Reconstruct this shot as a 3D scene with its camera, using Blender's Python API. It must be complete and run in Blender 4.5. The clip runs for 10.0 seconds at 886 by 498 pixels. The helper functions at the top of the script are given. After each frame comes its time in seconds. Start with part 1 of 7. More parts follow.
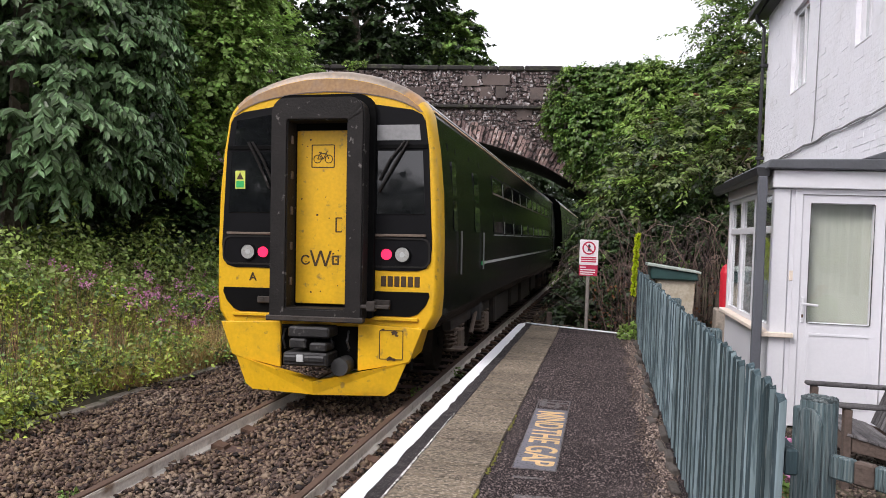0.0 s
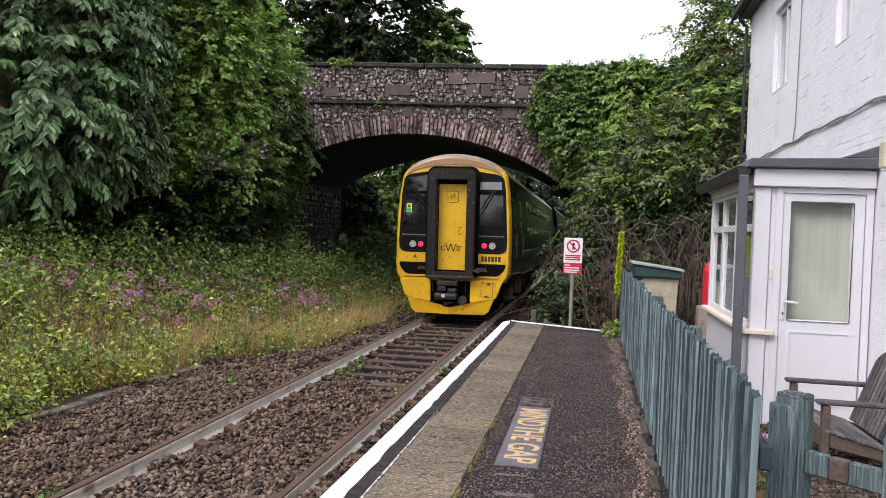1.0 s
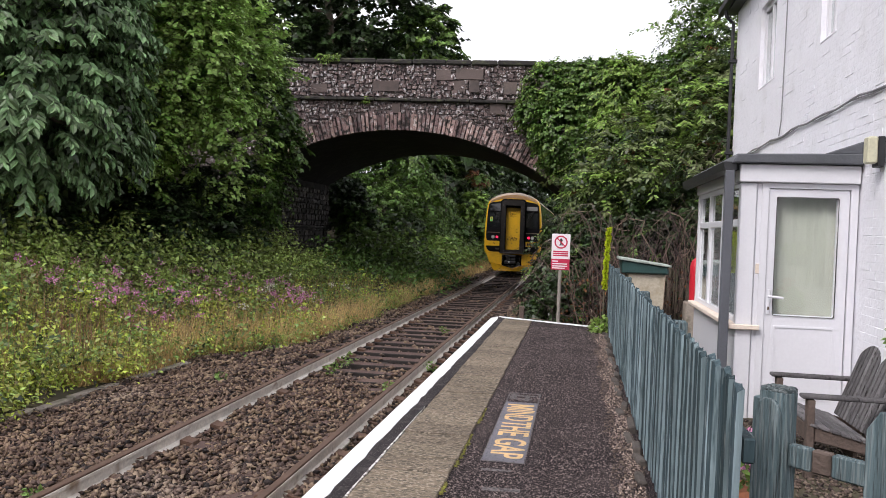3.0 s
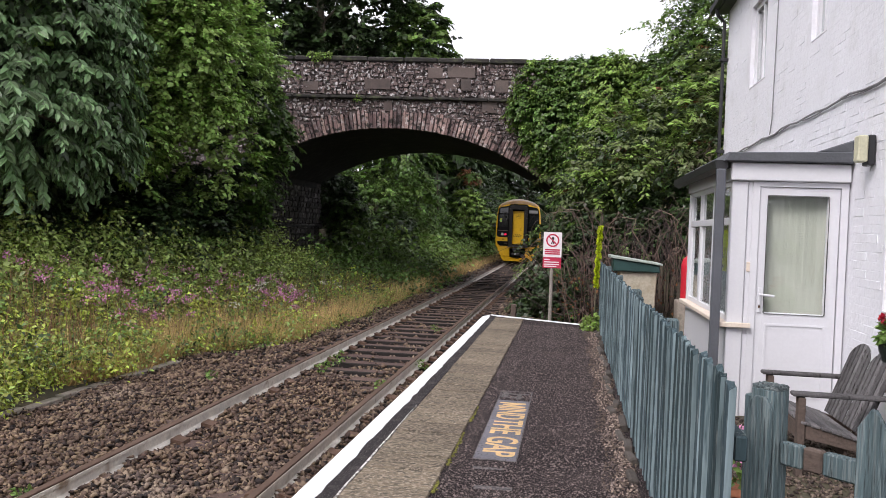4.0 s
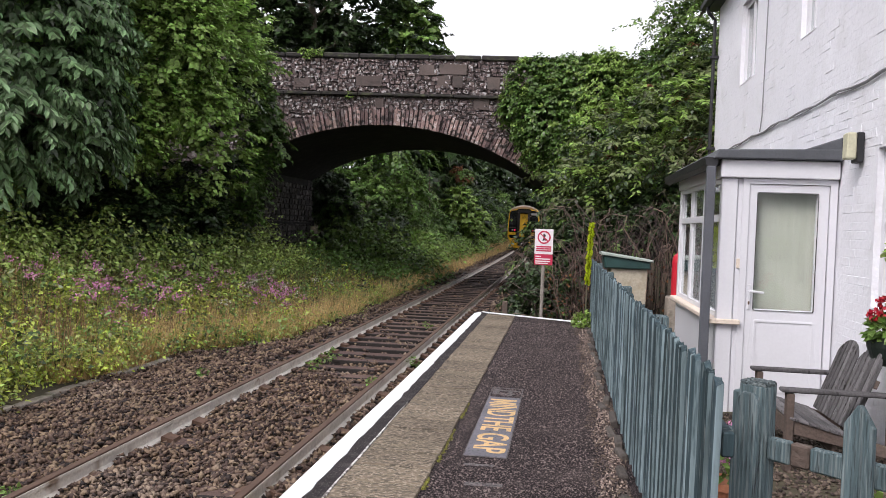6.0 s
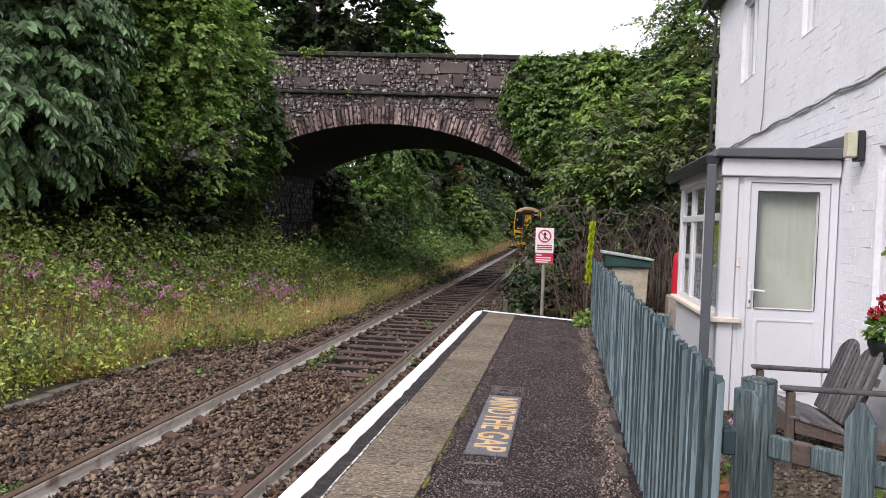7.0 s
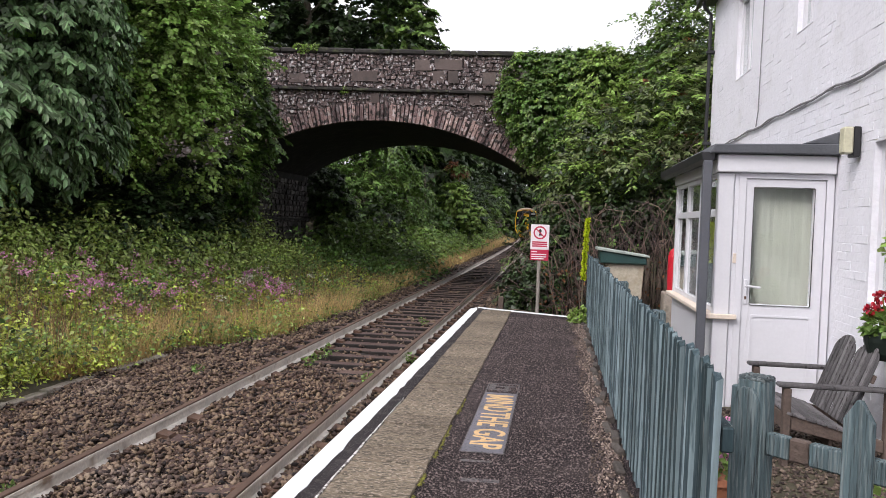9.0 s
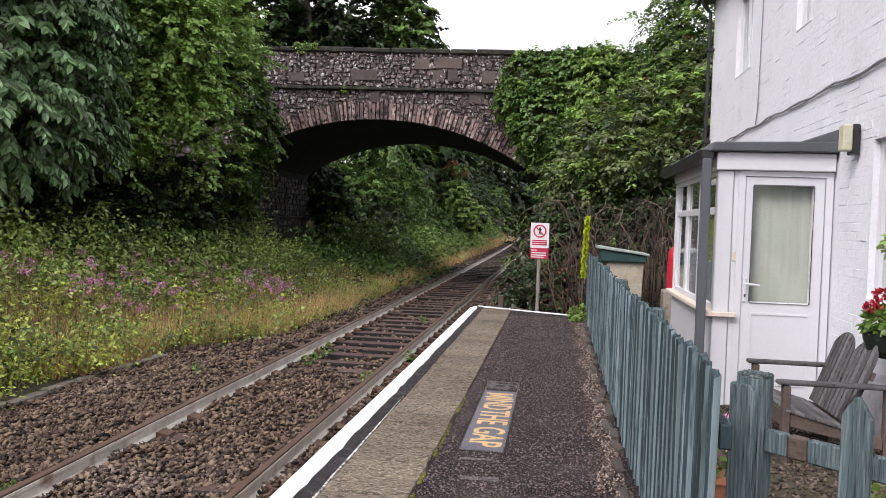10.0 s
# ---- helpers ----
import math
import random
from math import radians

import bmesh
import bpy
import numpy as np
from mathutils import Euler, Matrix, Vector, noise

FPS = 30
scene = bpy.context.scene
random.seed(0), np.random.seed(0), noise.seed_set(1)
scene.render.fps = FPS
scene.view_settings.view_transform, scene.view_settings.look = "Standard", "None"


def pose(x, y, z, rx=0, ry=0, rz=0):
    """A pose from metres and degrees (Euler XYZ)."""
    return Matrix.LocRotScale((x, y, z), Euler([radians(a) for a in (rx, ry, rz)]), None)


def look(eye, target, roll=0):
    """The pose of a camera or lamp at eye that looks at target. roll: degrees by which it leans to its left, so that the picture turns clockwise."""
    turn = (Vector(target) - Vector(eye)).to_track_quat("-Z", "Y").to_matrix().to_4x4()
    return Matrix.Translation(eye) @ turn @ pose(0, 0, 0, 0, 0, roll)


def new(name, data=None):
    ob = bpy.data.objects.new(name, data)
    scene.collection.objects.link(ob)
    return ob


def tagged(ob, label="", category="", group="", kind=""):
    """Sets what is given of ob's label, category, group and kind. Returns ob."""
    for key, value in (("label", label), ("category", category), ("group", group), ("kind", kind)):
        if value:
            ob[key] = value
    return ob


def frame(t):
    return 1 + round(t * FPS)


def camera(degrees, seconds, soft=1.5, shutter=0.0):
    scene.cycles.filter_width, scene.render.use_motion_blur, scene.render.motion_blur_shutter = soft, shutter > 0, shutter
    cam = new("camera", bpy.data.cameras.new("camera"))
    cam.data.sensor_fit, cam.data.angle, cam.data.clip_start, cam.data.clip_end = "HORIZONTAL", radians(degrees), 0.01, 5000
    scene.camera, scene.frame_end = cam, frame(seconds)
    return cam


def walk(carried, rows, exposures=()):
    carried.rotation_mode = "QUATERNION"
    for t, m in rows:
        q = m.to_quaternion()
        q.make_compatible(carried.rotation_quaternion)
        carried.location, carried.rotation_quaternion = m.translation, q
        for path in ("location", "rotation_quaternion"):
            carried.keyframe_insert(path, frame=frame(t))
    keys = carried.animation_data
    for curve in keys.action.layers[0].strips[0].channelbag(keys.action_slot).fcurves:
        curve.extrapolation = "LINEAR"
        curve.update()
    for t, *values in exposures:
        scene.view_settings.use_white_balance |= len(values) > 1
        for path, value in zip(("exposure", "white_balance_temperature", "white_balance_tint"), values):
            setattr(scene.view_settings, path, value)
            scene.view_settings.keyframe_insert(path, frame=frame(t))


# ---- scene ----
cam = camera(58.49, 10.0, soft=0.6)
walk(cam, [
    (0.0, look((-0.048, -0.024, 1.498), (-2.038, 9.775, 1.315), 2.10)),
    (0.5, look((-0.035, -0.020, 1.496), (-1.958, 9.791, 1.304), 2.06)),
    (1.0, look((-0.021, -0.023, 1.498), (-1.840, 9.809, 1.297), 2.13)),
    (1.5, look((-0.012, -0.018, 1.500), (-1.816, 9.815, 1.285), 2.06)),
    (2.0, look((-0.006, -0.018, 1.496), (-1.707, 9.833, 1.276), 2.12)),
    (2.5, look((-0.006, -0.015, 1.492), (-1.704, 9.837, 1.264), 2.07)),
    (4.0, look((-0.010, -0.000, 1.488), (-1.584, 9.872, 1.233), 2.09)),
    (4.5, look((-0.009, 0.004, 1.487), (-1.532, 9.884, 1.225), 2.09)),
    (5.0, look((-0.005, 0.008, 1.487), (-1.512, 9.890, 1.216), 2.07)),
    (5.5, look((0.000, 0.000, 1.490), (-1.473, 9.887, 1.208), 2.06)),
    (7.0, look((0.001, 0.002, 1.484), (-1.481, 9.886, 1.182), 2.06)),
    (7.5, look((-0.001, 0.007, 1.484), (-1.489, 9.891, 1.169), 2.01)),
    (8.0, look((-0.003, 0.012, 1.485), (-1.447, 9.902, 1.163), 2.04)),
    (8.5, look((-0.005, 0.023, 1.484), (-1.424, 9.916, 1.155), 1.98)),
    (9.0, look((-0.006, 0.028, 1.483), (-1.424, 9.921, 1.143), 1.98)),
    (9.5, look((-0.007, 0.028, 1.477), (-1.426, 9.921, 1.136), 2.04)),
    (10.0, look((0.001, 0.025, 1.480), (-1.420, 9.918, 1.125), 1.86)),
])

# ---- sky, sun, exposure: a bright overcast day ----
SUN_UP, SUN_ROUND = 46.0, 216.0
world = bpy.data.worlds.new("overcast_sky")
scene.world = world
world.use_nodes = True
wn, wl = world.node_tree.nodes, world.node_tree.links
sky = wn.new("ShaderNodeTexSky")
sky.sky_type = 'NISHITA'
sky.sun_disc = False
sky.sun_elevation, sky.sun_rotation = radians(SUN_UP), radians(SUN_ROUND)
sky.air_density, sky.dust_density, sky.ozone_density = 1.0, 4.0, 1.0
pale = wn.new("ShaderNodeHueSaturation")
pale.inputs["Saturation"].default_value = 0.2
wl.new(sky.outputs["Color"], pale.inputs["Color"])
cloud = wn.new("ShaderNodeMix")
cloud.data_type = 'RGBA'
cloud.inputs[0].default_value = 0.7
cloud.inputs[7].default_value = (6.3, 6.4, 6.6, 1)
wl.new(pale.outputs["Color"], cloud.inputs[6])
wl.new(cloud.outputs[2], wn["Background"].inputs["Color"])
wn["Background"].inputs["Strength"].default_value = 0.145
sun_lamp = bpy.data.lights.new("sun", 'SUN')
sun_lamp.energy, sun_lamp.angle, sun_lamp.color = 1.55, radians(25), (1.0, 0.97, 0.92)
sun = new("sun", sun_lamp)
sun.matrix_world = look((0, 0, 30), (0 - math.sin(radians(SUN_ROUND)) * math.cos(radians(SUN_UP)) * 10,
                                     0 - math.cos(radians(SUN_ROUND)) * math.cos(radians(SUN_UP)) * 10,
                                     30 - math.sin(radians(SUN_UP)) * 10))
scene.view_settings.exposure = 0.62
scene.view_settings.use_white_balance = True
scene.view_settings.white_balance_temperature, scene.view_settings.white_balance_tint = 6360, 17


# ---- materials ----
def material(name, color, rough=0.6, metal=0.0, vary=0.25, scale=3.0, fine=40.0, bump=0.15, bump_size=None, spec=0.5,
             second=None, second_at=(0.52, 0.68), second_scale=None, island=0.0, per_object=0.0, translucent=0.0,
             stretch=(1, 1, 1), second_rough=None, third=None, third_at=(0.6, 0.7), third_scale=8.0, world=True):
    """A procedural surface: two scales of noise on the colour, a second colour in patches, fine relief."""
    mat = bpy.data.materials.new(name)
    mat.use_nodes = True
    nt = mat.node_tree
    n, l = nt.nodes, nt.links
    bsdf = n["Principled BSDF"]
    bsdf.inputs["Roughness"].default_value = rough
    bsdf.inputs["Metallic"].default_value = metal
    bsdf.inputs["Specular IOR Level"].default_value = spec
    co = n.new("ShaderNodeTexCoord")
    mp = n.new("ShaderNodeMapping")
    mp.inputs["Scale"].default_value = stretch
    geo = n.new("ShaderNodeNewGeometry")
    l.new(geo.outputs["Position"] if world else co.outputs["Object"], mp.inputs["Vector"])

    def noise_node(s, detail=4.0):
        q = n.new("ShaderNodeTexNoise")
        q.inputs["Scale"].default_value = s
        q.inputs["Detail"].default_value = detail
        l.new(mp.outputs["Vector"], q.inputs["Vector"])
        return q.outputs["Fac"]

    def ramp(src, lo, hi):
        q = n.new("ShaderNodeMapRange")
        q.inputs["From Min"].default_value, q.inputs["From Max"].default_value = lo, hi
        l.new(src, q.inputs["Value"])
        return q.outputs["Result"]

    def mix(fac, a, b, mode='MIX'):
        q = n.new("ShaderNodeMix")
        q.data_type, q.blend_type = 'RGBA', mode
        for idx, v in ((0, fac), (6, a), (7, b)):
            if isinstance(v, (int, float)):
                q.inputs[idx].default_value = v
            elif isinstance(v, tuple):
                q.inputs[idx].default_value = (*v[:3], 1)
            else:
                l.new(v, q.inputs[idx])
        return q.outputs[2]

    def value(src):
        q = n.new("ShaderNodeMath")
        q.operation = 'MULTIPLY_ADD'
        l.new(src, q.inputs[0])
        return q

    big, small = noise_node(scale), noise_node(fine, 6.0)
    base = color
    if second:
        base = mix(ramp(noise_node(second_scale or scale * 1.7, 6.0), *second_at), color, second)
    if third:
        base = mix(ramp(noise_node(third_scale, 8.0), *third_at), base, third)
    hsv = n.new("ShaderNodeHueSaturation")
    if isinstance(base, tuple):
        hsv.inputs["Color"].default_value = (*base, 1)
    else:
        l.new(base, hsv.inputs["Color"])
    add = n.new("ShaderNodeMath")
    add.operation = 'ADD'
    l.new(big, add.inputs[0])
    l.new(small, add.inputs[1])
    tone = ramp(add.outputs[0], 0.7, 1.3)
    m = value(tone)
    m.inputs[1].default_value, m.inputs[2].default_value = 2 * vary, 1 - vary
    out = m.outputs[0]
    if island or per_object:
        g = n.new("ShaderNodeNewGeometry") if island else n.new("ShaderNodeObjectInfo")
        rnd = g.outputs["Random Per Island"] if island else g.outputs["Random"]
        m2 = value(rnd)
        k = island or per_object
        m2.inputs[1].default_value, m2.inputs[2].default_value = 2 * k, 1 - k
        mm = n.new("ShaderNodeMath")
        mm.operation = 'MULTIPLY'
        l.new(out, mm.inputs[0])
        l.new(m2.outputs[0], mm.inputs[1])
        out = mm.outputs[0]
        h = value(rnd)
        h.inputs[1].default_value, h.inputs[2].default_value = 0.05 * k, 0.5 - 0.025 * k
        l.new(h.outputs[0], hsv.inputs["Hue"])
    l.new(out, hsv.inputs["Value"])
    l.new(hsv.outputs["Color"], bsdf.inputs["Base Color"])
    rr = value(small)
    rr.inputs[1].default_value, rr.inputs[2].default_value = 0.25, rough - 0.12
    l.new(rr.outputs[0], bsdf.inputs["Roughness"])
    if bump:
        b = n.new("ShaderNodeBump")
        b.inputs["Strength"].default_value = bump
        b.inputs["Distance"].default_value = 0.02
        l.new(noise_node(bump_size or fine, 8.0), b.inputs["Height"])
        l.new(b.outputs["Normal"], bsdf.inputs["Normal"])
    if translucent:
        tr = n.new("ShaderNodeBsdfTranslucent")
        l.new(hsv.outputs["Color"], tr.inputs["Color"])
        ms = n.new("ShaderNodeMixShader")
        ms.inputs[0].default_value = translucent
        l.new(bsdf.outputs[0], ms.inputs[1])
        l.new(tr.outputs[0], ms.inputs[2])
        l.new(ms.outputs[0], n["Material Output"].inputs["Surface"])
    return mat


def glass_material(name, tint=(0.8, 0.85, 0.85), rough=0.02, alpha_dark=0.0):
    mat = bpy.data.materials.new(name)
    mat.use_nodes = True
    b = mat.node_tree.nodes["Principled BSDF"]
    b.inputs["Base Color"].default_value = (*tint, 1)
    b.inputs["Roughness"].default_value = rough
    b.inputs["Transmission Weight"].default_value = 1.0 - alpha_dark
    b.inputs["IOR"].default_value = 1.45
    return mat


def glow_material(name, color, strength):
    mat = bpy.data.materials.new(name)
    mat.use_nodes = True
    b = mat.node_tree.nodes["Principled BSDF"]
    b.inputs["Base Color"].default_value = (*color, 1)
    b.inputs["Roughness"].default_value = 0.2
    b.inputs["Emission Color"].default_value = (*color, 1)
    b.inputs["Emission Strength"].default_value = strength
    return mat


# dark leaf: shade inside crowns is put into this colour; far trees share it
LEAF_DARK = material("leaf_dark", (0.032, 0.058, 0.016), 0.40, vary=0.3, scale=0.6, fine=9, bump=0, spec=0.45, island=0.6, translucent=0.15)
LEAF_MAPLE = material("leaf_maple", (0.32, 0.47, 0.125), 0.40, vary=0.35, scale=0.5, fine=9, bump=0, spec=0.45, island=0.5, translucent=0.3)
NETTLE = material("nettle_leaf", (0.27, 0.35, 0.085), 0.40, vary=0.45, scale=1.1, fine=9, bump=0, spec=0.45, island=0.6, translucent=0.25)
LEAF_MID = material("leaf_mid", (0.15, 0.24, 0.055), 0.40, vary=0.3, scale=0.5, fine=9, bump=0, spec=0.45, island=0.6, translucent=0.3)
LEAF_GREY = material("leaf_greyish", (0.17, 0.268, 0.12), 0.40, vary=0.3, scale=0.6, fine=9, bump=0, spec=0.45, island=0.6, translucent=0.25)
LEAF_LIGHT = material("leaf_light", (0.23, 0.34, 0.075), 0.40, vary=0.3, scale=0.7, fine=9, bump=0, spec=0.45, island=0.6, translucent=0.35)
LEAF_IVY = material("leaf_ivy", (0.085, 0.155, 0.03), 0.40, vary=0.3, scale=0.9, fine=9, bump=0, spec=0.45, island=0.6, translucent=0.25)
LEAF_OLIVE = material("leaf_olive", (0.145, 0.185, 0.065), 0.40, vary=0.3, scale=0.8, fine=9, bump=0, spec=0.45, island=0.6, translucent=0.3)
LEAF_RUST = material("leaf_rust", (0.17, 0.075, 0.035), 0.5, vary=0.3, scale=0.8, fine=9, bump=0, spec=0.2, island=0.4, translucent=0.3)
GRASS_DRY = material("grass_dry", (0.62, 0.44, 0.21), 0.7, vary=0.25, scale=0.8, fine=6, bump=0, spec=0.2, island=0.4, translucent=0.25)
GRASS_GREEN = material("grass_green", (0.33, 0.35, 0.09), 0.6, vary=0.3, scale=0.7, fine=6, bump=0, spec=0.2, island=0.4, translucent=0.3)
WEED = material("weed_leaf", (0.37, 0.42, 0.065), 0.40, vary=0.3, scale=0.7, fine=8, bump=0, spec=0.45, island=0.8, translucent=0.3)
PETAL_PINK = material("petal_pink", (0.62, 0.26, 0.45), 0.6, vary=0.2, scale=2, fine=20, bump=0, island=0.35, translucent=0.3)
PETAL_WHITE = material("petal_white", (0.62, 0.6, 0.5), 0.6, vary=0.2, scale=2, fine=20, bump=0, island=0.25, translucent=0.3)
PETAL_RED = material("petal_red", (0.42, 0.012, 0.03), 0.5, vary=0.2, scale=6, fine=40, bump=0, island=0.3, translucent=0.2)
BARK = material("bark", (0.12, 0.095, 0.07), 0.9, vary=0.35, scale=2, fine=30, bump=0.6, second=(0.06, 0.07, 0.035))
GRASS_RED = material("grass_reddish", (0.34, 0.20, 0.115), 0.75, vary=0.25, scale=1.0, fine=8, bump=0, spec=0.15, island=0.4, translucent=0.2)
TWIG = material("twig", (0.092, 0.060, 0.049), 0.85, vary=0.3, scale=3, fine=30, bump=0, island=0.9)
EARTH = material("earth", (0.060, 0.052, 0.030), 0.95, vary=0.4, scale=0.6, fine=14, bump=0.7, second=(0.11, 0.085, 0.05))
# near-black bed: shade in the gaps between stones is put into its colour
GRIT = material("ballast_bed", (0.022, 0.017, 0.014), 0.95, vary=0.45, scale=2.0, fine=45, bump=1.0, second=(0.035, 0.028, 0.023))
STONE_BALLAST = material("ballast_stone", (0.118, 0.075, 0.052), 0.85, vary=0.3, scale=1.2, fine=60, bump=0.3, island=0.95,
                         second=(0.145, 0.105, 0.082), second_scale=0.6)
ASPHALT = material("asphalt", (0.016, 0.012, 0.013), 0.95, spec=0.2, vary=0.25, scale=1.0, fine=140, bump=0.9, bump_size=160,
                   second=(0.045, 0.035, 0.033), second_scale=1.6, third=(0.20, 0.155, 0.15), third_at=(0.54, 0.60), third_scale=95)
ASPHALT_PATCH = material("asphalt_patch", (0.034, 0.030, 0.031), 0.9, spec=0.2, vary=0.35, scale=2.5, fine=140, bump=0.9, bump_size=120, second=(0.07, 0.062, 0.060), second_at=(0.52, 0.66), second_scale=9, third=(0.14, 0.12, 0.115), third_at=(0.58, 0.64), third_scale=100)
WHITE_LINE = material("white_line_paint", (0.78, 0.79, 0.80), 0.6, vary=0.06, scale=2.0, fine=60, bump=0.25, third=(0.45, 0.43, 0.40), third_at=(0.66, 0.75), third_scale=20)
SLAB = material("paving_slab", (0.165, 0.134, 0.098), 0.95, spec=0.2, vary=0.3, scale=1.5, fine=60, bump=1.0, bump_size=45, per_object=0.10, stretch=(0.5, 1, 1), second=(0.085, 0.074, 0.056), second_at=(0.50, 0.60), second_scale=40.0, third=(0.29, 0.24, 0.185), third_at=(0.53, 0.59), third_scale=70)
MOSS = material("yellow_green_moss", (0.17, 0.165, 0.03), 0.9, vary=0.3, scale=8, fine=60, bump=0.3, island=0.4)
WORN_WHITE = material("worn_white_paint", (0.62, 0.60, 0.57), 0.7, vary=0.15, scale=5, fine=60, bump=0.3, third=(0.14, 0.12, 0.11), third_at=(0.52, 0.58), third_scale=22)
KERBSTONE = material("kerb_stone", (0.30, 0.26, 0.215), 0.9, vary=0.25, scale=2.5, fine=40, bump=0.5, per_object=0.15, second=(0.12, 0.12, 0.08))
RAIL_TOP = material("rail_worn_steel", (0.105, 0.066, 0.048), 0.7, spec=0.25, vary=0.2, scale=2, fine=40, bump=0.1)
RAIL_WEB = material("rail_web_chalky", (0.70, 0.65, 0.58), 0.85, vary=0.2, scale=4, fine=40, bump=0.2, second=(0.30, 0.22, 0.16), second_at=(0.6, 0.75), second_scale=5)
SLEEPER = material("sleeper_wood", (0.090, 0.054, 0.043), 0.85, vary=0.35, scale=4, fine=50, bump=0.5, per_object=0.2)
# sleeper sides: shade between sleepers is put into this near-black colour
SLEEPER_SHADE = material("shaded_sleeper_side", (0.016, 0.012, 0.010), 0.85, vary=0.35, scale=4, fine=50, bump=0.5)
IRON = material("rusty_iron", (0.10, 0.055, 0.035), 0.8, vary=0.3, scale=8, fine=60, bump=0.3)
STONE = material("bridge_stone", (0.150, 0.110, 0.104), 0.9, vary=0.4, scale=1.3, fine=24, bump=0.9, bump_size=18, per_object=0.32,
                 second=(0.44, 0.415, 0.415), second_at=(0.54, 0.59), second_scale=11.0, third=(0.024, 0.021, 0.020), third_at=(0.54, 0.59), third_scale=13.0)
VOUSSOIR = material("pinkish_arch_stone", (0.215, 0.142, 0.132), 0.9, vary=0.4, scale=1.6, fine=30, bump=0.7, per_object=0.55, second=(0.32, 0.265, 0.255), second_at=(0.52, 0.60), second_scale=8.0, third=(0.03, 0.024, 0.022), third_at=(0.53, 0.59), third_scale=7.0)
PALE_BLOCK = material("smooth_brown_block", (0.120, 0.092, 0.083), 0.9, vary=0.2, scale=2.0, fine=30, bump=0.4, per_object=0.3, second=(0.085, 0.07, 0.064), second_scale=3.0)
ABUTMENT_DARK = material("dark_abutment_block", (0.060, 0.053, 0.049), 0.9, vary=0.35, scale=2.5, fine=25, bump=0.7, per_object=0.45, second=(0.15, 0.14, 0.13), second_at=(0.55, 0.66), second_scale=5.0, third=(0.02, 0.018, 0.017), third_at=(0.55, 0.65), third_scale=7.0)
STONE_DARK = material("bridge_mortar", (0.080, 0.063, 0.059), 0.95, vary=0.4, scale=2.5, fine=25, bump=0.7, second=(0.24, 0.22, 0.215), second_at=(0.54, 0.62), second_scale=8.0)
STONE_COPING = material("bridge_coping_stone", (0.027, 0.024, 0.022), 0.9, vary=0.35, scale=3, fine=30, bump=0.5, per_object=0.2, second=(0.07, 0.075, 0.04))
# stone under the arch: the shade there is put into its near-black colour
ARCH_SHADE = material("arch_shade_stone", (0.014, 0.0125, 0.0115), 0.95, vary=0.4, scale=1.5, fine=20, bump=0.7, second=(0.032, 0.029, 0.027), second_scale=3.0)
WALL_WHITE = material("white_masonry_paint", (0.79, 0.79, 0.83), 0.7, vary=0.05, scale=1.2, fine=40, bump=0.45, bump_size=22, second=(0.70, 0.70, 0.72), second_at=(0.55, 0.75))
UPVC = material("white_upvc", (0.69, 0.69, 0.72), 0.35, vary=0.03, scale=1.5, fine=40, bump=0.03)
SILL = material("sill_cream", (0.72, 0.62, 0.52), 0.6, vary=0.1, scale=3, fine=40, bump=0.1)
LEAD = material("lead_grey", (0.085, 0.09, 0.10), 0.6, vary=0.15, scale=4, fine=40, bump=0.15)
GREY_PIPE = material("grey_plastic_pipe", (0.10, 0.105, 0.12), 0.5, vary=0.1, scale=4, fine=50, bump=0.05)
BLACK_GUTTER = material("black_gutter", (0.02, 0.02, 0.022), 0.45, vary=0.15, scale=4, fine=50, bump=0.05)
SLATE = material("roof_slate", (0.07, 0.07, 0.08), 0.7, vary=0.25, scale=3, fine=30, bump=0.3, per_object=0.2)
CURTAIN = material("net_curtain", (0.50, 0.495, 0.42), 0.9, vary=0.08, scale=3, fine=60, bump=0.1)
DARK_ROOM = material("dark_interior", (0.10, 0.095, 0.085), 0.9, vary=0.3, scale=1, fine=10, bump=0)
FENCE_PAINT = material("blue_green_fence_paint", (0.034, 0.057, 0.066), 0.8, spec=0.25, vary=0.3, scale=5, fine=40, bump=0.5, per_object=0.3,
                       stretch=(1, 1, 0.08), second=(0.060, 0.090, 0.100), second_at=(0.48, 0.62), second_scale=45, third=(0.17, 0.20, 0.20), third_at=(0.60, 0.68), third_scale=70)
# picket edges: the light on them is put into this paler colour
FENCE_EDGE_LIT = material("lit_picket_edge", (0.180, 0.240, 0.255), 0.85, spec=0.25, vary=0.3, scale=5, fine=60, bump=0.5, per_object=0.25,
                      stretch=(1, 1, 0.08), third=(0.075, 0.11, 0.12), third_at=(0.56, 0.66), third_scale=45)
POST_PAINT = material("blue_green_weathered_post", (0.105, 0.150, 0.160), 0.85, spec=0.25, vary=0.35, scale=14, fine=170, bump=1.0, bump_size=120,
                      stretch=(1, 1, 0.045), second=(0.185, 0.228, 0.232), second_at=(0.48, 0.60), second_scale=90, third=(0.050, 0.064, 0.067), third_at=(0.57, 0.66), third_scale=120)
POST_TOP = material("mossy_grey_end_grain", (0.085, 0.108, 0.112), 0.9, spec=0.2, vary=0.4, scale=20, fine=120, bump=0.6, bump_size=90, second=(0.16, 0.185, 0.185), second_at=(0.52, 0.6), second_scale=60, third=(0.035, 0.038, 0.038), third_at=(0.56, 0.62), third_scale=80)
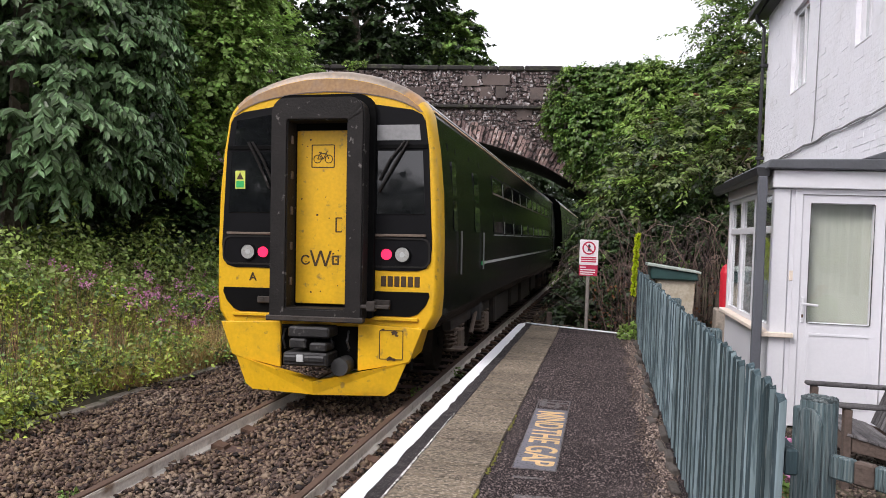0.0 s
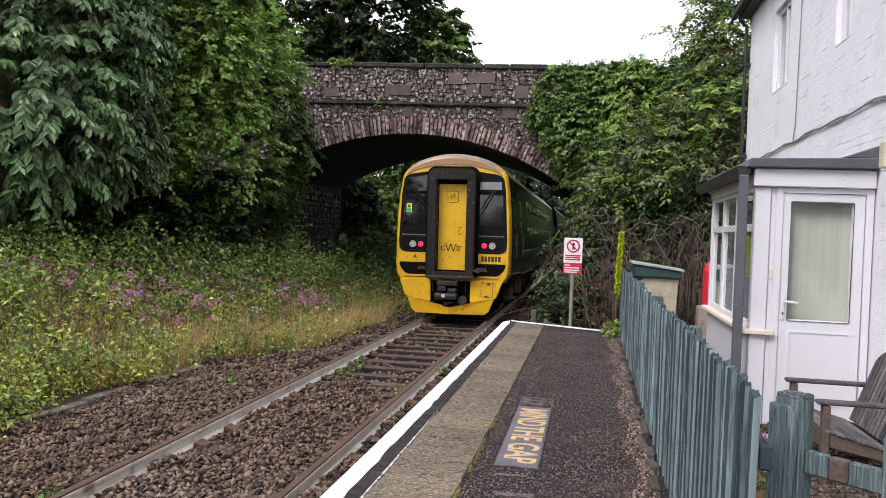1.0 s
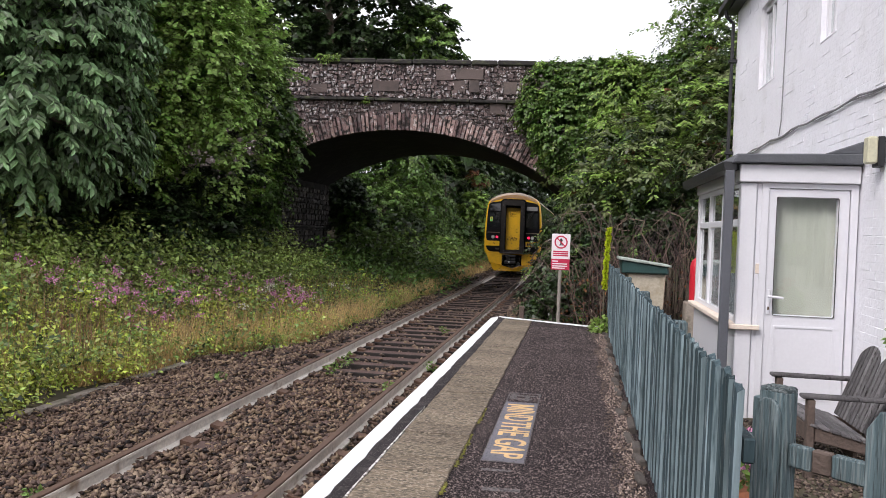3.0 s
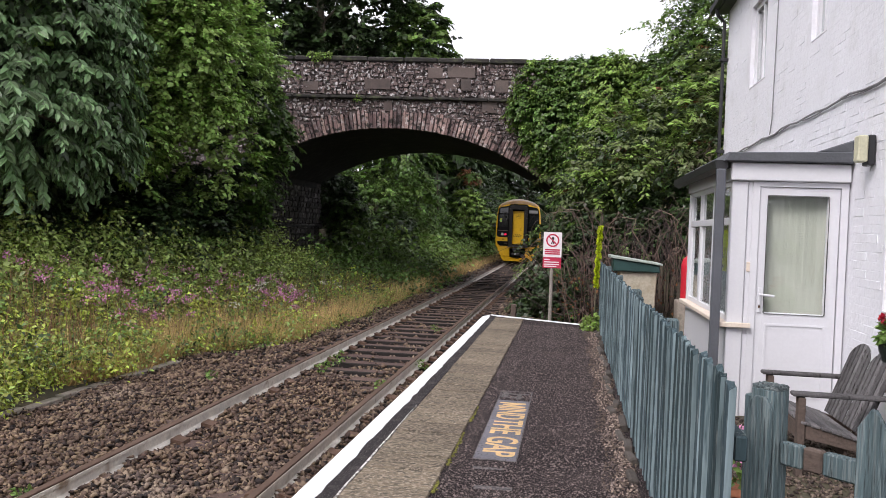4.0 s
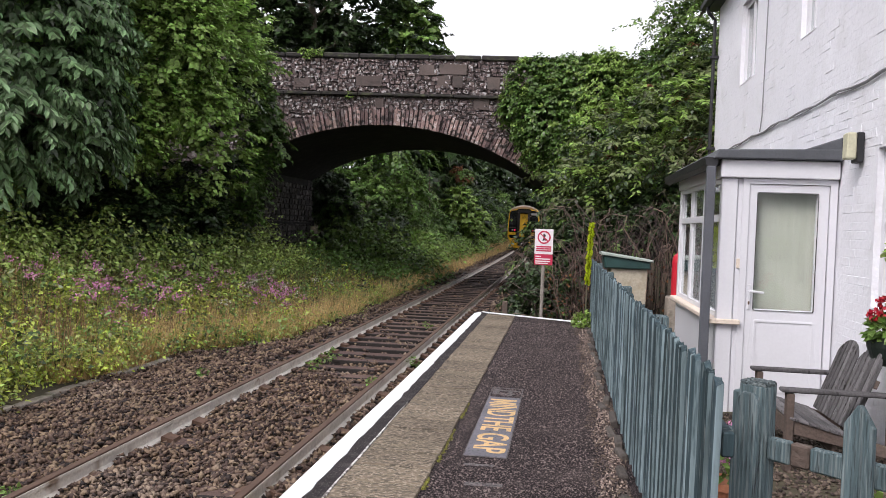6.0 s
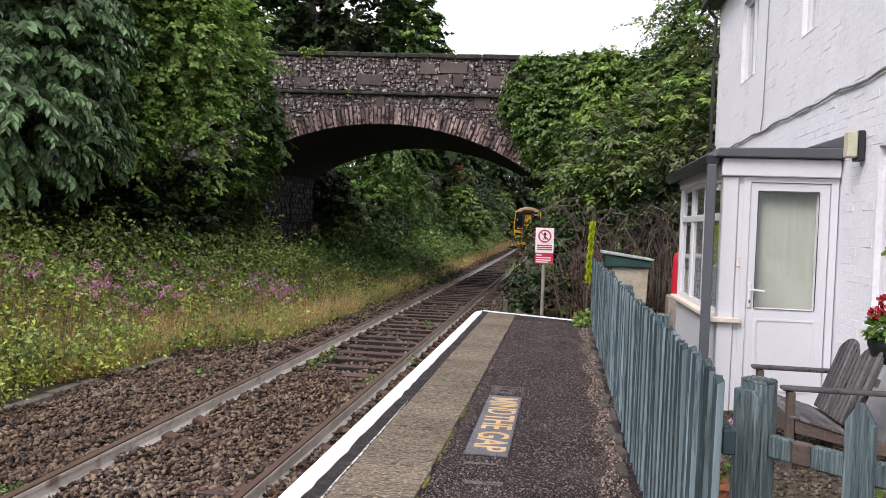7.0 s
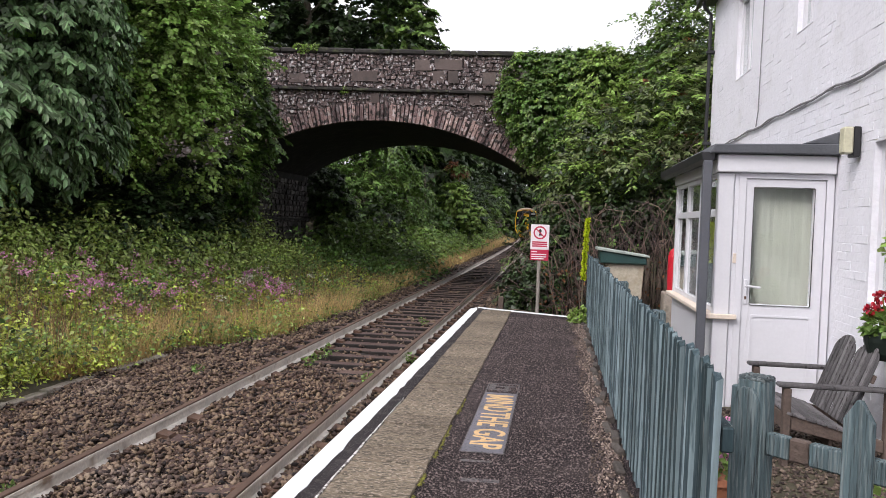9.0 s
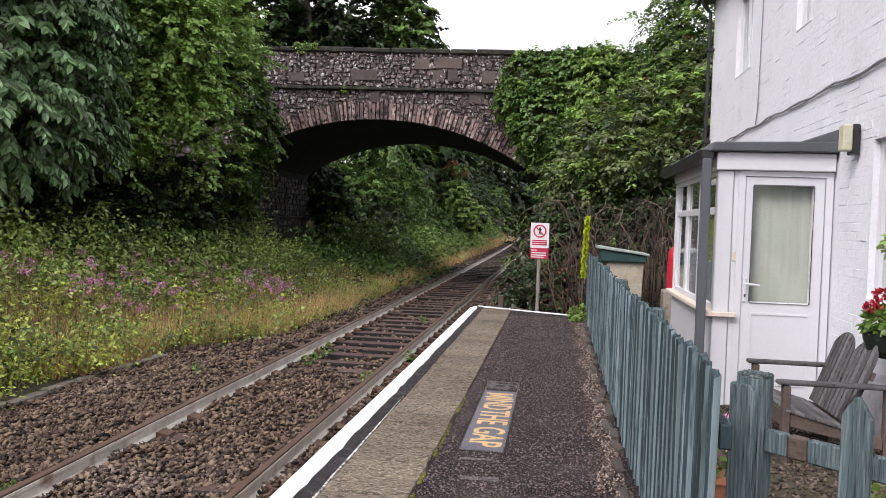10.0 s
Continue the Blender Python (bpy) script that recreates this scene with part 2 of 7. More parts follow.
BENCH_WOOD = material("weathered_bench_wood", (0.120, 0.113, 0.115), 0.85, vary=0.35, scale=8, fine=70, bump=0.6, per_object=0.4, stretch=(1, 1, 0.2), third=(0.04, 0.035, 0.034), third_at=(0.58, 0.66), third_scale=50)
BENCH_BROWN = material("bench_frame_wood", (0.11, 0.08, 0.065), 0.8, vary=0.3, scale=5, fine=50, bump=0.4)


# ---- shape helpers ----
def part(name, bm, mat, parent=None, label=""):
    """Links a bmesh as one mesh object, under a thing or a part where one is given."""
    me = bpy.data.meshes.new(name)
    bm.to_mesh(me)
    bm.free()
    return mesh_part(name, me, mat, parent, label)


def mesh_part(name, me, mat, parent=None, label=""):
    ob = new(name, me)
    if mat and not me.materials:
        me.materials.append(mat)
    if parent:
        ob.parent = parent
    if label:
        ob["label"] = label
    return ob


def thing(name, label, category, group="", at=None):
    ob = new(name)
    ob.empty_display_size = 0.2
    if at is not None:
        ob.matrix_basis = at
    return tagged(ob, label, category, group)


def box(x0, x1, y0, y1, z0, z1, bevel=0.0, bm=None, turn=None):
    """An axis-aligned block with rounded edges, added to bm."""
    bm = bm or bmesh.new()
    made = bmesh.ops.create_cube(bm, size=1.0)["verts"]
    for v in made:
        v.co = Vector(((x0 + x1) / 2 + v.co.x * (x1 - x0), (y0 + y1) / 2 + v.co.y * (y1 - y0), (z0 + z1) / 2 + v.co.z * (z1 - z0)))
    if bevel:
        edges = list({e for v in made for e in v.link_edges})
        out = bmesh.ops.bevel(bm, geom=edges, offset=bevel, segments=1, affect='EDGES')
        made = list({v for f in out["faces"] for v in f.verts} | {v for v in made if v.is_valid})
    if turn is not None:
        bmesh.ops.transform(bm, matrix=turn, verts=[v for v in made if v.is_valid])
    return bm


def prism(outline, d0, d1, axis="y", bevel=0.0, bm=None, hole=None):
    """A polygon of (a, b) pulled from d0 to d1 along an axis. y: (x, z); x: (y, z); z: (x, y)."""
    bm = bm or bmesh.new()

    def put(a, b, d):
        return {"y": (a, d, b), "x": (d, a, b), "z": (a, b, d)}[axis]

    near = [bm.verts.new(put(a, b, d0)) for a, b in outline]
    far = [bm.verts.new(put(a, b, d1)) for a, b in outline]
    n = len(outline)
    faces = []
    if hole:
        hn = [bm.verts.new(put(a, b, d0)) for a, b in hole]
        hf = [bm.verts.new(put(a, b, d1)) for a, b in hole]
        for k in range(n):
            j = (k + 1) % n
            faces += [bm.faces.new((near[k], near[j], hn[j], hn[k])), bm.faces.new((far[j], far[k], hf[k], hf[j])),
                      bm.faces.new((near[j], near[k], far[k], far[j])), bm.faces.new((hn[k], hn[j], hf[j], hf[k]))]
    else:
        faces += [bm.faces.new(near), bm.faces.new(far[::-1])]
        for k in range(n):
            j = (k + 1) % n
            faces.append(bm.faces.new((near[j], near[k], far[k], far[j])))
    bmesh.ops.recalc_face_normals(bm, faces=faces)
    if bevel:
        rims = [e for e in bm.edges if e.is_valid and len(e.link_faces) == 2 and (e.link_faces[0] in faces[:2]) != (e.link_faces[1] in faces[:2])]
        bmesh.ops.bevel(bm, geom=rims, offset=bevel, segments=1, affect='EDGES')
    return bm


def rounded(x0, x1, z0, z1, r=0.05, seg=4, radii=None):
    """A rectangle with rounded corners, as an outline."""
    pts = []
    rs = radii or (r, r, r, r)
    for (cx_, cz_, a0), q in zip(((x1, z1, 0), (x0, z1, 90), (x0, z0, 180), (x1, z0, 270)), rs):
        sx, sz = (1 if cx_ == x1 else -1), (1 if cz_ == z1 else -1)
        for k in range(seg + 1):
            a = radians(a0 + 90 * k / seg)
            pts.append((cx_ - sx * q + q * math.cos(a), cz_ - sz * q + q * math.sin(a)))
    return pts


def tube(points, radii, sides=6, bm=None):
    """A tapering round bar along points."""
    bm = bm or bmesh.new()
    pts = [Vector(p) for p in points]
    rings = []
    for k, p in enumerate(pts):
        d = (pts[min(k + 1, len(pts) - 1)] - pts[max(k - 1, 0)]).normalized()
        side = d.orthogonal().normalized()
        up = d.cross(side)
        r = radii[k] if isinstance(radii, (list, tuple)) else radii
        rings.append([bm.verts.new(p + (side * math.cos(a) + up * math.sin(a)) * r) for a in (2 * math.pi * i / sides for i in range(sides))])
    for a, b in zip(rings, rings[1:]):
        for i in range(sides):
            bm.faces.new((a[i], a[(i + 1) % sides], b[(i + 1) % sides], b[i]))
    bm.faces.new(rings[0][::-1])
    bm.faces.new(rings[-1])
    return bm


def quads(name, verts, mat, parent=None, label="", smooth=False):
    """A mesh of separate quads from an array (n, 4, 3)."""
    n = len(verts)
    me = bpy.data.meshes.new(name)
    me.vertices.add(4 * n)
    me.vertices.foreach_set("co", np.ascontiguousarray(verts, dtype=np.float32).ravel())
    me.loops.add(4 * n)
    me.loops.foreach_set("vertex_index", np.arange(4 * n, dtype=np.int32))
    me.polygons.add(n)
    me.polygons.foreach_set("loop_start", np.arange(0, 4 * n, 4, dtype=np.int32))
    me.update(calc_edges=True)
    return mesh_part(name, me, mat, parent, label)


def soup(name, verts, faces, mat, parent=None, label=""):
    me = bpy.data.meshes.new(name)
    me.from_pydata([tuple(v) for v in verts], [], [tuple(f) for f in faces])
    me.update()
    return mesh_part(name, me, mat, parent, label)


def letters(name, text, size, mat, m, parent=None, depth=0.002, label=""):
    """Lettering in the built-in font, as a mesh."""
    cu = bpy.data.curves.new(name, 'FONT')
    cu.offset = size * 0.012
    cu.body, cu.size, cu.extrude, cu.align_x, cu.align_y = text, size, depth, 'CENTER', 'CENTER'
    tmp = bpy.data.objects.new(name, cu)
    scene.collection.objects.link(tmp)
    bpy.context.view_layer.update()
    me = bpy.data.meshes.new_from_object(tmp.evaluated_get(bpy.context.evaluated_depsgraph_get()))
    bpy.data.objects.remove(tmp)
    me.transform(m)
    return mesh_part(name, me, mat, parent, label)


def unit(a):
    return a / (np.linalg.norm(a, axis=-1, keepdims=True) + 1e-9)


def leaf_quads(rng, base, way, face, length, width, fold=0.2, oval=False):
    """Leaves as folded quads: base point, direction, rough normal, length and width arrays."""
    way = unit(way)
    side = unit(np.cross(way, face))
    nrm = np.cross(side, way)
    L, Wd = length[:, None], width[:, None]
    if oval:
        bend = nrm * L * 0.10
        ends = [base, base + way * L - bend]
        rim = [base + way * L * f + sg * side * Wd * 0.5 + nrm * Wd * fold for sg in (1, -1) for f in (0.28, 0.66)]
        a = np.stack([ends[0], rim[0], rim[1], ends[1]], 1)
        b = np.stack([ends[0], ends[1], rim[3], rim[2]], 1)
        return np.concatenate([a[:, None], b[:, None]], 1).reshape(-1, 4, 3)
    mid = base + way * L * 0.45
    return np.stack([base, mid + side * Wd / 2 + nrm * Wd * fold, base + way * L - nrm * L * 0.12, mid - side * Wd / 2 + nrm * Wd * fold], 1)


def trunk_mesh(rng, foot, height, radius, lobes, lean=(0, 0), limbs=5):
    """A tapered trunk and limbs that reach into the lobes."""
    foot = Vector(foot)
    top = foot + Vector((lean[0], lean[1], height))
    pts, rad = [], []
    for k in range(6):
        s = k / 5
        wob = Vector((rng.normal() * 0.05, rng.normal() * 0.05, 0)) * (k > 0)
        pts.append(foot.lerp(top, s) + wob)
        rad.append(radius * (1.35 - 0.9 * s if k else 1.6))
    bm = tube(pts, rad, 8)
    for i in range(limbs):
        q = lobes[i % len(lobes)]
        s = 0.35 + 0.6 * rng.random()
        a = foot.lerp(top, s)
        b = Vector((q[0] + rng.normal() * q[3] * 0.4, q[1] + rng.normal() * q[4] * 0.4, q[2] + abs(rng.normal()) * q[5] * 0.4))
        m = a.lerp(b, 0.5) + Vector((0, 0, 0.15 * (b - a).length))
        r = radius * (1.0 - 0.7 * s) * 0.7
        tube([a, m, b], [r, r * 0.6, r * 0.15], 6, bm)
    return bm


# ---- the lie of the land ----
def track_x(y):
    """The middle of the track at y."""
    return -2.90 - 0.009 * y + 0.00012 * y * y - 0.00037 * max(0.0, y - 40) ** 2


def climb(y):
    """The line rises gently beyond the bridge."""
    return 0.004 * np.clip(np.asarray(y, float) - 30, 0, 110)


RAIL_Z = -0.48
BRIDGE = Matrix.Translation((-5.22, 24.45, 0)) @ Matrix.Rotation(radians(4.5), 4, 'Z')


def smooth(a, b, v):
    s = np.clip((v - a) / (b - a), 0, 1)
    return s * s * (3 - 2 * s)


def land(x, y):
    """Height of the ground."""
    x, y = np.asarray(x, float), np.asarray(y, float)
    z = np.full(np.broadcast(x, y).shape, -0.95)
    z = z + 0.36 * smooth(-5.75, -5.95, x) + 0.85 * smooth(-6.3, -9.8, x) + 2.2 * smooth(-12, -24, x)
    past = smooth(30, 40, y)
    z = z + past * (1.2 * smooth(-5.6, -9, x) + 2.6 * smooth(-8, -18, x) + 3.0 * smooth(-1.2, 8, x))
    z = z + 0.83 * smooth(0.46, 0.56, x) * (1 - smooth(13, 15, y)) + 0.2 * smooth(-1.4, -0.6, x) * smooth(13, 15, y)
    # road embankment on both sides of the bridge
    run = smooth(14.5, 23.5, y) * (1 - smooth(33.5, 42, y))
    left, right = smooth(-9.6, -14, x), smooth(0.6, 4.0, x)
    z = np.maximum(z, -0.74 + run * 6.2 * np.maximum(left, right))
    hills = 18 * smooth(150, 600, np.hypot(x, y)) * (0.5 + 0.5 * np.sin(x * 0.004 + 1) * np.cos(y * 0.003))
    return z + hills + climb(y)


def build_ground():
    def axis_steps(lo, hi, fine_lo, fine_hi, step):
        core = np.arange(fine_lo, fine_hi + 1e-6, step)
        a = fine_lo - np.geomspace(1, fine_lo - lo, 22)
        b = fine_hi + np.geomspace(1, hi - fine_hi, 22)
        return np.concatenate([a[::-1], core, b])
    xs, ys = axis_steps(-2000, 2000, -26, 16, 0.35), axis_steps(-2000, 2500, 0, 60, 0.6)
    X, Y = np.meshgrid(xs, ys)
    Z = land(X, Y)
    Z += 0.03 * np.sin(X * 3.1 + Y * 1.7) * np.cos(Y * 2.3) * (X < -5.9)
    nx, ny = len(xs), len(ys)
    verts = np.stack([X.ravel(), Y.ravel(), Z.ravel()], 1)
    i = np.arange((ny - 1) * (nx - 1))
    a = (i // (nx - 1)) * nx + i % (nx - 1)
    faces = np.stack([a, a + 1, a + nx + 1, a + nx], 1)
    g = soup("ground", verts.tolist(), faces.tolist(), EARTH)
    return tagged(g, "rough dark earth under grass, ballast and undergrowth", "ground", kind="structure")


build_ground()


# ---- platform ----
def build_platform():
    top = bmesh.new()
    prism([(-1.20, -30), (0.56, -30), (0.56, 12.93), (0.28, 13.04), (-0.72, 13.50), (-1.20, 13.72)], -0.9, 0.0, "z", 0.01, top)
    plat = part("platform", top, ASPHALT)
    tagged(plat, "worn dark tarmac station platform with pale grit showing", "platform", kind="structure")
    edge = bmesh.new()
    prism([(-1.43, -30), (-1.203, -30), (-1.203, 13.73), (-1.34, 13.86), (-1.43, 13.6)], -0.14, 0.002, "z", 0.012, edge)
    tagged(part("platform_edge", edge, ASPHALT_PATCH), "dark coping along the platform edge", "platform edge", kind="structure")
    wall = box(-1.36, -1.205, -30, 13.5, -0.9, -0.145, 0.01)
    tagged(part("platform_wall", wall, KERBSTONE), "grey masonry face of the platform above the track", "platform wall", kind="structure")
    # white line, its inner side worn uneven
    rng = np.random.default_rng(5)
    ys = np.concatenate([np.arange(-6, 13.5, 0.12), [13.6]])
    inner = -1.315 + 0.006 * rng.normal(size=len(ys))
    outline = [(-1.437, float(y)) for y in ys] + [(-1.345, 13.87)] + [(float(i), float(y)) for i, y in zip(inner[::-1], ys[::-1])]
    line = prism(outline, -0.05, 0.006, "z")
    tagged(part("white_line", line, WHITE_LINE), "thick white painted line along the platform edge", "line marking", kind="structure")
    # painted end of the platform
    end = bmesh.new()
    for (ax, ay), (bx, by) in zip([(-1.33, 13.86), (-0.72, 13.56), (0.28, 13.10)], [(-0.72, 13.56), (0.28, 13.10), (0.50, 13.0)]):
        prism([(ax, ay), (bx, by), (bx, by + 0.07), (ax, ay + 0.07)], -0.3, 0.008, "z", 0.004, end)
    tagged(part("platform_end_kerb", end, WHITE_LINE), "narrow whitewashed kerb across the platform end", "kerb", kind="structure")
    # slabs
    rng = random.Random(8)
    shared = []
    for k in range(4):
        bm = box(-0.2425, 0.2425, -0.147, 0.147, -0.05, 0.0, 0.006)
        for v in bm.verts:
            if v.co.z > -0.01:
                v.co.z += rng.uniform(-0.002, 0.003)
        me = bpy.data.meshes.new("slab")
        bm.to_mesh(me)
        bm.free()
        me.materials.append(SLAB)
        shared.append(me)
    y = 2.6
    k = 0
    while y < 13.45:
        s = new("slab", rng.choice(shared))
        s.parent = plat
        s.location = (-0.962 + rng.uniform(-0.006, 0.006), y + 0.15, 0.012 + rng.uniform(-0.003, 0.003))
        s.rotation_euler = (rng.uniform(-0.006, 0.006), rng.uniform(-0.008, 0.008), rng.uniform(-0.01, 0.01))
        y += 0.302
        k += 1
    far = box(-1.204, -0.72, -30, 2.55, -0.05, 0.012, 0.006)
    part("slab_strip", far, SLAB, plat, "run of pale concrete slabs")
    return plat


platform = build_platform()


def build_edge_wear():
    """Worn white paint and moss along the sides of the slabs."""
    rng = np.random.default_rng(15)
    ys = np.arange(2.6, 6.5, 0.06)
    a = -1.212 + 0.0010 * rng.normal(size=len(ys))
    b = a + (0.013 + 0.0018 * rng.normal(size=len(ys))) * np.clip((6.6 - ys) / 1.6, 0.15, 1)
    outline = [(float(i), float(y)) for i, y in zip(a, ys)] + [(float(i), float(y)) for i, y in zip(b[::-1], ys[::-1])]
    tagged(part("worn_line", prism(outline, 0.0, 0.019, "z"), WORN_WHITE), "worn old white line beside the slabs", "line marking", kind="structure")
    n = 900
    y = 2.8 + 3.8 * rng.random(n) ** 1.5
    keep = np.sin(y * 5.1) + np.sin(y * 11.3 + 1) > -0.4
    y = y[keep]
    x = -0.716 + 0.007 * rng.normal(size=len(y))
    stones("moss", rng, x, y, np.full(len(y), 0.004), 0.008, MOSS, "yellow-green moss along the edge of the slabs")


def build_mind_the_gap():
    sign = thing("platform_marking", "worn yellow MIND THE GAP lettering on a dark grey rectangle", "floor marking")
    bm = prism([(-0.572, 5.10), (-0.298, 5.10), (-0.298, 6.93), (-0.572, 6.93)], -0.01, 0.004, "z", 0.001)
    part("panel", bm, MARK_PANEL, sign)
    border = prism([(-0.58, 5.085), (-0.29, 5.085), (-0.29, 7.35), (-0.58, 7.35)], -0.01, 0.0025, "z",
                   hole=[(-0.568, 5.1), (-0.302, 5.1), (-0.302, 7.33), (-0.568, 7.33)])
    part("border", border, MARK_GREY, sign, "faded grey border")
    for x0, x1, y0, y1 in ((-0.56, -0.32, 7.20, 7.24), (-0.55, -0.36, 7.05, 7.09), (-0.56, -0.50, 7.05, 7.3), (-0.42, -0.38, 7.0, 7.25), (-0.55, -0.36, 4.88, 4.92), (-0.50, -0.28, 4.50, 4.56)):
        part("ghost_mark", prism([(x0, y0), (x1, y0 + 0.015), (x1, y1 + 0.01), (x0, y1)], -0.01, 0.0024, "z"), MARK_GREY, sign, "worn remains of older painting")
    shape = [(0, 0), (0, 1), (0.26, 1), (0.5, 0.42), (0.74, 1), (1, 1), (1, 0), (0.78, 0), (0.78, 0.66), (0.58, 0.14), (0.42, 0.14), (0.22, 0.66), (0.22, 0)]
    cap = prism([(0.175 * (a - 0.5), 0.225 * (b - 0.5)) for a, b in shape], -0.001, 0.001, "z")
    bmesh.ops.transform(cap, matrix=Matrix.Translation((-0.435, 6.745, 0.0052)) @ Matrix.Rotation(radians(-90), 4, 'Z'), verts=cap.verts[:])
    part("letter", cap, MARK_YELLOW, sign)
    for word, y, w in (("IND", 6.43, 0.40), ("THE", 5.98, 0.44), ("GAP", 5.43, 0.50)):
        m = Matrix.Translation((-0.435, y, 0.0052)) @ Matrix.Rotation(radians(-90), 4, 'Z')
        ob = letters("word", word, 0.30, MARK_YELLOW, Matrix(), sign, 0.001)
        wide = max(v.co.x for v in ob.data.vertices) - min(v.co.x for v in ob.data.vertices)
        tall = max(v.co.y for v in ob.data.vertices) - min(v.co.y for v in ob.data.vertices)
        ob.data.transform(m @ Matrix.Diagonal((w / wide, 0.225 / tall, 1, 1)))


MARK_PANEL = material("marking_panel", (0.145, 0.14, 0.16), 0.8, vary=0.25, scale=4, fine=90, bump=0.5, third=(0.05, 0.05, 0.05), third_at=(0.58, 0.66), third_scale=60)
MARK_GREY = material("marking_border", (0.14, 0.125, 0.125), 0.8, vary=0.3, scale=5, fine=90, bump=0.4, third=(0.05, 0.045, 0.045), third_at=(0.50, 0.58), third_scale=50)
MARK_YELLOW = material("marking_yellow", (0.62, 0.42, 0.20), 0.75, vary=0.2, scale=5, fine=90, bump=0.4, third=(0.25, 0.2, 0.15), third_at=(0.60, 0.68), third_scale=55)
build_mind_the_gap()


# ---- track ----
def sweep(profile, ys, dx):
    """A profile of (x, z) carried along the track, dx from its middle."""
    bm = bmesh.new()
    rings = []
    for y in ys:
        rings.append([bm.verts.new((track_x(y) + dx + a, y, RAIL_Z + float(climb(y)) + b)) for a, b in profile])
    n = len(profile)
    for p, q in zip(rings, rings[1:]):
        for i in range(n):
            bm.faces.new((p[i], q[i], q[(i + 1) % n], p[(i + 1) % n]))
    bmesh.ops.recalc_face_normals(bm, faces=bm.faces[:])
    return bm


def build_track():
    track = thing("railway_track", "single railway track with rusty rails on wooden sleepers in brown ballast", "railway track")
    ys = list(np.arange(-20, 30, 1.0)) + list(np.arange(30, 141, 4.0))
    head = [(-0.036, -0.008), (-0.029, 0.0), (0.027, 0.0), (0.031, -0.005), (0.031, -0.016), (0.026, -0.019), (-0.030, -0.022), (-0.036, -0.018)]
    web = [(-0.033, -0.02), (0.024, -0.018), (0.030, -0.015), (0.036, -0.018), (0.036, -0.044), (0.022, -0.05), (0.022, -0.120), (0.070, -0.138), (0.070, -0.152), (-0.066, -0.152), (-0.066, -0.14), (-0.014, -0.125), (-0.012, -0.05), (-0.033, -0.040)]
    for dx in (-0.7525, 0.7525):
        rail = part("rail", sweep(web, ys, dx), RAIL_WEB, track, "rail with a pale chalky web")
        part("rail_head", sweep(head, ys, dx), RAIL_TOP, rail, "brown worn rail head")
    rng = random.Random(3)
    bm = box(-1.25, 1.25, -0.125, 0.125, -0.13, 0.0, 0.012)
    me = bpy.data.meshes.new("sleeper")
    bm.to_mesh(me)
    bm.free()
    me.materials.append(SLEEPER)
    me.materials.append(SLEEPER_SHADE)
    # tops keep the wood colour, sides take the painted shade
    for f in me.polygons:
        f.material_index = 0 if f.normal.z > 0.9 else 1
    chair = prism([(-0.20, 0), (0.20, 0), (0.19, 0.03), (0.11, 0.045), (0.085, 0.055), (0.068, 0.05), (0.069, 0.004), (-0.069, 0.004), (-0.068, 0.05), (-0.085, 0.055), (-0.11, 0.045), (-0.19, 0.03)], -0.075, 0.075, "y")
    cme = bpy.data.meshes.new("chair")
    chair.to_mesh(cme)
    chair.free()
    cme.materials.append(IRON)
    y = 2.0
    while y < 100:
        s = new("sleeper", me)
        s.parent = track
        tilt = rng.uniform(-0.012, 0.012)
        s.location = (track_x(y) + rng.uniform(-0.03, 0.03), y, RAIL_Z - 0.156 + float(climb(y)))
        s.rotation_euler = (rng.uniform(-0.03, 0.03), rng.uniform(-0.008, 0.008), 0.016 + tilt * 2)
        s.location.z += rng.uniform(-0.02, 0.006)
        if y < 32:
            for dx in (-0.7525, 0.7525):
                c = new("rail_chair", cme)
                c.parent = s
                c.location = (track_x(y) - s.location.x + dx, 0, 0.0)
        y += 0.62 + rng.uniform(-0.02, 0.02)


build_track()


def stones(name, rng, xs, ys, zs, size, mat, label):
    """Angular stones: squashed, turned lumps of eight corners or fewer."""
    n = len(xs)
    base = np.array([(1, 0, 0), (-1, 0, 0), (0, 1, 0), (0, -1, 0), (0, 0, 1), (0, 0, -1)], float)
    v = base[None] * (0.55 + 0.75 * rng.random((n, 6, 1))) + rng.normal(size=(n, 6, 3)) * 0.22
    v *= (size * (0.6 + 0.8 * rng.random(n)))[:, None, None]
    v[..., 2] *= 0.6
    a = rng.random(n) * 6.28
    b = rng.normal(size=n) * 0.7
    c, s, cb, sb = np.cos(a)[:, None], np.sin(a)[:, None], np.cos(b)[:, None], np.sin(b)[:, None]
    x, y, z = v[..., 0], v[..., 1] * cb - v[..., 2] * sb, v[..., 1] * sb + v[..., 2] * cb
    v = np.stack([x * c - y * s + xs[:, None], x * s + y * c + ys[:, None], z + zs[:, None]], -1)
    tri = np.array([(0, 2, 4), (2, 1, 4), (1, 3, 4), (3, 0, 4), (2, 0, 5), (1, 2, 5), (3, 1, 5), (0, 3, 5)])
    f = (tri[None] + 6 * np.arange(n)[:, None, None]).reshape(-1, 3)
    me = bpy.data.meshes.new(name)
    me.vertices.add(6 * n)
    me.vertices.foreach_set("co", v.astype(np.float32).ravel())
    me.loops.add(3 * len(f))
    me.loops.foreach_set("vertex_index", f.astype(np.int32).ravel())
    me.polygons.add(len(f))
    me.polygons.foreach_set("loop_start", np.arange(0, 3 * len(f), 3, dtype=np.int32))
    me.update(calc_edges=True)
    ob = mesh_part(name, me, mat)
    return tagged(ob, label, "ballast", kind="stuff")


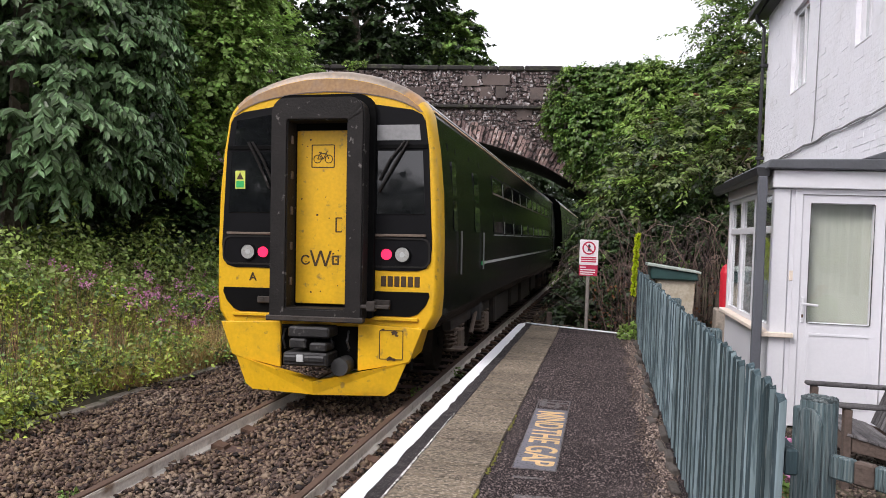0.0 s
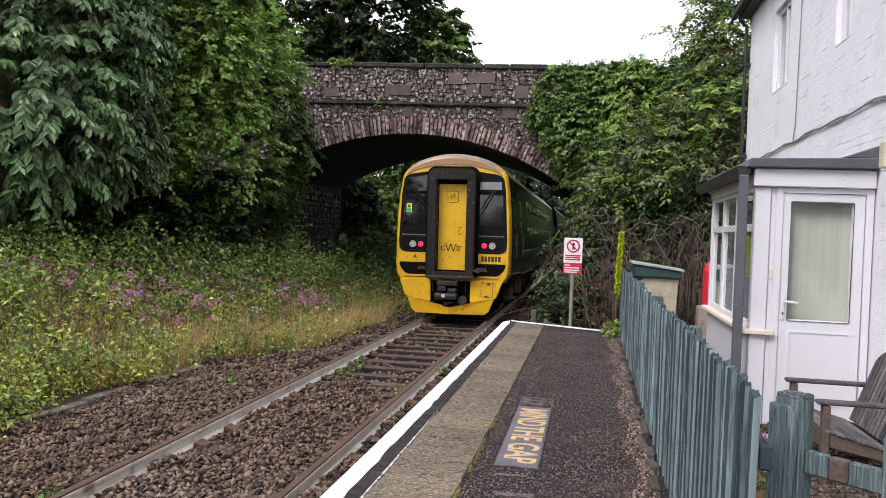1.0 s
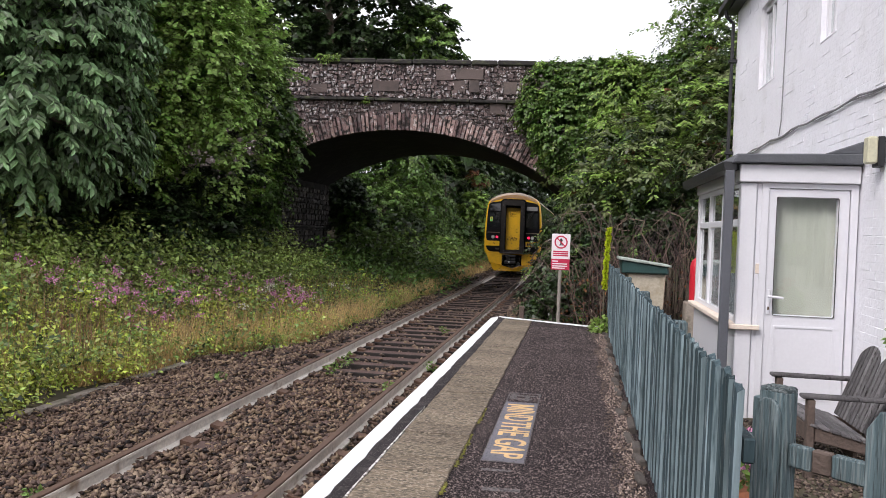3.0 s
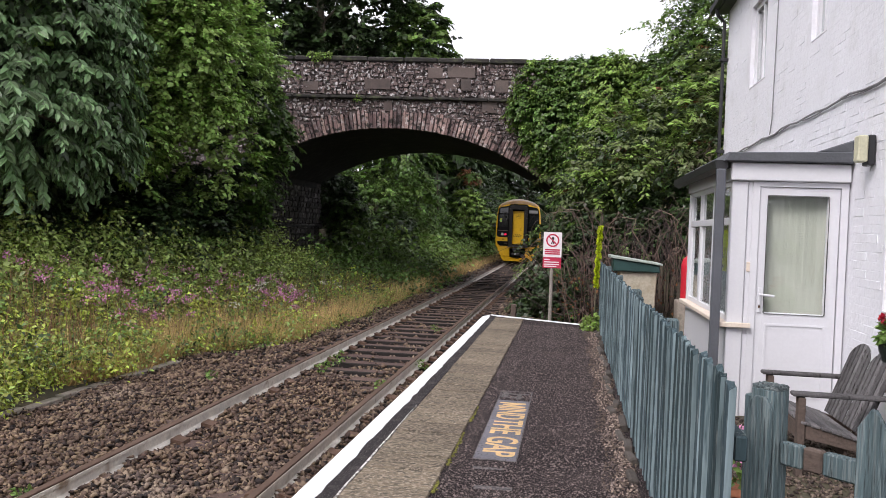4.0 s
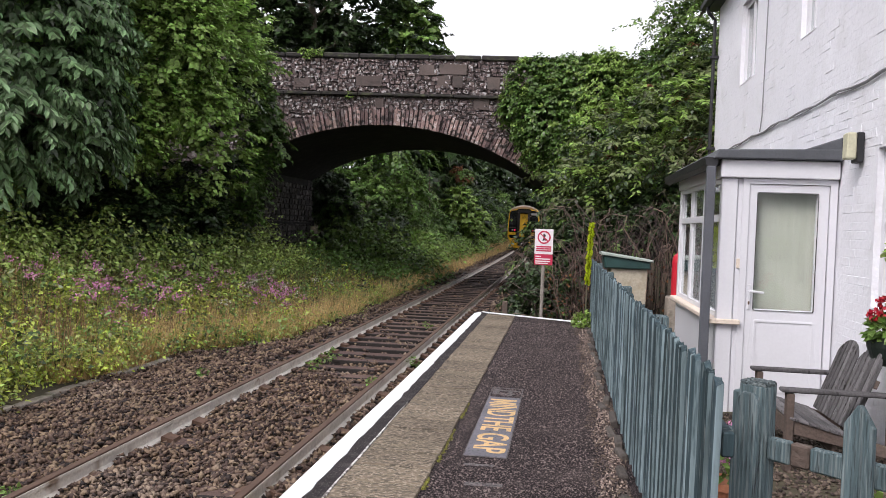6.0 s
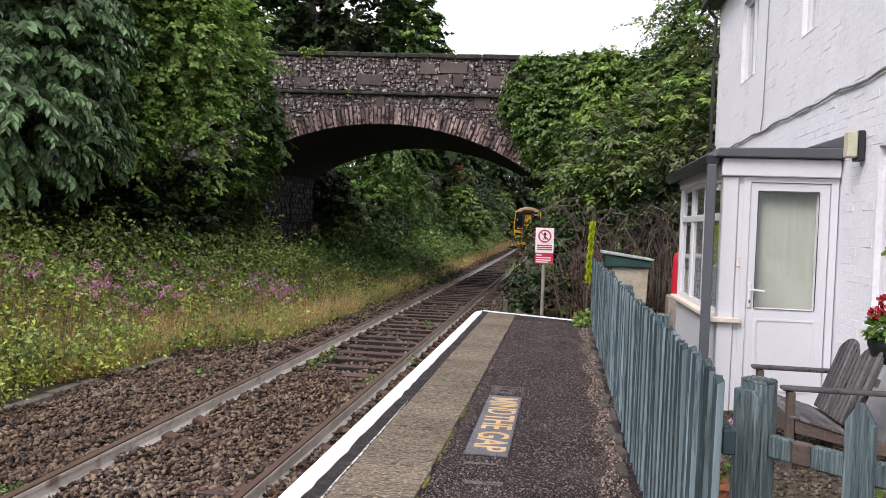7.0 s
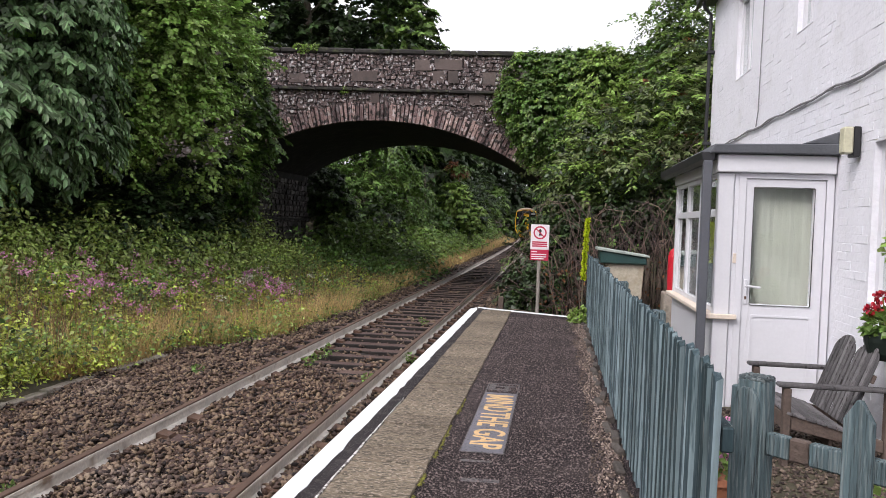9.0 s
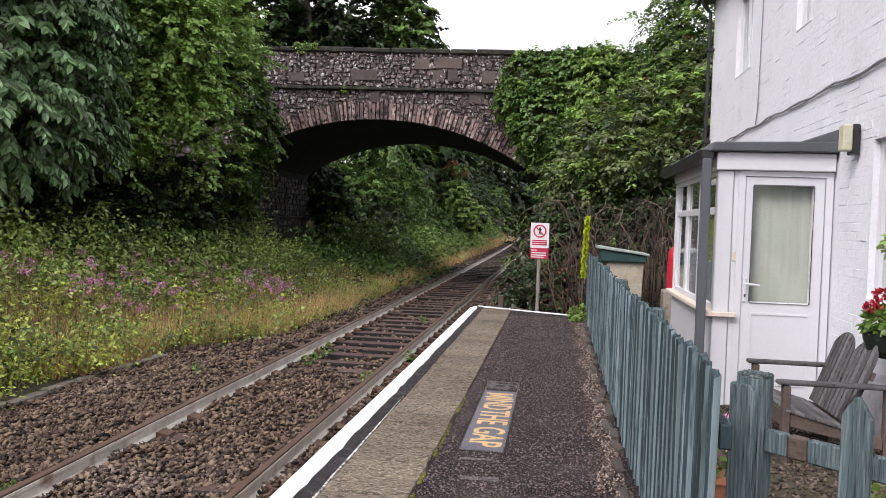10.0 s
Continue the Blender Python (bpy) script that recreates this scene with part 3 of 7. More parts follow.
def ballast_height(x, y):
    tx = np.array([track_x(v) for v in np.ravel(y)]).reshape(np.shape(y))
    d = np.abs(x - tx)
    bed = climb(y) + RAIL_Z - 0.165 + 0.022 * np.sin(x * 4.1 + y * 2.7) + 0.015 * np.sin(x * 9.7 - y * 7.1) - 0.05 * smooth(1.35, 2.3, d)
    return bed + 0.012 * (1 - smooth(0.05, 0.2, np.abs(d - 0.7525))) - 0.065 * smooth(9.4, 11.5, y) * (1 - smooth(1.1, 1.3, d))


def build_ballast():
    xs, ys = np.arange(-5.80, -1.30, 0.13), np.concatenate([np.arange(-8, 32, 0.25), np.arange(32, 110, 2.0)])
    X, Y = np.meshgrid(xs, ys)
    shift = np.array([track_x(y) - track_x(5) for y in ys])[:, None]
    X = np.where(X < -1.5, X + shift, X)
    Z = ballast_height(X, Y)
    nx, ny = len(xs), len(ys)
    i = np.arange((ny - 1) * (nx - 1))
    a = (i // (nx - 1)) * nx + i % (nx - 1)
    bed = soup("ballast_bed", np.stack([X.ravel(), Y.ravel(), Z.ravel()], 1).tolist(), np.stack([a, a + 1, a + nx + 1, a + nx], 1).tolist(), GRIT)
    tagged(bed, "bed of crushed stone under the track, gap shade painted in", "ballast bed", kind="structure")
    rng = np.random.default_rng(11)
    for n, y0, y1, size in ((46000, 3.2, 11.0, 0.030), (24000, 11.0, 24.0, 0.038), (9000, 24.0, 70.0, 0.055)):
        y = y0 + (y1 - y0) * rng.random(n)
        x = -5.84 + 4.44 * rng.random(n) + np.array([track_x(v) - track_x(5) for v in y])
        tx = np.array([track_x(v) for v in y])
        on_sleeper = (y > 10.6) & (np.abs(x - tx) < 1.2) & (rng.random(len(x)) < 0.78 * smooth(10.6, 12, y)) | ((y < 10.6) & (np.abs(x - tx) < 1.2) & (rng.random(len(x)) < 0.42 * smooth(6.0, 9.0, y)))
        ok = (np.abs(np.abs(x - tx) - 0.7525) > 0.068) & (x < -1.42) & ~on_sleeper
        x, y = x[ok], y[ok]
        stones("ballast", rng, x, y, ballast_height(x, y) + size * (-0.1 + 1.5 * rng.random(len(x)) ** 1.5), size, STONE_BALLAST, "loose brown and grey crushed ballast stones")


build_ballast()
build_edge_wear()


def build_cess_kerb():
    """A row of old edging stones between the ballast and the grass."""
    rng = random.Random(21)
    kerb = thing("edging_kerb", "row of old grey edging stones half sunk beside the grass", "kerb")
    y = 4.0
    while y < 11.0:
        ln = rng.uniform(0.55, 0.9)
        bm = box(-0.065, 0.065, 0.008, ln - 0.008, -0.3, 0.0, 0.012)
        s = part("kerb_stone", bm, KERBSTONE, kerb)
        s.location = (-5.86 + 0.08 * max(0.0, y - 9.0) / 2 + rng.uniform(-0.02, 0.02), y, -0.642 + rng.uniform(-0.012, 0.012))
        s.rotation_euler = (rng.uniform(-0.02, 0.02), rng.uniform(-0.05, 0.05), rng.uniform(-0.03, 0.03))
        y += ln


build_cess_kerb()


# ---- stone road bridge ----
SPAN, CROWN, ARCH_R, DEEP = 4.68, 4.59, 8.4, 7.8      # half span, soffit crown height, arch radius, width of the bridge
ARCH_U, LEFT, SKEW = -0.43, 5.10, 0.070               # where the crown stands, the far springing, the vault's slant along the track
RING, STRING, TOP = 0.54, 5.52, 6.82


def soffit(u):
    return CROWN - ARCH_R + math.sqrt(max(ARCH_R ** 2 - (u - ARCH_U) ** 2, 0))


def build_bridge():
    bridge = thing("road_bridge", "old arched stone road bridge over the railway, stained and mossy", "bridge", at=BRIDGE)
    a0, a1 = math.asin((-LEFT - ARCH_U) / ARCH_R), math.asin((SPAN - ARCH_U) / ARCH_R)
    us = [ARCH_U + ARCH_R * math.sin(a0 + (a1 - a0) * k / 40) for k in range(41)]

    def face_wall(d0, d1):
        bm = bmesh.new()
        top = STRING
        for u, w in zip(us, us[1:]):
            prism([(u, soffit(u) + 0.01), (w, soffit(w) + 0.01), (w, top), (u, top)], d0, d1, "y", 0, bm)
        for e, f in ((-LEFT, -LEFT - 6), (SPAN, SPAN + 6)):
            prism([(e, -0.9), (f, -0.9), (f, top), (e, top), (e, soffit(e) + 0.01)], d0, d1, "y", 0, bm)
        bmesh.ops.remove_doubles(bm, verts=bm.verts[:], dist=0.001)
        return bm

    part("spandrel_wall", face_wall(0.0, 0.5), STONE_DARK, bridge)
    def slant(bm):
        for v in bm.verts:
            v.co.x += SKEW * v.co.y
        return bm

    part("rear_spandrel_wall", slant(face_wall(DEEP - 0.5, DEEP)), STONE_DARK, bridge)
    barrel = bmesh.new()
    inner = [(u, soffit(u)) for u in us]
    outer = [(u, soffit(u) + 0.5) for u in us]
    for k in range(len(us) - 1):
        prism([inner[k], inner[k + 1], outer[k + 1], outer[k]], 0.04, DEEP - 0.04, "y", 0, barrel)
    bmesh.ops.remove_doubles(barrel, verts=barrel.verts[:], dist=0.001)
    part("vault", slant(barrel), ARCH_SHADE, bridge, "underside of the arch, its shade painted near-black")
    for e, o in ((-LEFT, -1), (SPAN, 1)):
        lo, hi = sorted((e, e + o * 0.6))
        part("abutment", slant(box(lo, hi, 0.03, DEEP - 0.03, -0.9, soffit(e) + 0.25)), ARCH_SHADE, bridge)
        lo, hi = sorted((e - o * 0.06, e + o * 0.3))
        part("ledge", slant(box(lo, hi, -0.03, DEEP, 1.36, 1.46, 0.02)), ARCH_SHADE, bridge, "projecting stone ledge")
    deck = box(-SPAN - 6, SPAN + 6, 0.4, DEEP - 0.4, STRING - 0.05, STRING + 0.25)
    part("deck", deck, ASPHALT, bridge)
    for d0, d1 in ((0.03, 0.40), (DEEP - 0.40, DEEP - 0.03)):
        part("parapet", box(-SPAN - 6, SPAN + 6, d0, d1, STRING, TOP - 0.16), STONE_DARK, bridge)
    # stones of the face that the track sees: own edges, uneven depth
    rng = random.Random(17)
    meshes = []
    for k in range(6):
        bm = box(-0.5, 0.5, -0.05, 0.06, -0.5, 0.5, 0.09)
        for v in bm.verts:
            v.co += Vector((rng.uniform(-0.11, 0.11), rng.uniform(-0.02, 0.012) if v.co.y < 0 else 0, rng.uniform(-0.13, 0.13)))
        me = bpy.data.meshes.new("stone")
        bm.to_mesh(me)
        bm.free()
        me.materials.append(STONE)
        meshes.append(me)

    ring_meshes, block_meshes, dark_block_meshes = [], [], []
    for pool, mat in ((ring_meshes, VOUSSOIR), (block_meshes, PALE_BLOCK), (dark_block_meshes, ABUTMENT_DARK)):
        for me in meshes[:4]:
            own = me.copy()
            own.materials.clear()
            for v in own.vertices:
                if mat in (VOUSSOIR, PALE_BLOCK):
                    v.co.x, v.co.z = 0.47 * (1 if v.co.x > 0 else -1) + 0.2 * (v.co.x - 0.47 * (1 if v.co.x > 0 else -1)), 0.49 * (1 if v.co.z > 0 else -1) + 0.15 * (v.co.z - 0.49 * (1 if v.co.z > 0 else -1))
            own.materials.append(mat)
            pool.append(own)

    def stone(u, z, w, h, name="stone", proud=0.0, roll=0.0):
        s = new(name, rng.choice(ring_meshes if name == "voussoir" else block_meshes if name == "smooth_block" else meshes))
        s.parent = bridge
        s.location = (u, 0.022 - proud + rng.uniform(-0.016, 0.014), z)
        s.scale = (w * rng.uniform(0.88, 1.04), 1.0, h * (1.0 if name == "voussoir" else rng.uniform(0.80, 1.08)))
        s.rotation_euler = (0, roll + rng.uniform(-0.16, 0.16) * (name != "voussoir" and name != "smooth_block"), 0)
        return s

    left, right = -5.6, 3.9
    z = STRING + 0.10
    for h in (0.13, 0.15, 0.12, 0.16, 0.13, 0.12, 0.13, 0.11, 0.11):
        u = left + rng.uniform(0, 0.2)
        while u < right:
            w = rng.choice((0.10, 0.13, 0.16, 0.2, 0.24, 0.30))
            stone(u + w / 2, z + h / 2 + rng.uniform(-0.035, 0.035), w, h * rng.uniform(0.8, 1.25), "parapet_stone", proud=-0.025)
            u += w
        z += h
    z = STRING - 0.06
    while z > 2.6:
        h = rng.uniform(0.10, 0.16)
        u = left + rng.uniform(0, 0.2)
        while u < right:
            w = rng.uniform(0.10, 0.28)
            m = u + w / 2
            q = max(-LEFT, min(m, SPAN))
            edge = soffit(q) + RING * 1.02 / math.cos(math.asin((q - ARCH_U) / ARCH_R))
            if z - h > edge - 0.05 or abs(m) > 5.2:
                stone(m, z - h / 2 + rng.uniform(-0.035, 0.035), w, h * rng.uniform(0.8, 1.25))
            u += w
        z -= h
    # larger dressed blocks let into the rubble
    for u, z, w, h in ((-0.95, 5.96, 0.95, 0.36), (0.85, 6.34, 0.54, 0.36), (1.68, 6.375, 1.06, 0.37), (1.375, 5.99, 0.43, 0.38), (1.835, 6.0, 0.39, 0.39), (2.95, 5.97, 0.49, 0.41), (2.6, 5.33, 0.54, 0.40), (-0.6, 5.27, 0.29, 0.30), (-3.1, 5.86, 0.6, 0.32)):
        stone(u, z, w, h, "smooth_block", 0.022 if z < STRING else -0.004)
    # coursed blocks on the far abutment under the arch
    z = -0.85
    while z < 2.85:
        h = rng.uniform(0.16, 0.26)
        d = 0.1
        while d < DEEP - 0.2:
            w = rng.uniform(0.25, 0.6)
            b = new("abutment_block", rng.choice(dark_block_meshes))
            b.parent = bridge
            b.location = (-LEFT - 0.01 + SKEW * (d + w / 2) + rng.uniform(-0.01, 0.01), d + w / 2, z + h / 2)
            b.rotation_euler = (0, 0, math.pi / 2 - SKEW)
            b.scale = (w * 0.97, 1, h * 0.95)
            d += w
        z += h
    # ring of narrow voussoirs
    n = 84
    for k in range(n):
        a = a0 + (a1 - a0) * (k + 0.5 + rng.uniform(-0.12, 0.12)) / n
        tall = RING + rng.uniform(-0.03, 0.07)
        r = ARCH_R + tall / 2 - 0.012
        s = stone(ARCH_U + r * math.sin(a), CROWN - ARCH_R + r * math.cos(a), (a1 - a0) * ARCH_R / n * rng.uniform(0.70, 0.98), tall, "voussoir", 0.05, a)
    # string course and coping
    u = -5.6
    while u < 5.6:
        w = rng.uniform(0.7, 1.2)
        b = box(u + 0.008, u + w - 0.008, -0.15 + rng.uniform(-0.015, 0.015), 0.1, STRING - 0.03 + rng.uniform(-0.012, 0.012), STRING + 0.06, 0.02)
        part("string_course", b, STONE_COPING, bridge)
        c = box(u + 0.006, u + w - 0.006, -0.075 + rng.uniform(-0.01, 0.01), 0.50, TOP - 0.16, TOP + rng.uniform(-0.012, 0.012), 0.035)
        part("coping_stone", c, STONE_COPING, bridge)
        u += w
    part("rear_coping", box(-10, 10, DEEP - 0.5, DEEP + 0.07, TOP - 0.16, TOP, 0.03), STONE_COPING, bridge)
    # wing wall on the platform side, under the ivy
    part("wing_wall", box(SPAN + 0.1, SPAN + 8, -0.25, 0.3, -0.9, TOP - 0.05, 0.03), STONE_DARK, bridge)
    return bridge


build_bridge()

# ---- house ----
HX = 2.432     # face of the wall towards the platform
HOUSE_WINDOWS = [(11.0, 11.92, 3.63, 4.80, "w"), (8.44, 8.98, 3.60, 4.80, "w"), (5.40, 6.69, 0.95, 2.23, "w")]


def pane(*args):
    """A sheet of glass that lets daylight in."""
    ob = part(*args)
    ob.visible_shadow = False
    return ob


def build_house():
    house = thing("cottage", "white painted brick station cottage with black gutters", "house")
    y0, y1, top = -4.0, 13.69, 5.40
    wins = HOUSE_WINDOWS
    bm = bmesh.new()
    cuts_y = sorted({y0, y1, *[w[0] for w in wins], *[w[1] for w in wins]})
    cuts_z = sorted({-0.3, top, *[w[2] for w in wins], *[w[3] for w in wins]})
    for a, b in zip(cuts_y, cuts_y[1:]):
        for c, d in zip(cuts_z, cuts_z[1:]):
            if not any(w[0] <= a and b <= w[1] and w[2] <= c and d <= w[3] for w in wins):
                box(HX + 0.009, HX + 0.30, a, b, c, d, 0, bm)
    bmesh.ops.remove_doubles(bm, verts=bm.verts[:], dist=0.0005)
    part("wall", bm, WALL_WHITE, house)
    part("end_wall", box(HX + 0.012, HX + 6, y1 - 0.3, y1, -0.3, top + 1.0), WALL_WHITE, house)
    part("back_wall", box(HX + 5.7, HX + 6, y0, y1 - 0.3, -0.3, top), WALL_WHITE, house)
    part("near_end_wall", box(HX + 0.3, HX + 5.7, y0, y0 + 0.3, -0.3, top), WALL_WHITE, house)
    # roof
    roof = prism([(HX - 0.17, top - 0.02), (HX + 3, top + 2.4), (HX + 6.3, top - 0.02), (HX + 6.3, top + 0.1), (HX + 3, top + 2.54), (HX - 0.17, top + 0.1)], y0 - 0.2, y1 + 0.25, "y")
    part("roof", roof, SLATE, house, "dark slate roof")
    part("soffit", box(HX - 0.16, HX + 0.01, y0 - 0.2, y1 + 0.2, top - 0.16, top - 0.13), BLACK_GUTTER, house)
    g = bmesh.new()
    prism([(HX - 0.27, top - 0.05), (HX - 0.255, top - 0.12), (HX - 0.20, top - 0.15), (HX - 0.15, top - 0.12), (HX - 0.135, top - 0.05)], y0 - 0.2, y1 + 0.28, "y", 0, g)
    part("gutter", g, BLACK_GUTTER, house, "black plastic gutter under the eaves")
    pipe = tube([(HX - 0.20, y1 - 0.05, top - 0.14), (HX - 0.18, y1 - 0.05, top - 0.24), (HX - 0.07, y1 - 0.05, top - 0.36), (HX - 0.07, y1 - 0.05, 0.0)], 0.029, 10)
    part("downpipe", pipe, BLACK_GUTTER, house, "black downpipe at the corner")
    for z in (4.4, 2.9, 1.4):
        part("pipe_bracket", box(HX - 0.12, HX + 0.02, y1 - 0.1, y1, z, z + 0.05, 0.006), BLACK_GUTTER, house)
    for k, (a, b, c, d, _) in enumerate(wins):
        w = bmesh.new()
        prism([(a, c), (b, c), (b, d), (a, d)], HX + 0.06, HX + 0.13, "x", 0, w, hole=[(a + 0.07, c + 0.07), (b - 0.07, c + 0.07), (b - 0.07, d - 0.07), (a + 0.07, d - 0.07)])
        box(HX + 0.065, HX + 0.125, (a + b) / 2 - 0.03, (a + b) / 2 + 0.03, c + 0.06, d - 0.06, 0.005, w)
        win = part("window", w, UPVC, house, "white framed window in a deep reveal")
        pane("pane", box(HX + 0.09, HX + 0.096, a + 0.06, b - 0.06, c + 0.06, d - 0.06), WINDOW_GLASS, win)
        part("window_sill", box(HX + 0.004, HX + 0.08, a + 0.002, b - 0.002, c, c + 0.025, 0.006), WALL_WHITE, win)
        # dark sheet behind the glass, painted for the unlit room
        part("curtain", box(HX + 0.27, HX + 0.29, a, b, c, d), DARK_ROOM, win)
    # cables clipped along the wall
    cable = [(HX - 0.012, 3.0 + 0.33 * k, 2.815 - 0.02 * smooth(9, 12.5, 3.0 + 0.33 * k) + 0.014 * math.sin(k * 1.9) + 0.006 * math.sin(k * 5.1)) for k in range(31)]
    part("cable", tube(cable, 0.011, 6), CABLE, house, "grey cable clipped along the wall")
    cable = [(HX - 0.010, 3.0 + 0.33 * k, 2.803 - 0.02 * smooth(9, 12.5, 3.0 + 0.33 * k) + 0.018 * math.sin(k * 1.3 + 1)) for k in range(31)]
    part("cable", tube(cable, 0.006, 6), CABLE, house)
    part("cable", tube([(HX - 0.008, 10.36, 5.25), (HX - 0.008, 10.40, 3.95), (HX - 0.008, 10.44, 3.0), (HX - 0.008, 10.52, 2.82)], 0.007, 6), CABLE, house)
    return house


WINDOW_GLASS = glass_material("window_glass")
CABLE = material("grey_cable", (0.26, 0.26, 0.27), 0.6, vary=0.2, scale=5, fine=40, bump=0.1)
house = build_house()


def build_porch():
    porch = thing("porch", "white plastic glazed porch with a half glazed door against the cottage", "porch")
    X0, X1, Y0, Y1 = 1.43, HX - 0.004, 7.52, 10.1
    # front with the door
    part("base_panel", box(X0, X0 + 0.07, Y0 + 0.1, Y1, -0.2, 0.68, 0.006), UPVC, porch)
    part("corner_post", box(X0, X0 + 0.14, Y0, Y0 + 0.1, -0.2, 2.02, 0.008), UPVC, porch)
    part("corner_post", box(X0, X0 + 0.10, Y1 - 0.1, Y1 + 0.0, 0.72, 2.02, 0.008), UPVC, porch)
    part("front_panel", box(X0 + 0.145, X0 + 0.20, Y0 + 0.02, Y0 + 0.09, -0.2, 2.02, 0.004), UPVC, porch)
    part("end_panel", box(X0 + 0.11, X1, Y1 - 0.1, Y1, -0.2, 2.02), UPVC, porch)
    part("fascia", box(X0 - 0.02, X1, Y0 - 0.04, Y0 + 0.03, 2.024, 2.185, 0.008), UPVC, porch, "white fascia board")
    part("side_fascia", box(X0 - 0.02, X0 + 0.05, Y0 + 0.034, Y1, 2.024, 2.14, 0.008), UPVC, porch)
    roof = prism([(X0 - 0.10, 2.19), (X1 + 0.0, 2.19), (X1 + 0.0, 2.29), (X0 - 0.06, 2.27)], Y0 - 0.10, Y1 + 0.08, "y", 0.01)
    part("roof", roof, LEAD, porch, "grey lead-edged porch roof")
    hump = prism([(X1 - 0.32, 2.285), (X1, 2.285), (X1, 2.40)], Y0 - 0.06, Y1, "y", 0.01)
    part("flashing", hump, LEAD, porch)
    part("porch_gutter", prism([(X0 - 0.17, 2.20), (X0 - 0.16, 2.13), (X0 - 0.11, 2.10), (X0 - 0.06, 2.13), (X0 - 0.055, 2.20)], Y0 - 0.06, Y1 + 0.25, "y"), BLACK_GUTTER, porch, "dark porch gutter")
    # grey post that carries the gutter
    part("downpipe", box(X0 - 0.155, X0 - 0.075, Y0 - 0.10, Y0 - 0.03, -0.12, 2.12, 0.01), GREY_PIPE, porch, "square grey downpipe")
    # door
    dx0, dx1 = 1.675, 2.365
    fr = prism([(dx0 - 0.06, -0.1), (dx1 + 0.063, -0.1), (dx1 + 0.063, 2.02), (dx0 - 0.06, 2.02)], Y0 + 0.005, Y0 + 0.09, "y", 0.004,
               hole=[(dx0, -0.04), (dx1, -0.04), (dx1, 1.975), (dx0, 1.975)])
    part("door_frame", fr, UPVC, porch)
    leaf = prism([(dx0 + 0.005, -0.035), (dx1 - 0.005, -0.035), (dx1 - 0.005, 1.97), (dx0 + 0.005, 1.97)], Y0 + 0.02, Y0 + 0.085, "y", 0.004,
                 hole=[(dx0 + 0.072, 0.83), (dx1 - 0.098, 0.83), (dx1 - 0.098, 1.895), (dx0 + 0.072, 1.895)])
    door = part("door", leaf, UPVC, porch, "white half glazed door")
    part("door_panel", box(dx0 + 0.08, dx1 - 0.08, Y0 + 0.03, Y0 + 0.08, 0.07, 0.835), UPVC, door)
    part("panel_bead", prism(rounded(dx0 + 0.085, dx1 - 0.085, 0.08, 0.74, 0.01, 1), Y0 + 0.012, Y0 + 0.03, "y", 0.004,
         hole=rounded(dx0 + 0.105, dx1 - 0.105, 0.10, 0.72, 0.01, 1)), UPVC, door)
    pane("door_glass", box(dx0 + 0.08, dx1 - 0.08, Y0 + 0.05, Y0 + 0.056, 0.825, 1.90), WINDOW_GLASS, door)
    part("glass_bead", prism(rounded(dx0 + 0.07, dx1 - 0.093, 0.825, 1.90, 0.01, 1), Y0 + 0.012, Y0 + 0.03, "y", 0.0,
         hole=rounded(dx0 + 0.0735, dx1 - 0.0965, 0.829, 1.8965, 0.01, 1)), RUBBER, door)
    # pleated net curtain behind the glass
    pts = []
    n = 40
    for k in range(n + 1):
        pts.append((dx0 + 0.02 + (dx1 - dx0 - 0.04) * k / n, Y0 + 0.13 + 0.0016 * math.sin(k * 0.5) + 0.0006 * math.sin(k * 1.7)))
    c = bmesh.new()
    lo = [c.verts.new((a, b, 0.7)) for a, b in pts]
    hi = [c.verts.new((a, b, 1.97)) for a, b in pts]
    for k in range(n):
        c.faces.new((lo[k], lo[k + 1], hi[k + 1], hi[k]))
    part("net_curtain", c, CURTAIN, porch, "cream net curtain behind the door glass")
    part("handle_plate", box(dx0 + 0.018, dx0 + 0.05, Y0 + 0.008, Y0 + 0.022, 0.83, 1.06, 0.006), UPVC, door)
    part("door_handle", tube([(dx0 + 0.034, Y0 + 0.01, 1.0), (dx0 + 0.034, Y0 - 0.035, 1.0), (dx0 + 0.15, Y0 - 0.04, 0.99)], 0.011, 8), UPVC, door, "white lever handle")
    part("keyhole", box(dx0 + 0.026, dx0 + 0.042, Y0 + 0.004, Y0 + 0.01, 0.875, 0.905, 0.003), IRON, door)
    part("doorbell", box(X0 + 0.155, X0 + 0.19, Y0 + 0.005, Y0 + 0.022, 1.20, 1.29, 0.006), SILL, porch, "cream bell push")
    # side windows
    ys = [Y0 + 0.10, Y0 + 0.95, Y0 + 1.75, Y1 - 0.1]
    for a, b in zip(ys, ys[1:]):
        fr = bmesh.new()
        prism([(a, 0.74), (b, 0.74), (b, 2.02), (a, 2.02)], X0 + 0.01, X0 + 0.07, "x", 0, fr, hole=[(a + 0.045, 0.785), (b - 0.045, 0.785), (b - 0.045, 1.975), (a + 0.045, 1.975)])
        box(X0 + 0.008, X0 + 0.072, a + 0.04, b - 0.04, 1.62, 1.69, 0.005, fr)
        w = part("window_frame", fr, UPVC, porch)
        pane("pane", box(X0 + 0.035, X0 + 0.041, a + 0.04, b - 0.04, 0.78, 1.63), WINDOW_GLASS, w)
        pane("pane", box(X0 + 0.035, X0 + 0.041, a + 0.04, b - 0.04, 1.68, 1.98), WINDOW_GLASS, w)
    part("window_sill", box(X0 - 0.07, X0 + 0.10, Y0 + 0.0, Y1 + 0.05, 0.69, 0.735, 0.008), SILL, porch, "cream painted sill")
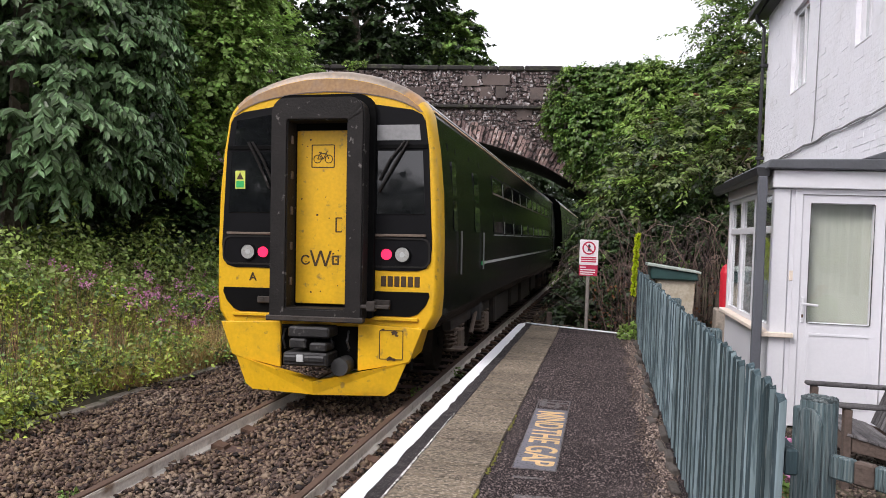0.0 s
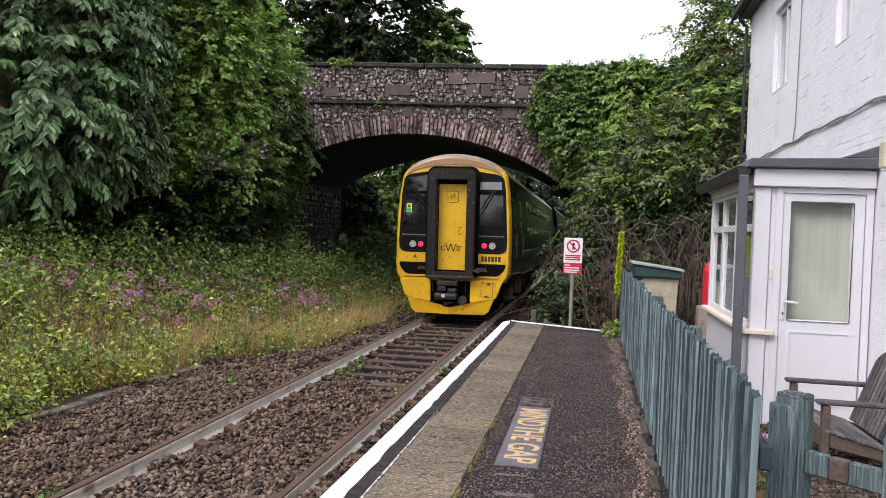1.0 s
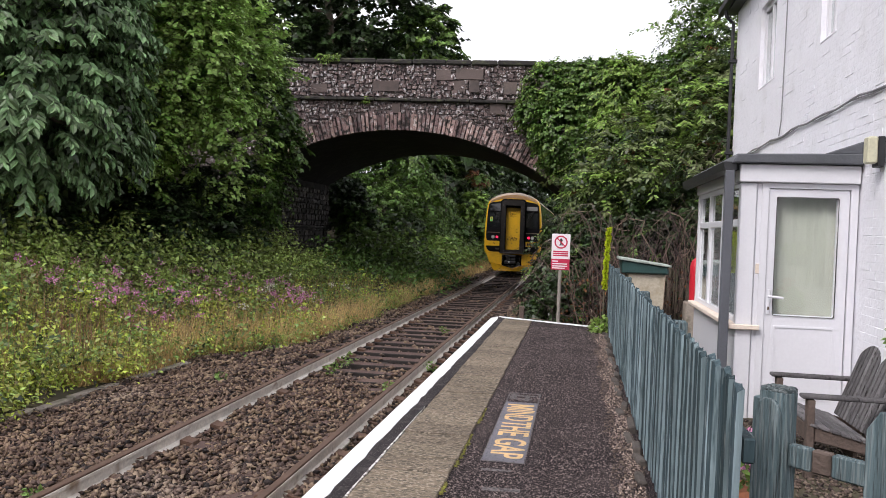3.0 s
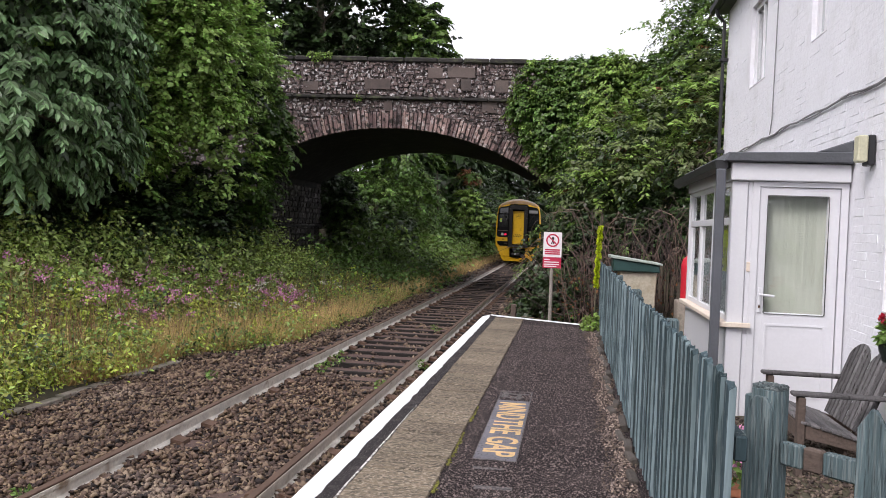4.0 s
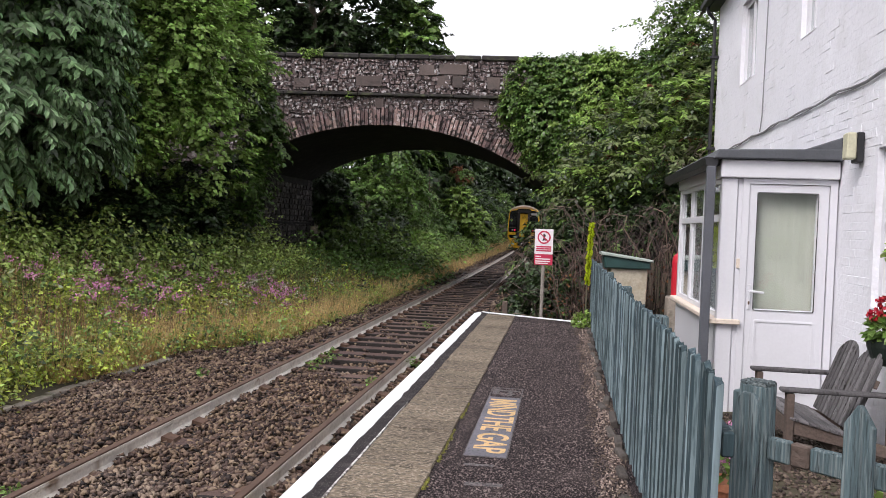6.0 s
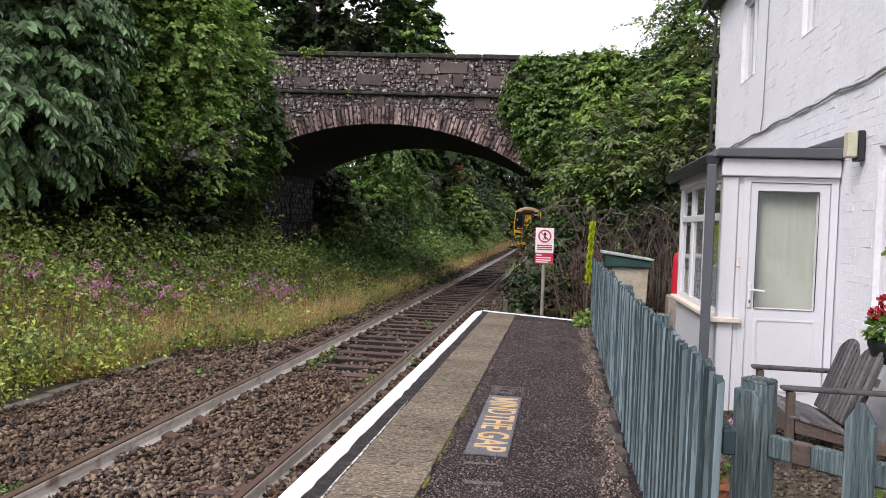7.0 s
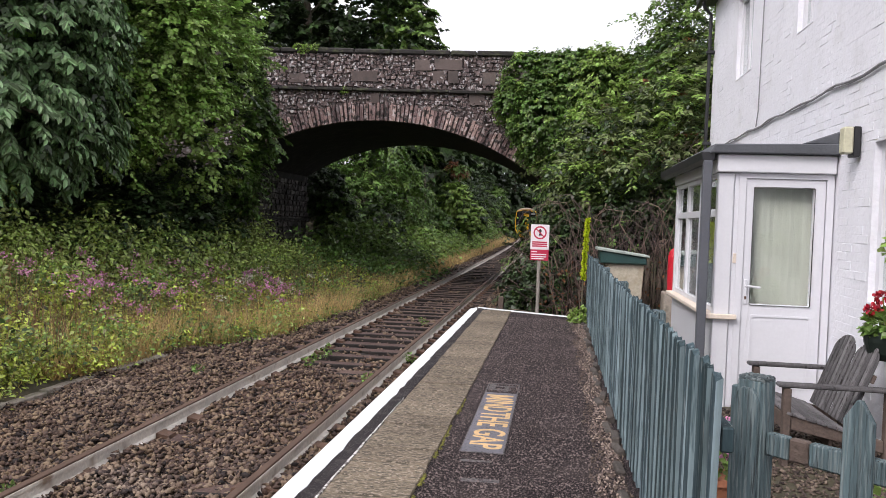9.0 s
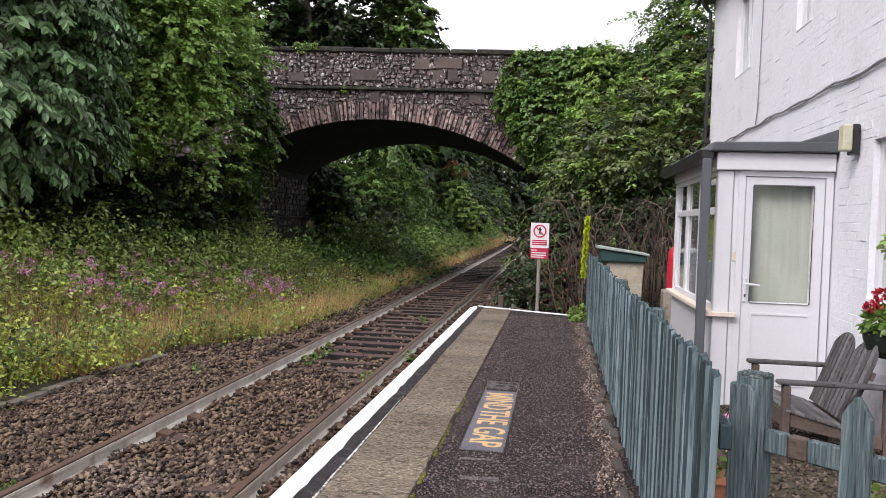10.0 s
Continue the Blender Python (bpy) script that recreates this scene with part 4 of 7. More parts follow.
    part("front_sill", box(X0 - 0.07, X0 + 0.20, Y0 - 0.05, Y0 - 0.004, 0.69, 0.735, 0.006), SILL, porch)
    # dark sheet inside the porch stands in for the unlit depth
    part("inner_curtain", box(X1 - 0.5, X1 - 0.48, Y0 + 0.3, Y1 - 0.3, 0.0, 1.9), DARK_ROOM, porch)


RUBBER = material("dark_rubber", (0.03, 0.03, 0.03), 0.7, vary=0.2, scale=10, fine=60, bump=0.05)
build_porch()

# ---- picket fence, gate posts ----
def build_fence():
    rng = random.Random(4)
    fence = thing("picket_fence", "faded blue-green wooden picket fence along the platform", "fence")
    shared = []
    for k in range(5):
        bm = prism([(-0.029, 0.02), (0.029, 0.02), (0.029, 1.035), (0.018, 1.050 + 0.004 * (k % 2)), (-0.015, 1.05), (-0.029, 1.035)], -0.0115, 0.0115, "x", 0.003)
        for v in bm.verts:
            v.co.x += rng.uniform(-0.003, 0.003)
            v.co.z += rng.uniform(-0.008, 0.008) if v.co.z > 0.5 else 0
        me = bpy.data.meshes.new("picket")
        bm.to_mesh(me)
        bm.free()
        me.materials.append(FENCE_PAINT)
        me.materials.append(FENCE_EDGE_LIT)
        # edges get the light-painted tone, fronts the dark paint
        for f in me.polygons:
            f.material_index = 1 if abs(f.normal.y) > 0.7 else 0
        shared.append(me)
    y = 2.57
    while y < 12.75:
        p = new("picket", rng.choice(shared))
        p.parent = fence
        p.location = (0.50 + rng.uniform(-0.008, 0.008), y, rng.uniform(-0.008, 0.006))
        p.rotation_euler = (rng.uniform(-0.012, 0.012), rng.uniform(-0.012, 0.012), rng.uniform(-0.06, 0.06))
        y += 0.134 + rng.uniform(-0.009, 0.009)
    for z in (0.30, 0.80):
        part("fence_rail", box(0.518, 0.56, 2.55, 12.75, z, z + 0.08, 0.006), FENCE_PAINT, fence)
    for y in (4.9, 7.4, 9.9, 12.5):
        part("fence_post", box(0.565, 0.655, y - 0.045, y + 0.045, -0.3, 1.0, 0.01), POST_PAINT, fence)


build_fence()


def build_gate():
    gate = thing("garden_fence", "flaking blue-green garden fence with a stout weathered post", "fence", at=pose(0.778, 3.20, 0, 0, 0, -45))
    rng = random.Random(9)
    bm = box(-0.056, 0.056, -0.046, 0.046, -0.3, 0.926, 0.010)
    bmesh.ops.subdivide_edges(bm, edges=bm.edges[:], cuts=4, use_grid_fill=True)
    for v in bm.verts:
        v.co += Vector((rng.uniform(-0.003, 0.003), rng.uniform(-0.003, 0.003), 0))
    part("post", bm, POST_PAINT, gate, "stout square post with a split weathered top")
    cap = box(-0.054, 0.054, -0.044, 0.044, 0.915, 0.938, 0.008)
    bmesh.ops.subdivide_edges(cap, edges=cap.edges[:], cuts=5, use_grid_fill=True)
    for v in cap.verts:
        v.co += Vector((rng.uniform(-0.002, 0.002), rng.uniform(-0.002, 0.002), rng.uniform(-0.005, 0.003)))
    part("post_head", cap, POST_TOP, gate, "crumbling mossy grey post head")
    part("back_board", box(-0.098, -0.062, -0.02, 0.05, -0.3, 0.885, 0.006), POST_PAINT, gate)
    for a, b, mat in ((-0.29, -0.060, POST_PAINT), (0.060, 0.150, POST_PAINT), (0.153, 0.225, BENCH_BROWN), (0.228, 0.95, POST_PAINT)):
        part("rail", box(a, b, -0.025, 0.015, 0.645, 0.732, 0.007), mat, gate, "flaking rail")
    face = prism([(1.1 * x - 0.046, z) for x, z in ((-0.005, -0.2), (0.085, -0.2), (0.085, 0.84), (0.076, 0.875), (0.058, 0.895), (0.022, 0.895), (0.004, 0.875), (-0.005, 0.84))], -0.072, -0.0495, "y", 0.004)
    part("picket", face, POST_PAINT, gate, "round-topped picket nailed to the post")
    for x in (0.41, 0.95):
        pk = prism([(x - 0.052, -0.2), (x + 0.052, -0.2), (x + 0.052, 0.855), (x + 0.008, 0.925), (x - 0.008, 0.925), (x - 0.052, 0.855)], -0.052, -0.028, "y", 0.004)
        part("picket", pk, POST_PAINT, gate, "pointed picket")


build_gate()


# ---- warning sign ----
def build_sign():
    sign = thing("warning_sign", "white and red no-entry-for-walkers sign on a grey post", "sign")
    x, y = -0.30, 14.0
    part("post", tube([(x, y + 0.03, -0.75), (x, y + 0.03, 1.47)], 0.032, 10), SIGN_POST, sign)
    part("board", prism(rounded(x - 0.16, x + 0.16, 1.06, 1.50, 0.012, 2), y - 0.012, y - 0.004, "y", 0.001), SIGN_WHITE, sign)
    part("lower_board", prism(rounded(x - 0.16, x + 0.16, 0.87, 1.058, 0.012, 2), y - 0.012, y - 0.004, "y", 0.001), SIGN_RED, sign, "red lower panel")
    c = (x, 1.355)
    ring = [(c[0] + 0.115 * math.cos(a), c[1] + 0.115 * math.sin(a)) for a in np.linspace(0, 2 * math.pi, 32, endpoint=False)]
    hole = [(c[0] + 0.09 * math.cos(a), c[1] + 0.09 * math.sin(a)) for a in np.linspace(0, 2 * math.pi, 32, endpoint=False)]
    part("red_ring", prism(ring, y - 0.016, y - 0.013, "y", 0, hole=hole), SIGN_RED, sign)
    bar = prism([(-0.095, -0.010), (0.095, -0.010), (0.095, 0.010), (-0.095, 0.010)], y - 0.0162, y - 0.0132, "y")
    bmesh.ops.transform(bar, matrix=Matrix.Translation((c[0], 0, c[1])) @ Matrix.Rotation(radians(45), 4, 'Y'), verts=bar.verts[:])
    part("red_slash", bar, SIGN_RED, sign)
    mark = prism([(c[0] - 0.028, c[1] - 0.06), (c[0] - 0.008, c[1] - 0.06), (c[0], c[1] - 0.03), (c[0] + 0.012, c[1] - 0.06), (c[0] + 0.032, c[1] - 0.06),
                  (c[0] + 0.016, c[1] + 0.0), (c[0] + 0.03, c[1] + 0.03), (c[0] + 0.008, c[1] + 0.065), (c[0] - 0.012, c[1] + 0.06), (c[0] - 0.025, c[1] + 0.02), (c[0] - 0.012, c[1] - 0.01)], y - 0.0152, y - 0.0128, "y")
    part("black_mark", mark, SIGN_BLACK, sign)
    for k, (z, w) in enumerate(((1.19, 0.26), (1.155, 0.26), (1.12, 0.26))):
        part("text_bar", box(x - w / 2, x + w / 2, y - 0.0145, y - 0.012, z - 0.012, z + 0.012), SIGN_RED, sign)
    for k, (z, w) in enumerate(((1.02, 0.10), (0.975, 0.26), (0.935, 0.26), (0.90, 0.22))):
        part("text_bar", box(x - 0.14, x - 0.14 + w, y - 0.0145, y - 0.012, z - 0.009, z + 0.009), SIGN_WHITE, sign)


SIGN_WHITE = material("sign_white", (0.78, 0.74, 0.76), 0.4, vary=0.04, scale=4, fine=40, bump=0)
SIGN_RED = material("sign_red", (0.48, 0.025, 0.07), 0.4, vary=0.06, scale=4, fine=40, bump=0)
SIGN_BLACK = material("sign_black", (0.02, 0.02, 0.02), 0.5, vary=0.1, scale=4, fine=40, bump=0)
SIGN_POST = material("sign_post_grey", (0.30, 0.27, 0.24), 0.6, metal=0.2, vary=0.15, scale=5, fine=40, bump=0.1)
build_sign()


# ---- diesel train ----
YELLOW = material("warning_yellow", (0.74, 0.43, 0.012), 0.34, vary=0.10, scale=1.8, fine=24, bump=0.03, second=(0.58, 0.34, 0.018), second_at=(0.52, 0.72), second_scale=2.2, third=(0.36, 0.22, 0.05), third_at=(0.62, 0.72), third_scale=11, world=False)
BODY_GREEN = material("dark_green_paint", (0.002, 0.003, 0.003), 0.2, vary=0.2, scale=1.5, fine=20, bump=0.0, spec=0.06, world=False)
ROOF_DIRT = material("dirty_coach_roof", (0.26, 0.21, 0.16), 0.45, metal=0.2, vary=0.3, scale=2.0, fine=20, bump=0.15, second=(0.36, 0.20, 0.08), second_scale=2.5, stretch=(1, 0.3, 1), world=False)
ROOF_GREY = material("weathered_grey_coach_roof", (0.36, 0.345, 0.33), 0.35, metal=0.3, vary=0.25, scale=1.5, fine=18, bump=0.1, second=(0.22, 0.18, 0.14), second_scale=2.0, stretch=(1, 0.3, 1), world=False)
COUPLER_BLACK = material("oily_black_coupler", (0.014, 0.013, 0.013), 0.55, vary=0.4, scale=6, fine=40, bump=0.3, third=(0.09, 0.085, 0.08), third_at=(0.62, 0.70), third_scale=14, world=False)
WINDOW_TRIM = material("pale_window_trim", (0.22, 0.225, 0.22), 0.4, vary=0.2, scale=3, fine=30, bump=0, world=False)
GANGWAY = material("worn_black_rubber", (0.016, 0.014, 0.013), 0.7, vary=0.35, scale=4, fine=40, bump=0.25, spec=0.25, third=(0.16, 0.15, 0.14), third_at=(0.66, 0.74), third_scale=12, world=False)
BROW_RUST = material("rusty_brow", (0.34, 0.20, 0.09), 0.5, vary=0.25, scale=3, fine=25, bump=0.1, second=(0.24, 0.17, 0.12), second_scale=3.0, world=False)
BLACK_PANEL = material("black_gloss_panel", (0.006, 0.006, 0.007), 0.55, vary=0.2, scale=4, fine=40, bump=0.03, spec=0.12, world=False)
BLACK_DEEP = material("black_recess", (0.005, 0.005, 0.005), 0.9, vary=0.2, scale=4, fine=40, bump=0.1, spec=0.1, world=False)
CAB_GLASS = material("cab_window_glass", (0.008, 0.009, 0.010), 0.05, vary=0.1, scale=1, fine=8, bump=0, spec=0.9, world=False)
BLIND_GREY = material("destination_display", (0.24, 0.24, 0.24), 0.4, vary=0.15, scale=4, fine=30, bump=0, world=False)
LAMP_LENS = material("headlamp_lens", (0.36, 0.36, 0.34), 0.15, vary=0.2, scale=30, fine=90, bump=0.2, world=False)
TAIL_RED = glow_material("tail_lamp_red", (1.0, 0.025, 0.09), 0.75)
DIRTY_METAL = material("dirty_underframe", (0.036, 0.029, 0.024), 0.75, vary=0.4, scale=4, fine=30, bump=0.4, second=(0.045, 0.03, 0.02), world=False)
DUSTY_METAL = material("dusty_brown_metal", (0.15, 0.112, 0.085), 0.8, vary=0.3, scale=4, fine=30, bump=0.3, world=False)
MARK_DARK = material("dark_brown_marking", (0.05, 0.025, 0.008), 0.6, vary=0.1, scale=4, fine=40, bump=0, world=False)
STRIP_CREAM = material("cantrail_stripe", (0.62, 0.42, 0.22), 0.5, vary=0.15, scale=4, fine=40, bump=0, world=False)
STRIP_WHITE = material("pale_body_stripe", (0.45, 0.46, 0.45), 0.4, vary=0.15, scale=3, fine=30, bump=0, world=False)
STRIP_GREEN = material("bright_green_stripe", (0.03, 0.42, 0.12), 0.4, vary=0.15, scale=3, fine=30, bump=0, world=False)
STICKER = material("warning_sticker", (0.62, 0.66, 0.12), 0.5, vary=0.1, scale=4, fine=40, bump=0, world=False)

HALF = [(1.24, 0.86), (1.33, 1.02), (1.35, 1.25), (1.35, 1.9), (1.335, 2.4), (1.29, 2.9), (1.225, 3.3), (1.19, 3.38), (1.13, 3.46), (1.02, 3.56), (0.88, 3.645), (0.70, 3.72), (0.50, 3.78), (0.26, 3.825), (0.0, 3.84)]
SECTION = HALF + [(-x, z) for x, z in HALF[-2::-1]]


def loft(sections):
    """A skin through sections of (y, outline); returns the bmesh."""
    bm = bmesh.new()
    rings = [[bm.verts.new((x, y, z)) for x, z in pts] for y, pts in sections]
    for a, b in zip(rings, rings[1:]):
        for i in range(len(a) - 1):
            bm.faces.new((a[i], a[i + 1], b[i + 1], b[i]))
        bm.faces.new((a[-1], a[0], b[0], b[-1]))
    return bm, rings


def only(bm, test):
    bmesh.ops.delete(bm, geom=[f for f in bm.faces if not test(f.calc_center_median())], context='FACES')
    bmesh.ops.delete(bm, geom=[v for v in bm.verts if not v.link_faces], context='VERTS')
    return bm


def scaled(sx, sz, drop=0.0):
    return [(x * sx, 2.0 + (z - 2.0) * sz - (drop * max(0, z - 3.2) / 0.6)) for x, z in SECTION]


def end_skin():
    secs = [(0.0, scaled(0.955, 0.975, 0.07)), (0.012, scaled(0.972, 0.983, 0.05)), (0.05, scaled(0.988, 0.992, 0.03)), (0.14, scaled(0.998, 0.999, 0.01)), (0.30, SECTION)]
    bm, rings = loft(secs)
    bm.faces.new(rings[0][::-1])
    bmesh.ops.recalc_face_normals(bm, faces=bm.faces[:])
    return bm


def on_side(outline, s, proud, hole=None):
    """A panel of (y, z) laid on the curved side of the coach."""
    prof = [(z, x) for x, z in HALF[:8]]
    bm = prism(outline, 0.0, 1.0, "x", 0, hole=hole)
    for v in bm.verts:
        x = float(np.interp(v.co.z, [p[0] for p in prof], [p[1] for p in prof]))
        v.co.x = s * (x + (proud if v.co.x > 0.5 else -0.01))
    bmesh.ops.recalc_face_normals(bm, faces=bm.faces[:])
    return bm


def bogie(coach, y):
    b = new("bogie")
    b.parent = coach
    b.location = (0, y, 0)
    for dy in (-1.3, 1.3):
        ax = tube([(-0.85, dy, 0.42), (0.85, dy, 0.42)], 0.08, 8)
        for s in (-1, 1):
            tube([(s * 0.69, dy, 0.42), (s * 0.82, dy, 0.42)], 0.42, 24, ax)
        part("wheelset", ax, DIRTY_METAL, b)
        for s in (-1, 1):
            part("axlebox", box(s * 1.06 - 0.12, s * 1.06 + 0.12, dy - 0.17, dy + 0.17, 0.28, 0.62, 0.03), DUSTY_METAL, b)
            for o in (-0.30, 0.30):
                coil = [(s * 1.06 + 0.085 * math.cos(a), dy + o + 0.085 * math.sin(a), 0.30 + 0.34 * a / 31.4) for a in np.linspace(0, 31.4, 50)]
                part("spring", tube(coil, 0.018, 6), DUSTY_METAL, b)
    for s in (-1, 1):
        fr = prism([(-1.9, 0.64), (1.9, 0.64), (1.9, 0.78), (0.6, 0.78), (0.4, 0.9), (-0.4, 0.9), (-0.6, 0.78), (-1.9, 0.78)], s * 1.06 - 0.06, s * 1.06 + 0.06, "x", 0.01)
        part("side_frame", fr, DIRTY_METAL, b)
        part("air_bag", tube([(s * 1.0, 0, 0.62), (s * 1.0, 0, 0.96)], 0.26, 16), RUBBER, b)
        part("damper", tube([(s * 1.18, -0.55, 0.45), (s * 1.18, 0.2, 0.98)], 0.035, 8), DUSTY_METAL, b)
        part("step", box(s * 1.2 - 0.1, s * 1.2 + 0.1, -1.9, -1.55, 0.36, 0.39, 0.005), DUSTY_METAL, b)


def build_coach(label, with_end):
    coach = thing("train_coach", label, "train")
    y0 = 0.30 if with_end else 0.05
    bm, rings = loft([(y0, SECTION), (23.0, SECTION)])
    bm.faces.new(rings[0][::-1])
    bm.faces.new(rings[-1])
    bmesh.ops.recalc_face_normals(bm, faces=bm.faces[:])
    shell = bm.copy()
    body = part("body", only(bm, lambda c: c.z < 3.5), BODY_GREEN, coach, "glossy dark green coach side")
    roof = part("roof", only(shell, lambda c: c.z >= 3.5), ROOF_GREY, coach, "weathered grey curved roof")
    for p in (roof,):
        for f in p.data.polygons:
            f.use_smooth = True
    for s in (-1, 1):
        part("cantrail_stripe", prism([(s * 1.200, 3.358), (s * 1.214, 3.362), (s * 1.202, 3.384), (s * 1.188, 3.380)], y0 + 0.01, 22.95, "y"), STRIP_CREAM, coach, "thin cream stripe below the roof")
        # windows along the side
        y = 4.6
        while y < 19.0:
            w = part("side_window", on_side(rounded(y, y + 1.35, 2.02, 2.95, 0.07, 3), s, 0.006), CAB_GLASS, coach, "dark tinted coach window")
            rim = on_side(rounded(y - 0.03, y + 1.38, 1.99, 2.98, 0.08, 3), s, 0.009, rounded(y, y + 1.35, 2.02, 2.95, 0.07, 3))
            part("window_rim", rim, BLACK_PANEL, w)
            part("vent_bar", on_side([(y + 0.03, 2.66), (y + 1.32, 2.66), (y + 1.32, 2.69), (y + 0.03, 2.69)], s, 0.010), DUSTY_METAL, w)
            part("window_pillar", on_side([(y + 1.42, 2.0), (y + 1.54, 2.0), (y + 1.54, 2.92), (y + 1.42, 2.92)], s, 0.008), WINDOW_TRIM, w, "pale strip between windows")
            # reflection along the lower window edge, painted as a pale strip
            part("window_sill", on_side([(y - 0.03, 1.965), (y + 1.38, 1.965), (y + 1.38, 1.985), (y - 0.03, 1.985)], s, 0.014), WINDOW_TRIM, w, "pale strip painting the reflection below the window")
            y += 1.62
        for y, wd in ((2.35, 0.85), (20.3, 0.85), (0.75, 0.5)):
            door = part("door", on_side(rounded(y, y + wd, 1.06, 3.05, 0.06, 3), s, 0.006), BODY_GREEN, coach)
            part("door_glass", on_side(rounded(y + wd * 0.22, y + wd * 0.78, 2.0, 2.85, 0.06, 3), s, 0.011), CAB_GLASS, door)
            for e in (y - 0.035, y + wd + 0.005):
                part("door_edge", on_side([(e, 1.06), (e + 0.03, 1.06), (e + 0.03, 3.05), (e, 3.05)], s, 0.010), BLACK_PANEL, door)
            part("handrail", tube([(s * 1.375, y + wd + 0.05, 1.45), (s * 1.375, y + wd + 0.05, 2.0)], 0.012, 6), WINDOW_TRIM, door, "pale grab rail")
        part("body_stripe", box(s * 1.353 - 0.003, s * 1.353 + 0.003, 3.5, 20.0, 1.52, 1.56), STRIP_WHITE, coach, "thin pale stripe along the side")
        part("green_stripe", box(s * 1.354 - 0.003, s * 1.354 + 0.003, 3.2, 3.49, 1.51, 1.57), STRIP_GREEN, coach, "short bright green stripe")
        for y, ln, z in ((6.2, 2.2, 0.32), (9.0, 1.6, 0.40), (11.2, 2.4, 0.34), (14.2, 1.5, 0.42)):
            part("equipment_box", box(s * 0.75 - 0.42, s * 0.75 + 0.42, y, y + ln, z, 0.9, 0.03), DIRTY_METAL, coach)
    part("underframe", box(-1.15, 1.15, 0.5, 22.6, 0.80, 0.95, 0.02), DIRTY_METAL, coach)
    bogie(coach, 3.9)
    bogie(coach, 19.1)
    return coach


def mirror_x(bm):
    bmesh.ops.transform(bm, matrix=Matrix.Scale(-1, 4, (1, 0, 0)), verts=bm.verts[:])
    bmesh.ops.recalc_face_normals(bm, faces=bm.faces[:])
    return bm


def build_cab_end(coach):
    skin = end_skin()
    dome = skin.copy()
    end = part("yellow_end", only(skin, lambda c: c.z < 3.44), YELLOW, coach, "bright warning-yellow train end")
    top = part("roof_dome", only(dome, lambda c: c.z >= 3.44), ROOF_DIRT, coach, "rusty brown front of the roof")
    for p in (end, top):
        for f in p.data.polygons:
            f.use_smooth = len(f.vertices) == 4
    arch = [(x * 0.955, 2.0 + (z - 2.0) * 0.975 - 0.07 * max(0, z - 3.2) / 0.6) for x, z in SECTION if z > 3.37]
    brow = [(x * 1.0, z - 0.004) for x, z in arch]
    low = [(x * 0.97, 3.30 + (z - 3.30) * 0.62) for x, z in arch]
    part("brow", prism(brow + low[::-1], -0.006, 0.02, "y"), BROW_RUST, coach, "rust-stained brow above the windows")
    seam = [(x, z + 0.012) for x, z in low]
    part("brow_seam", prism(seam + low[::-1], -0.010, 0.02, "y"), DUSTY_METAL, coach)
    for s in (-1, 1):
        fix = (lambda b: b) if s > 0 else mirror_x
        out = [(0.40, 1.53), (1.10, 1.53), (1.20, 1.56), (1.255, 1.64), (1.265, 1.8), (1.215, 2.9), (1.17, 3.22), (1.13, 3.29), (1.02, 3.345), (0.52, 3.42), (0.40, 3.42)]
        panel = part("window_panel", fix(prism(out, -0.014, 0.02, "y", 0.006)), BLACK_PANEL, coach, "black window surround")
        win = [(0.60, 2.17), (1.185, 2.17), (1.15, 2.885), (0.60, 2.885)]
        part("cab_window", fix(prism(win, -0.022, -0.012, "y", 0.003)), CAB_GLASS, panel, "dark cab windscreen")
        if s > 0:
            part("destination_box", prism([(0.615, 3.0), (1.125, 3.0), (1.105, 3.175), (0.615, 3.175)], -0.021, -0.012, "y", 0.003), BLIND_GREY, panel, "grey destination display")
        else:
            part("upper_glass", fix(prism([(0.55, 2.93), (1.13, 2.93), (1.09, 3.25), (0.55, 3.33)], -0.021, -0.012, "y", 0.003)), CAB_GLASS, panel)
        part("window_trim", fix(box(0.50, 1.20, -0.026, -0.010, 2.905, 2.955, 0.004)), BLACK_DEEP, panel)
        rim = prism(rounded(0.46, 1.25, 1.565, 1.905, 0.10, 4), -0.026, -0.012, "y", 0, hole=rounded(0.48, 1.23, 1.585, 1.885, 0.085, 4))
        part("lamp_housing", fix(rim), GANGWAY, panel, "black lamp surround")
        part("lamp_ledge", fix(box(0.50, 1.20, -0.035, -0.012, 1.915, 1.945, 0.006)), DUSTY_METAL, panel)
        part("tail_lamp", tube([(s * 0.745, -0.030, 1.715), (s * 0.745, -0.010, 1.715)], 0.062, 20), TAIL_RED, panel, "lit red tail lamp")
        part("headlamp", tube([(s * 0.93, -0.034, 1.715), (s * 0.93, -0.010, 1.715)], 0.082, 24), LAMP_LENS, panel, "round clear headlamp")
        ring = [(s * 0.93 + 0.098 * math.cos(a), 1.715 + 0.098 * math.sin(a)) for a in np.linspace(0, 2 * math.pi, 24, endpoint=False)]
        hole = [(s * 0.93 + 0.082 * math.cos(a), 1.715 + 0.082 * math.sin(a)) for a in np.linspace(0, 2 * math.pi, 24, endpoint=False)]
        part("lamp_rim", prism(ring, -0.038, -0.012, "y", 0, hole=hole), BLACK_DEEP, panel)
        part("lamp_bulb", tube([(s * 0.93, -0.037, 1.715), (s * 0.93, -0.033, 1.715)], 0.03, 12), STRIP_WHITE, panel)
        slot = [(0.50, 1.015), (1.03, 1.015), (1.11, 1.045), (1.20, 1.14), (1.245, 1.245), (1.235, 1.295), (0.50, 1.295)]
        part("bumper_slot", fix(prism(slot, -0.012, 0.02, "y", 0.004)), BLACK_DEEP, coach, "black recess above the buffer beam")
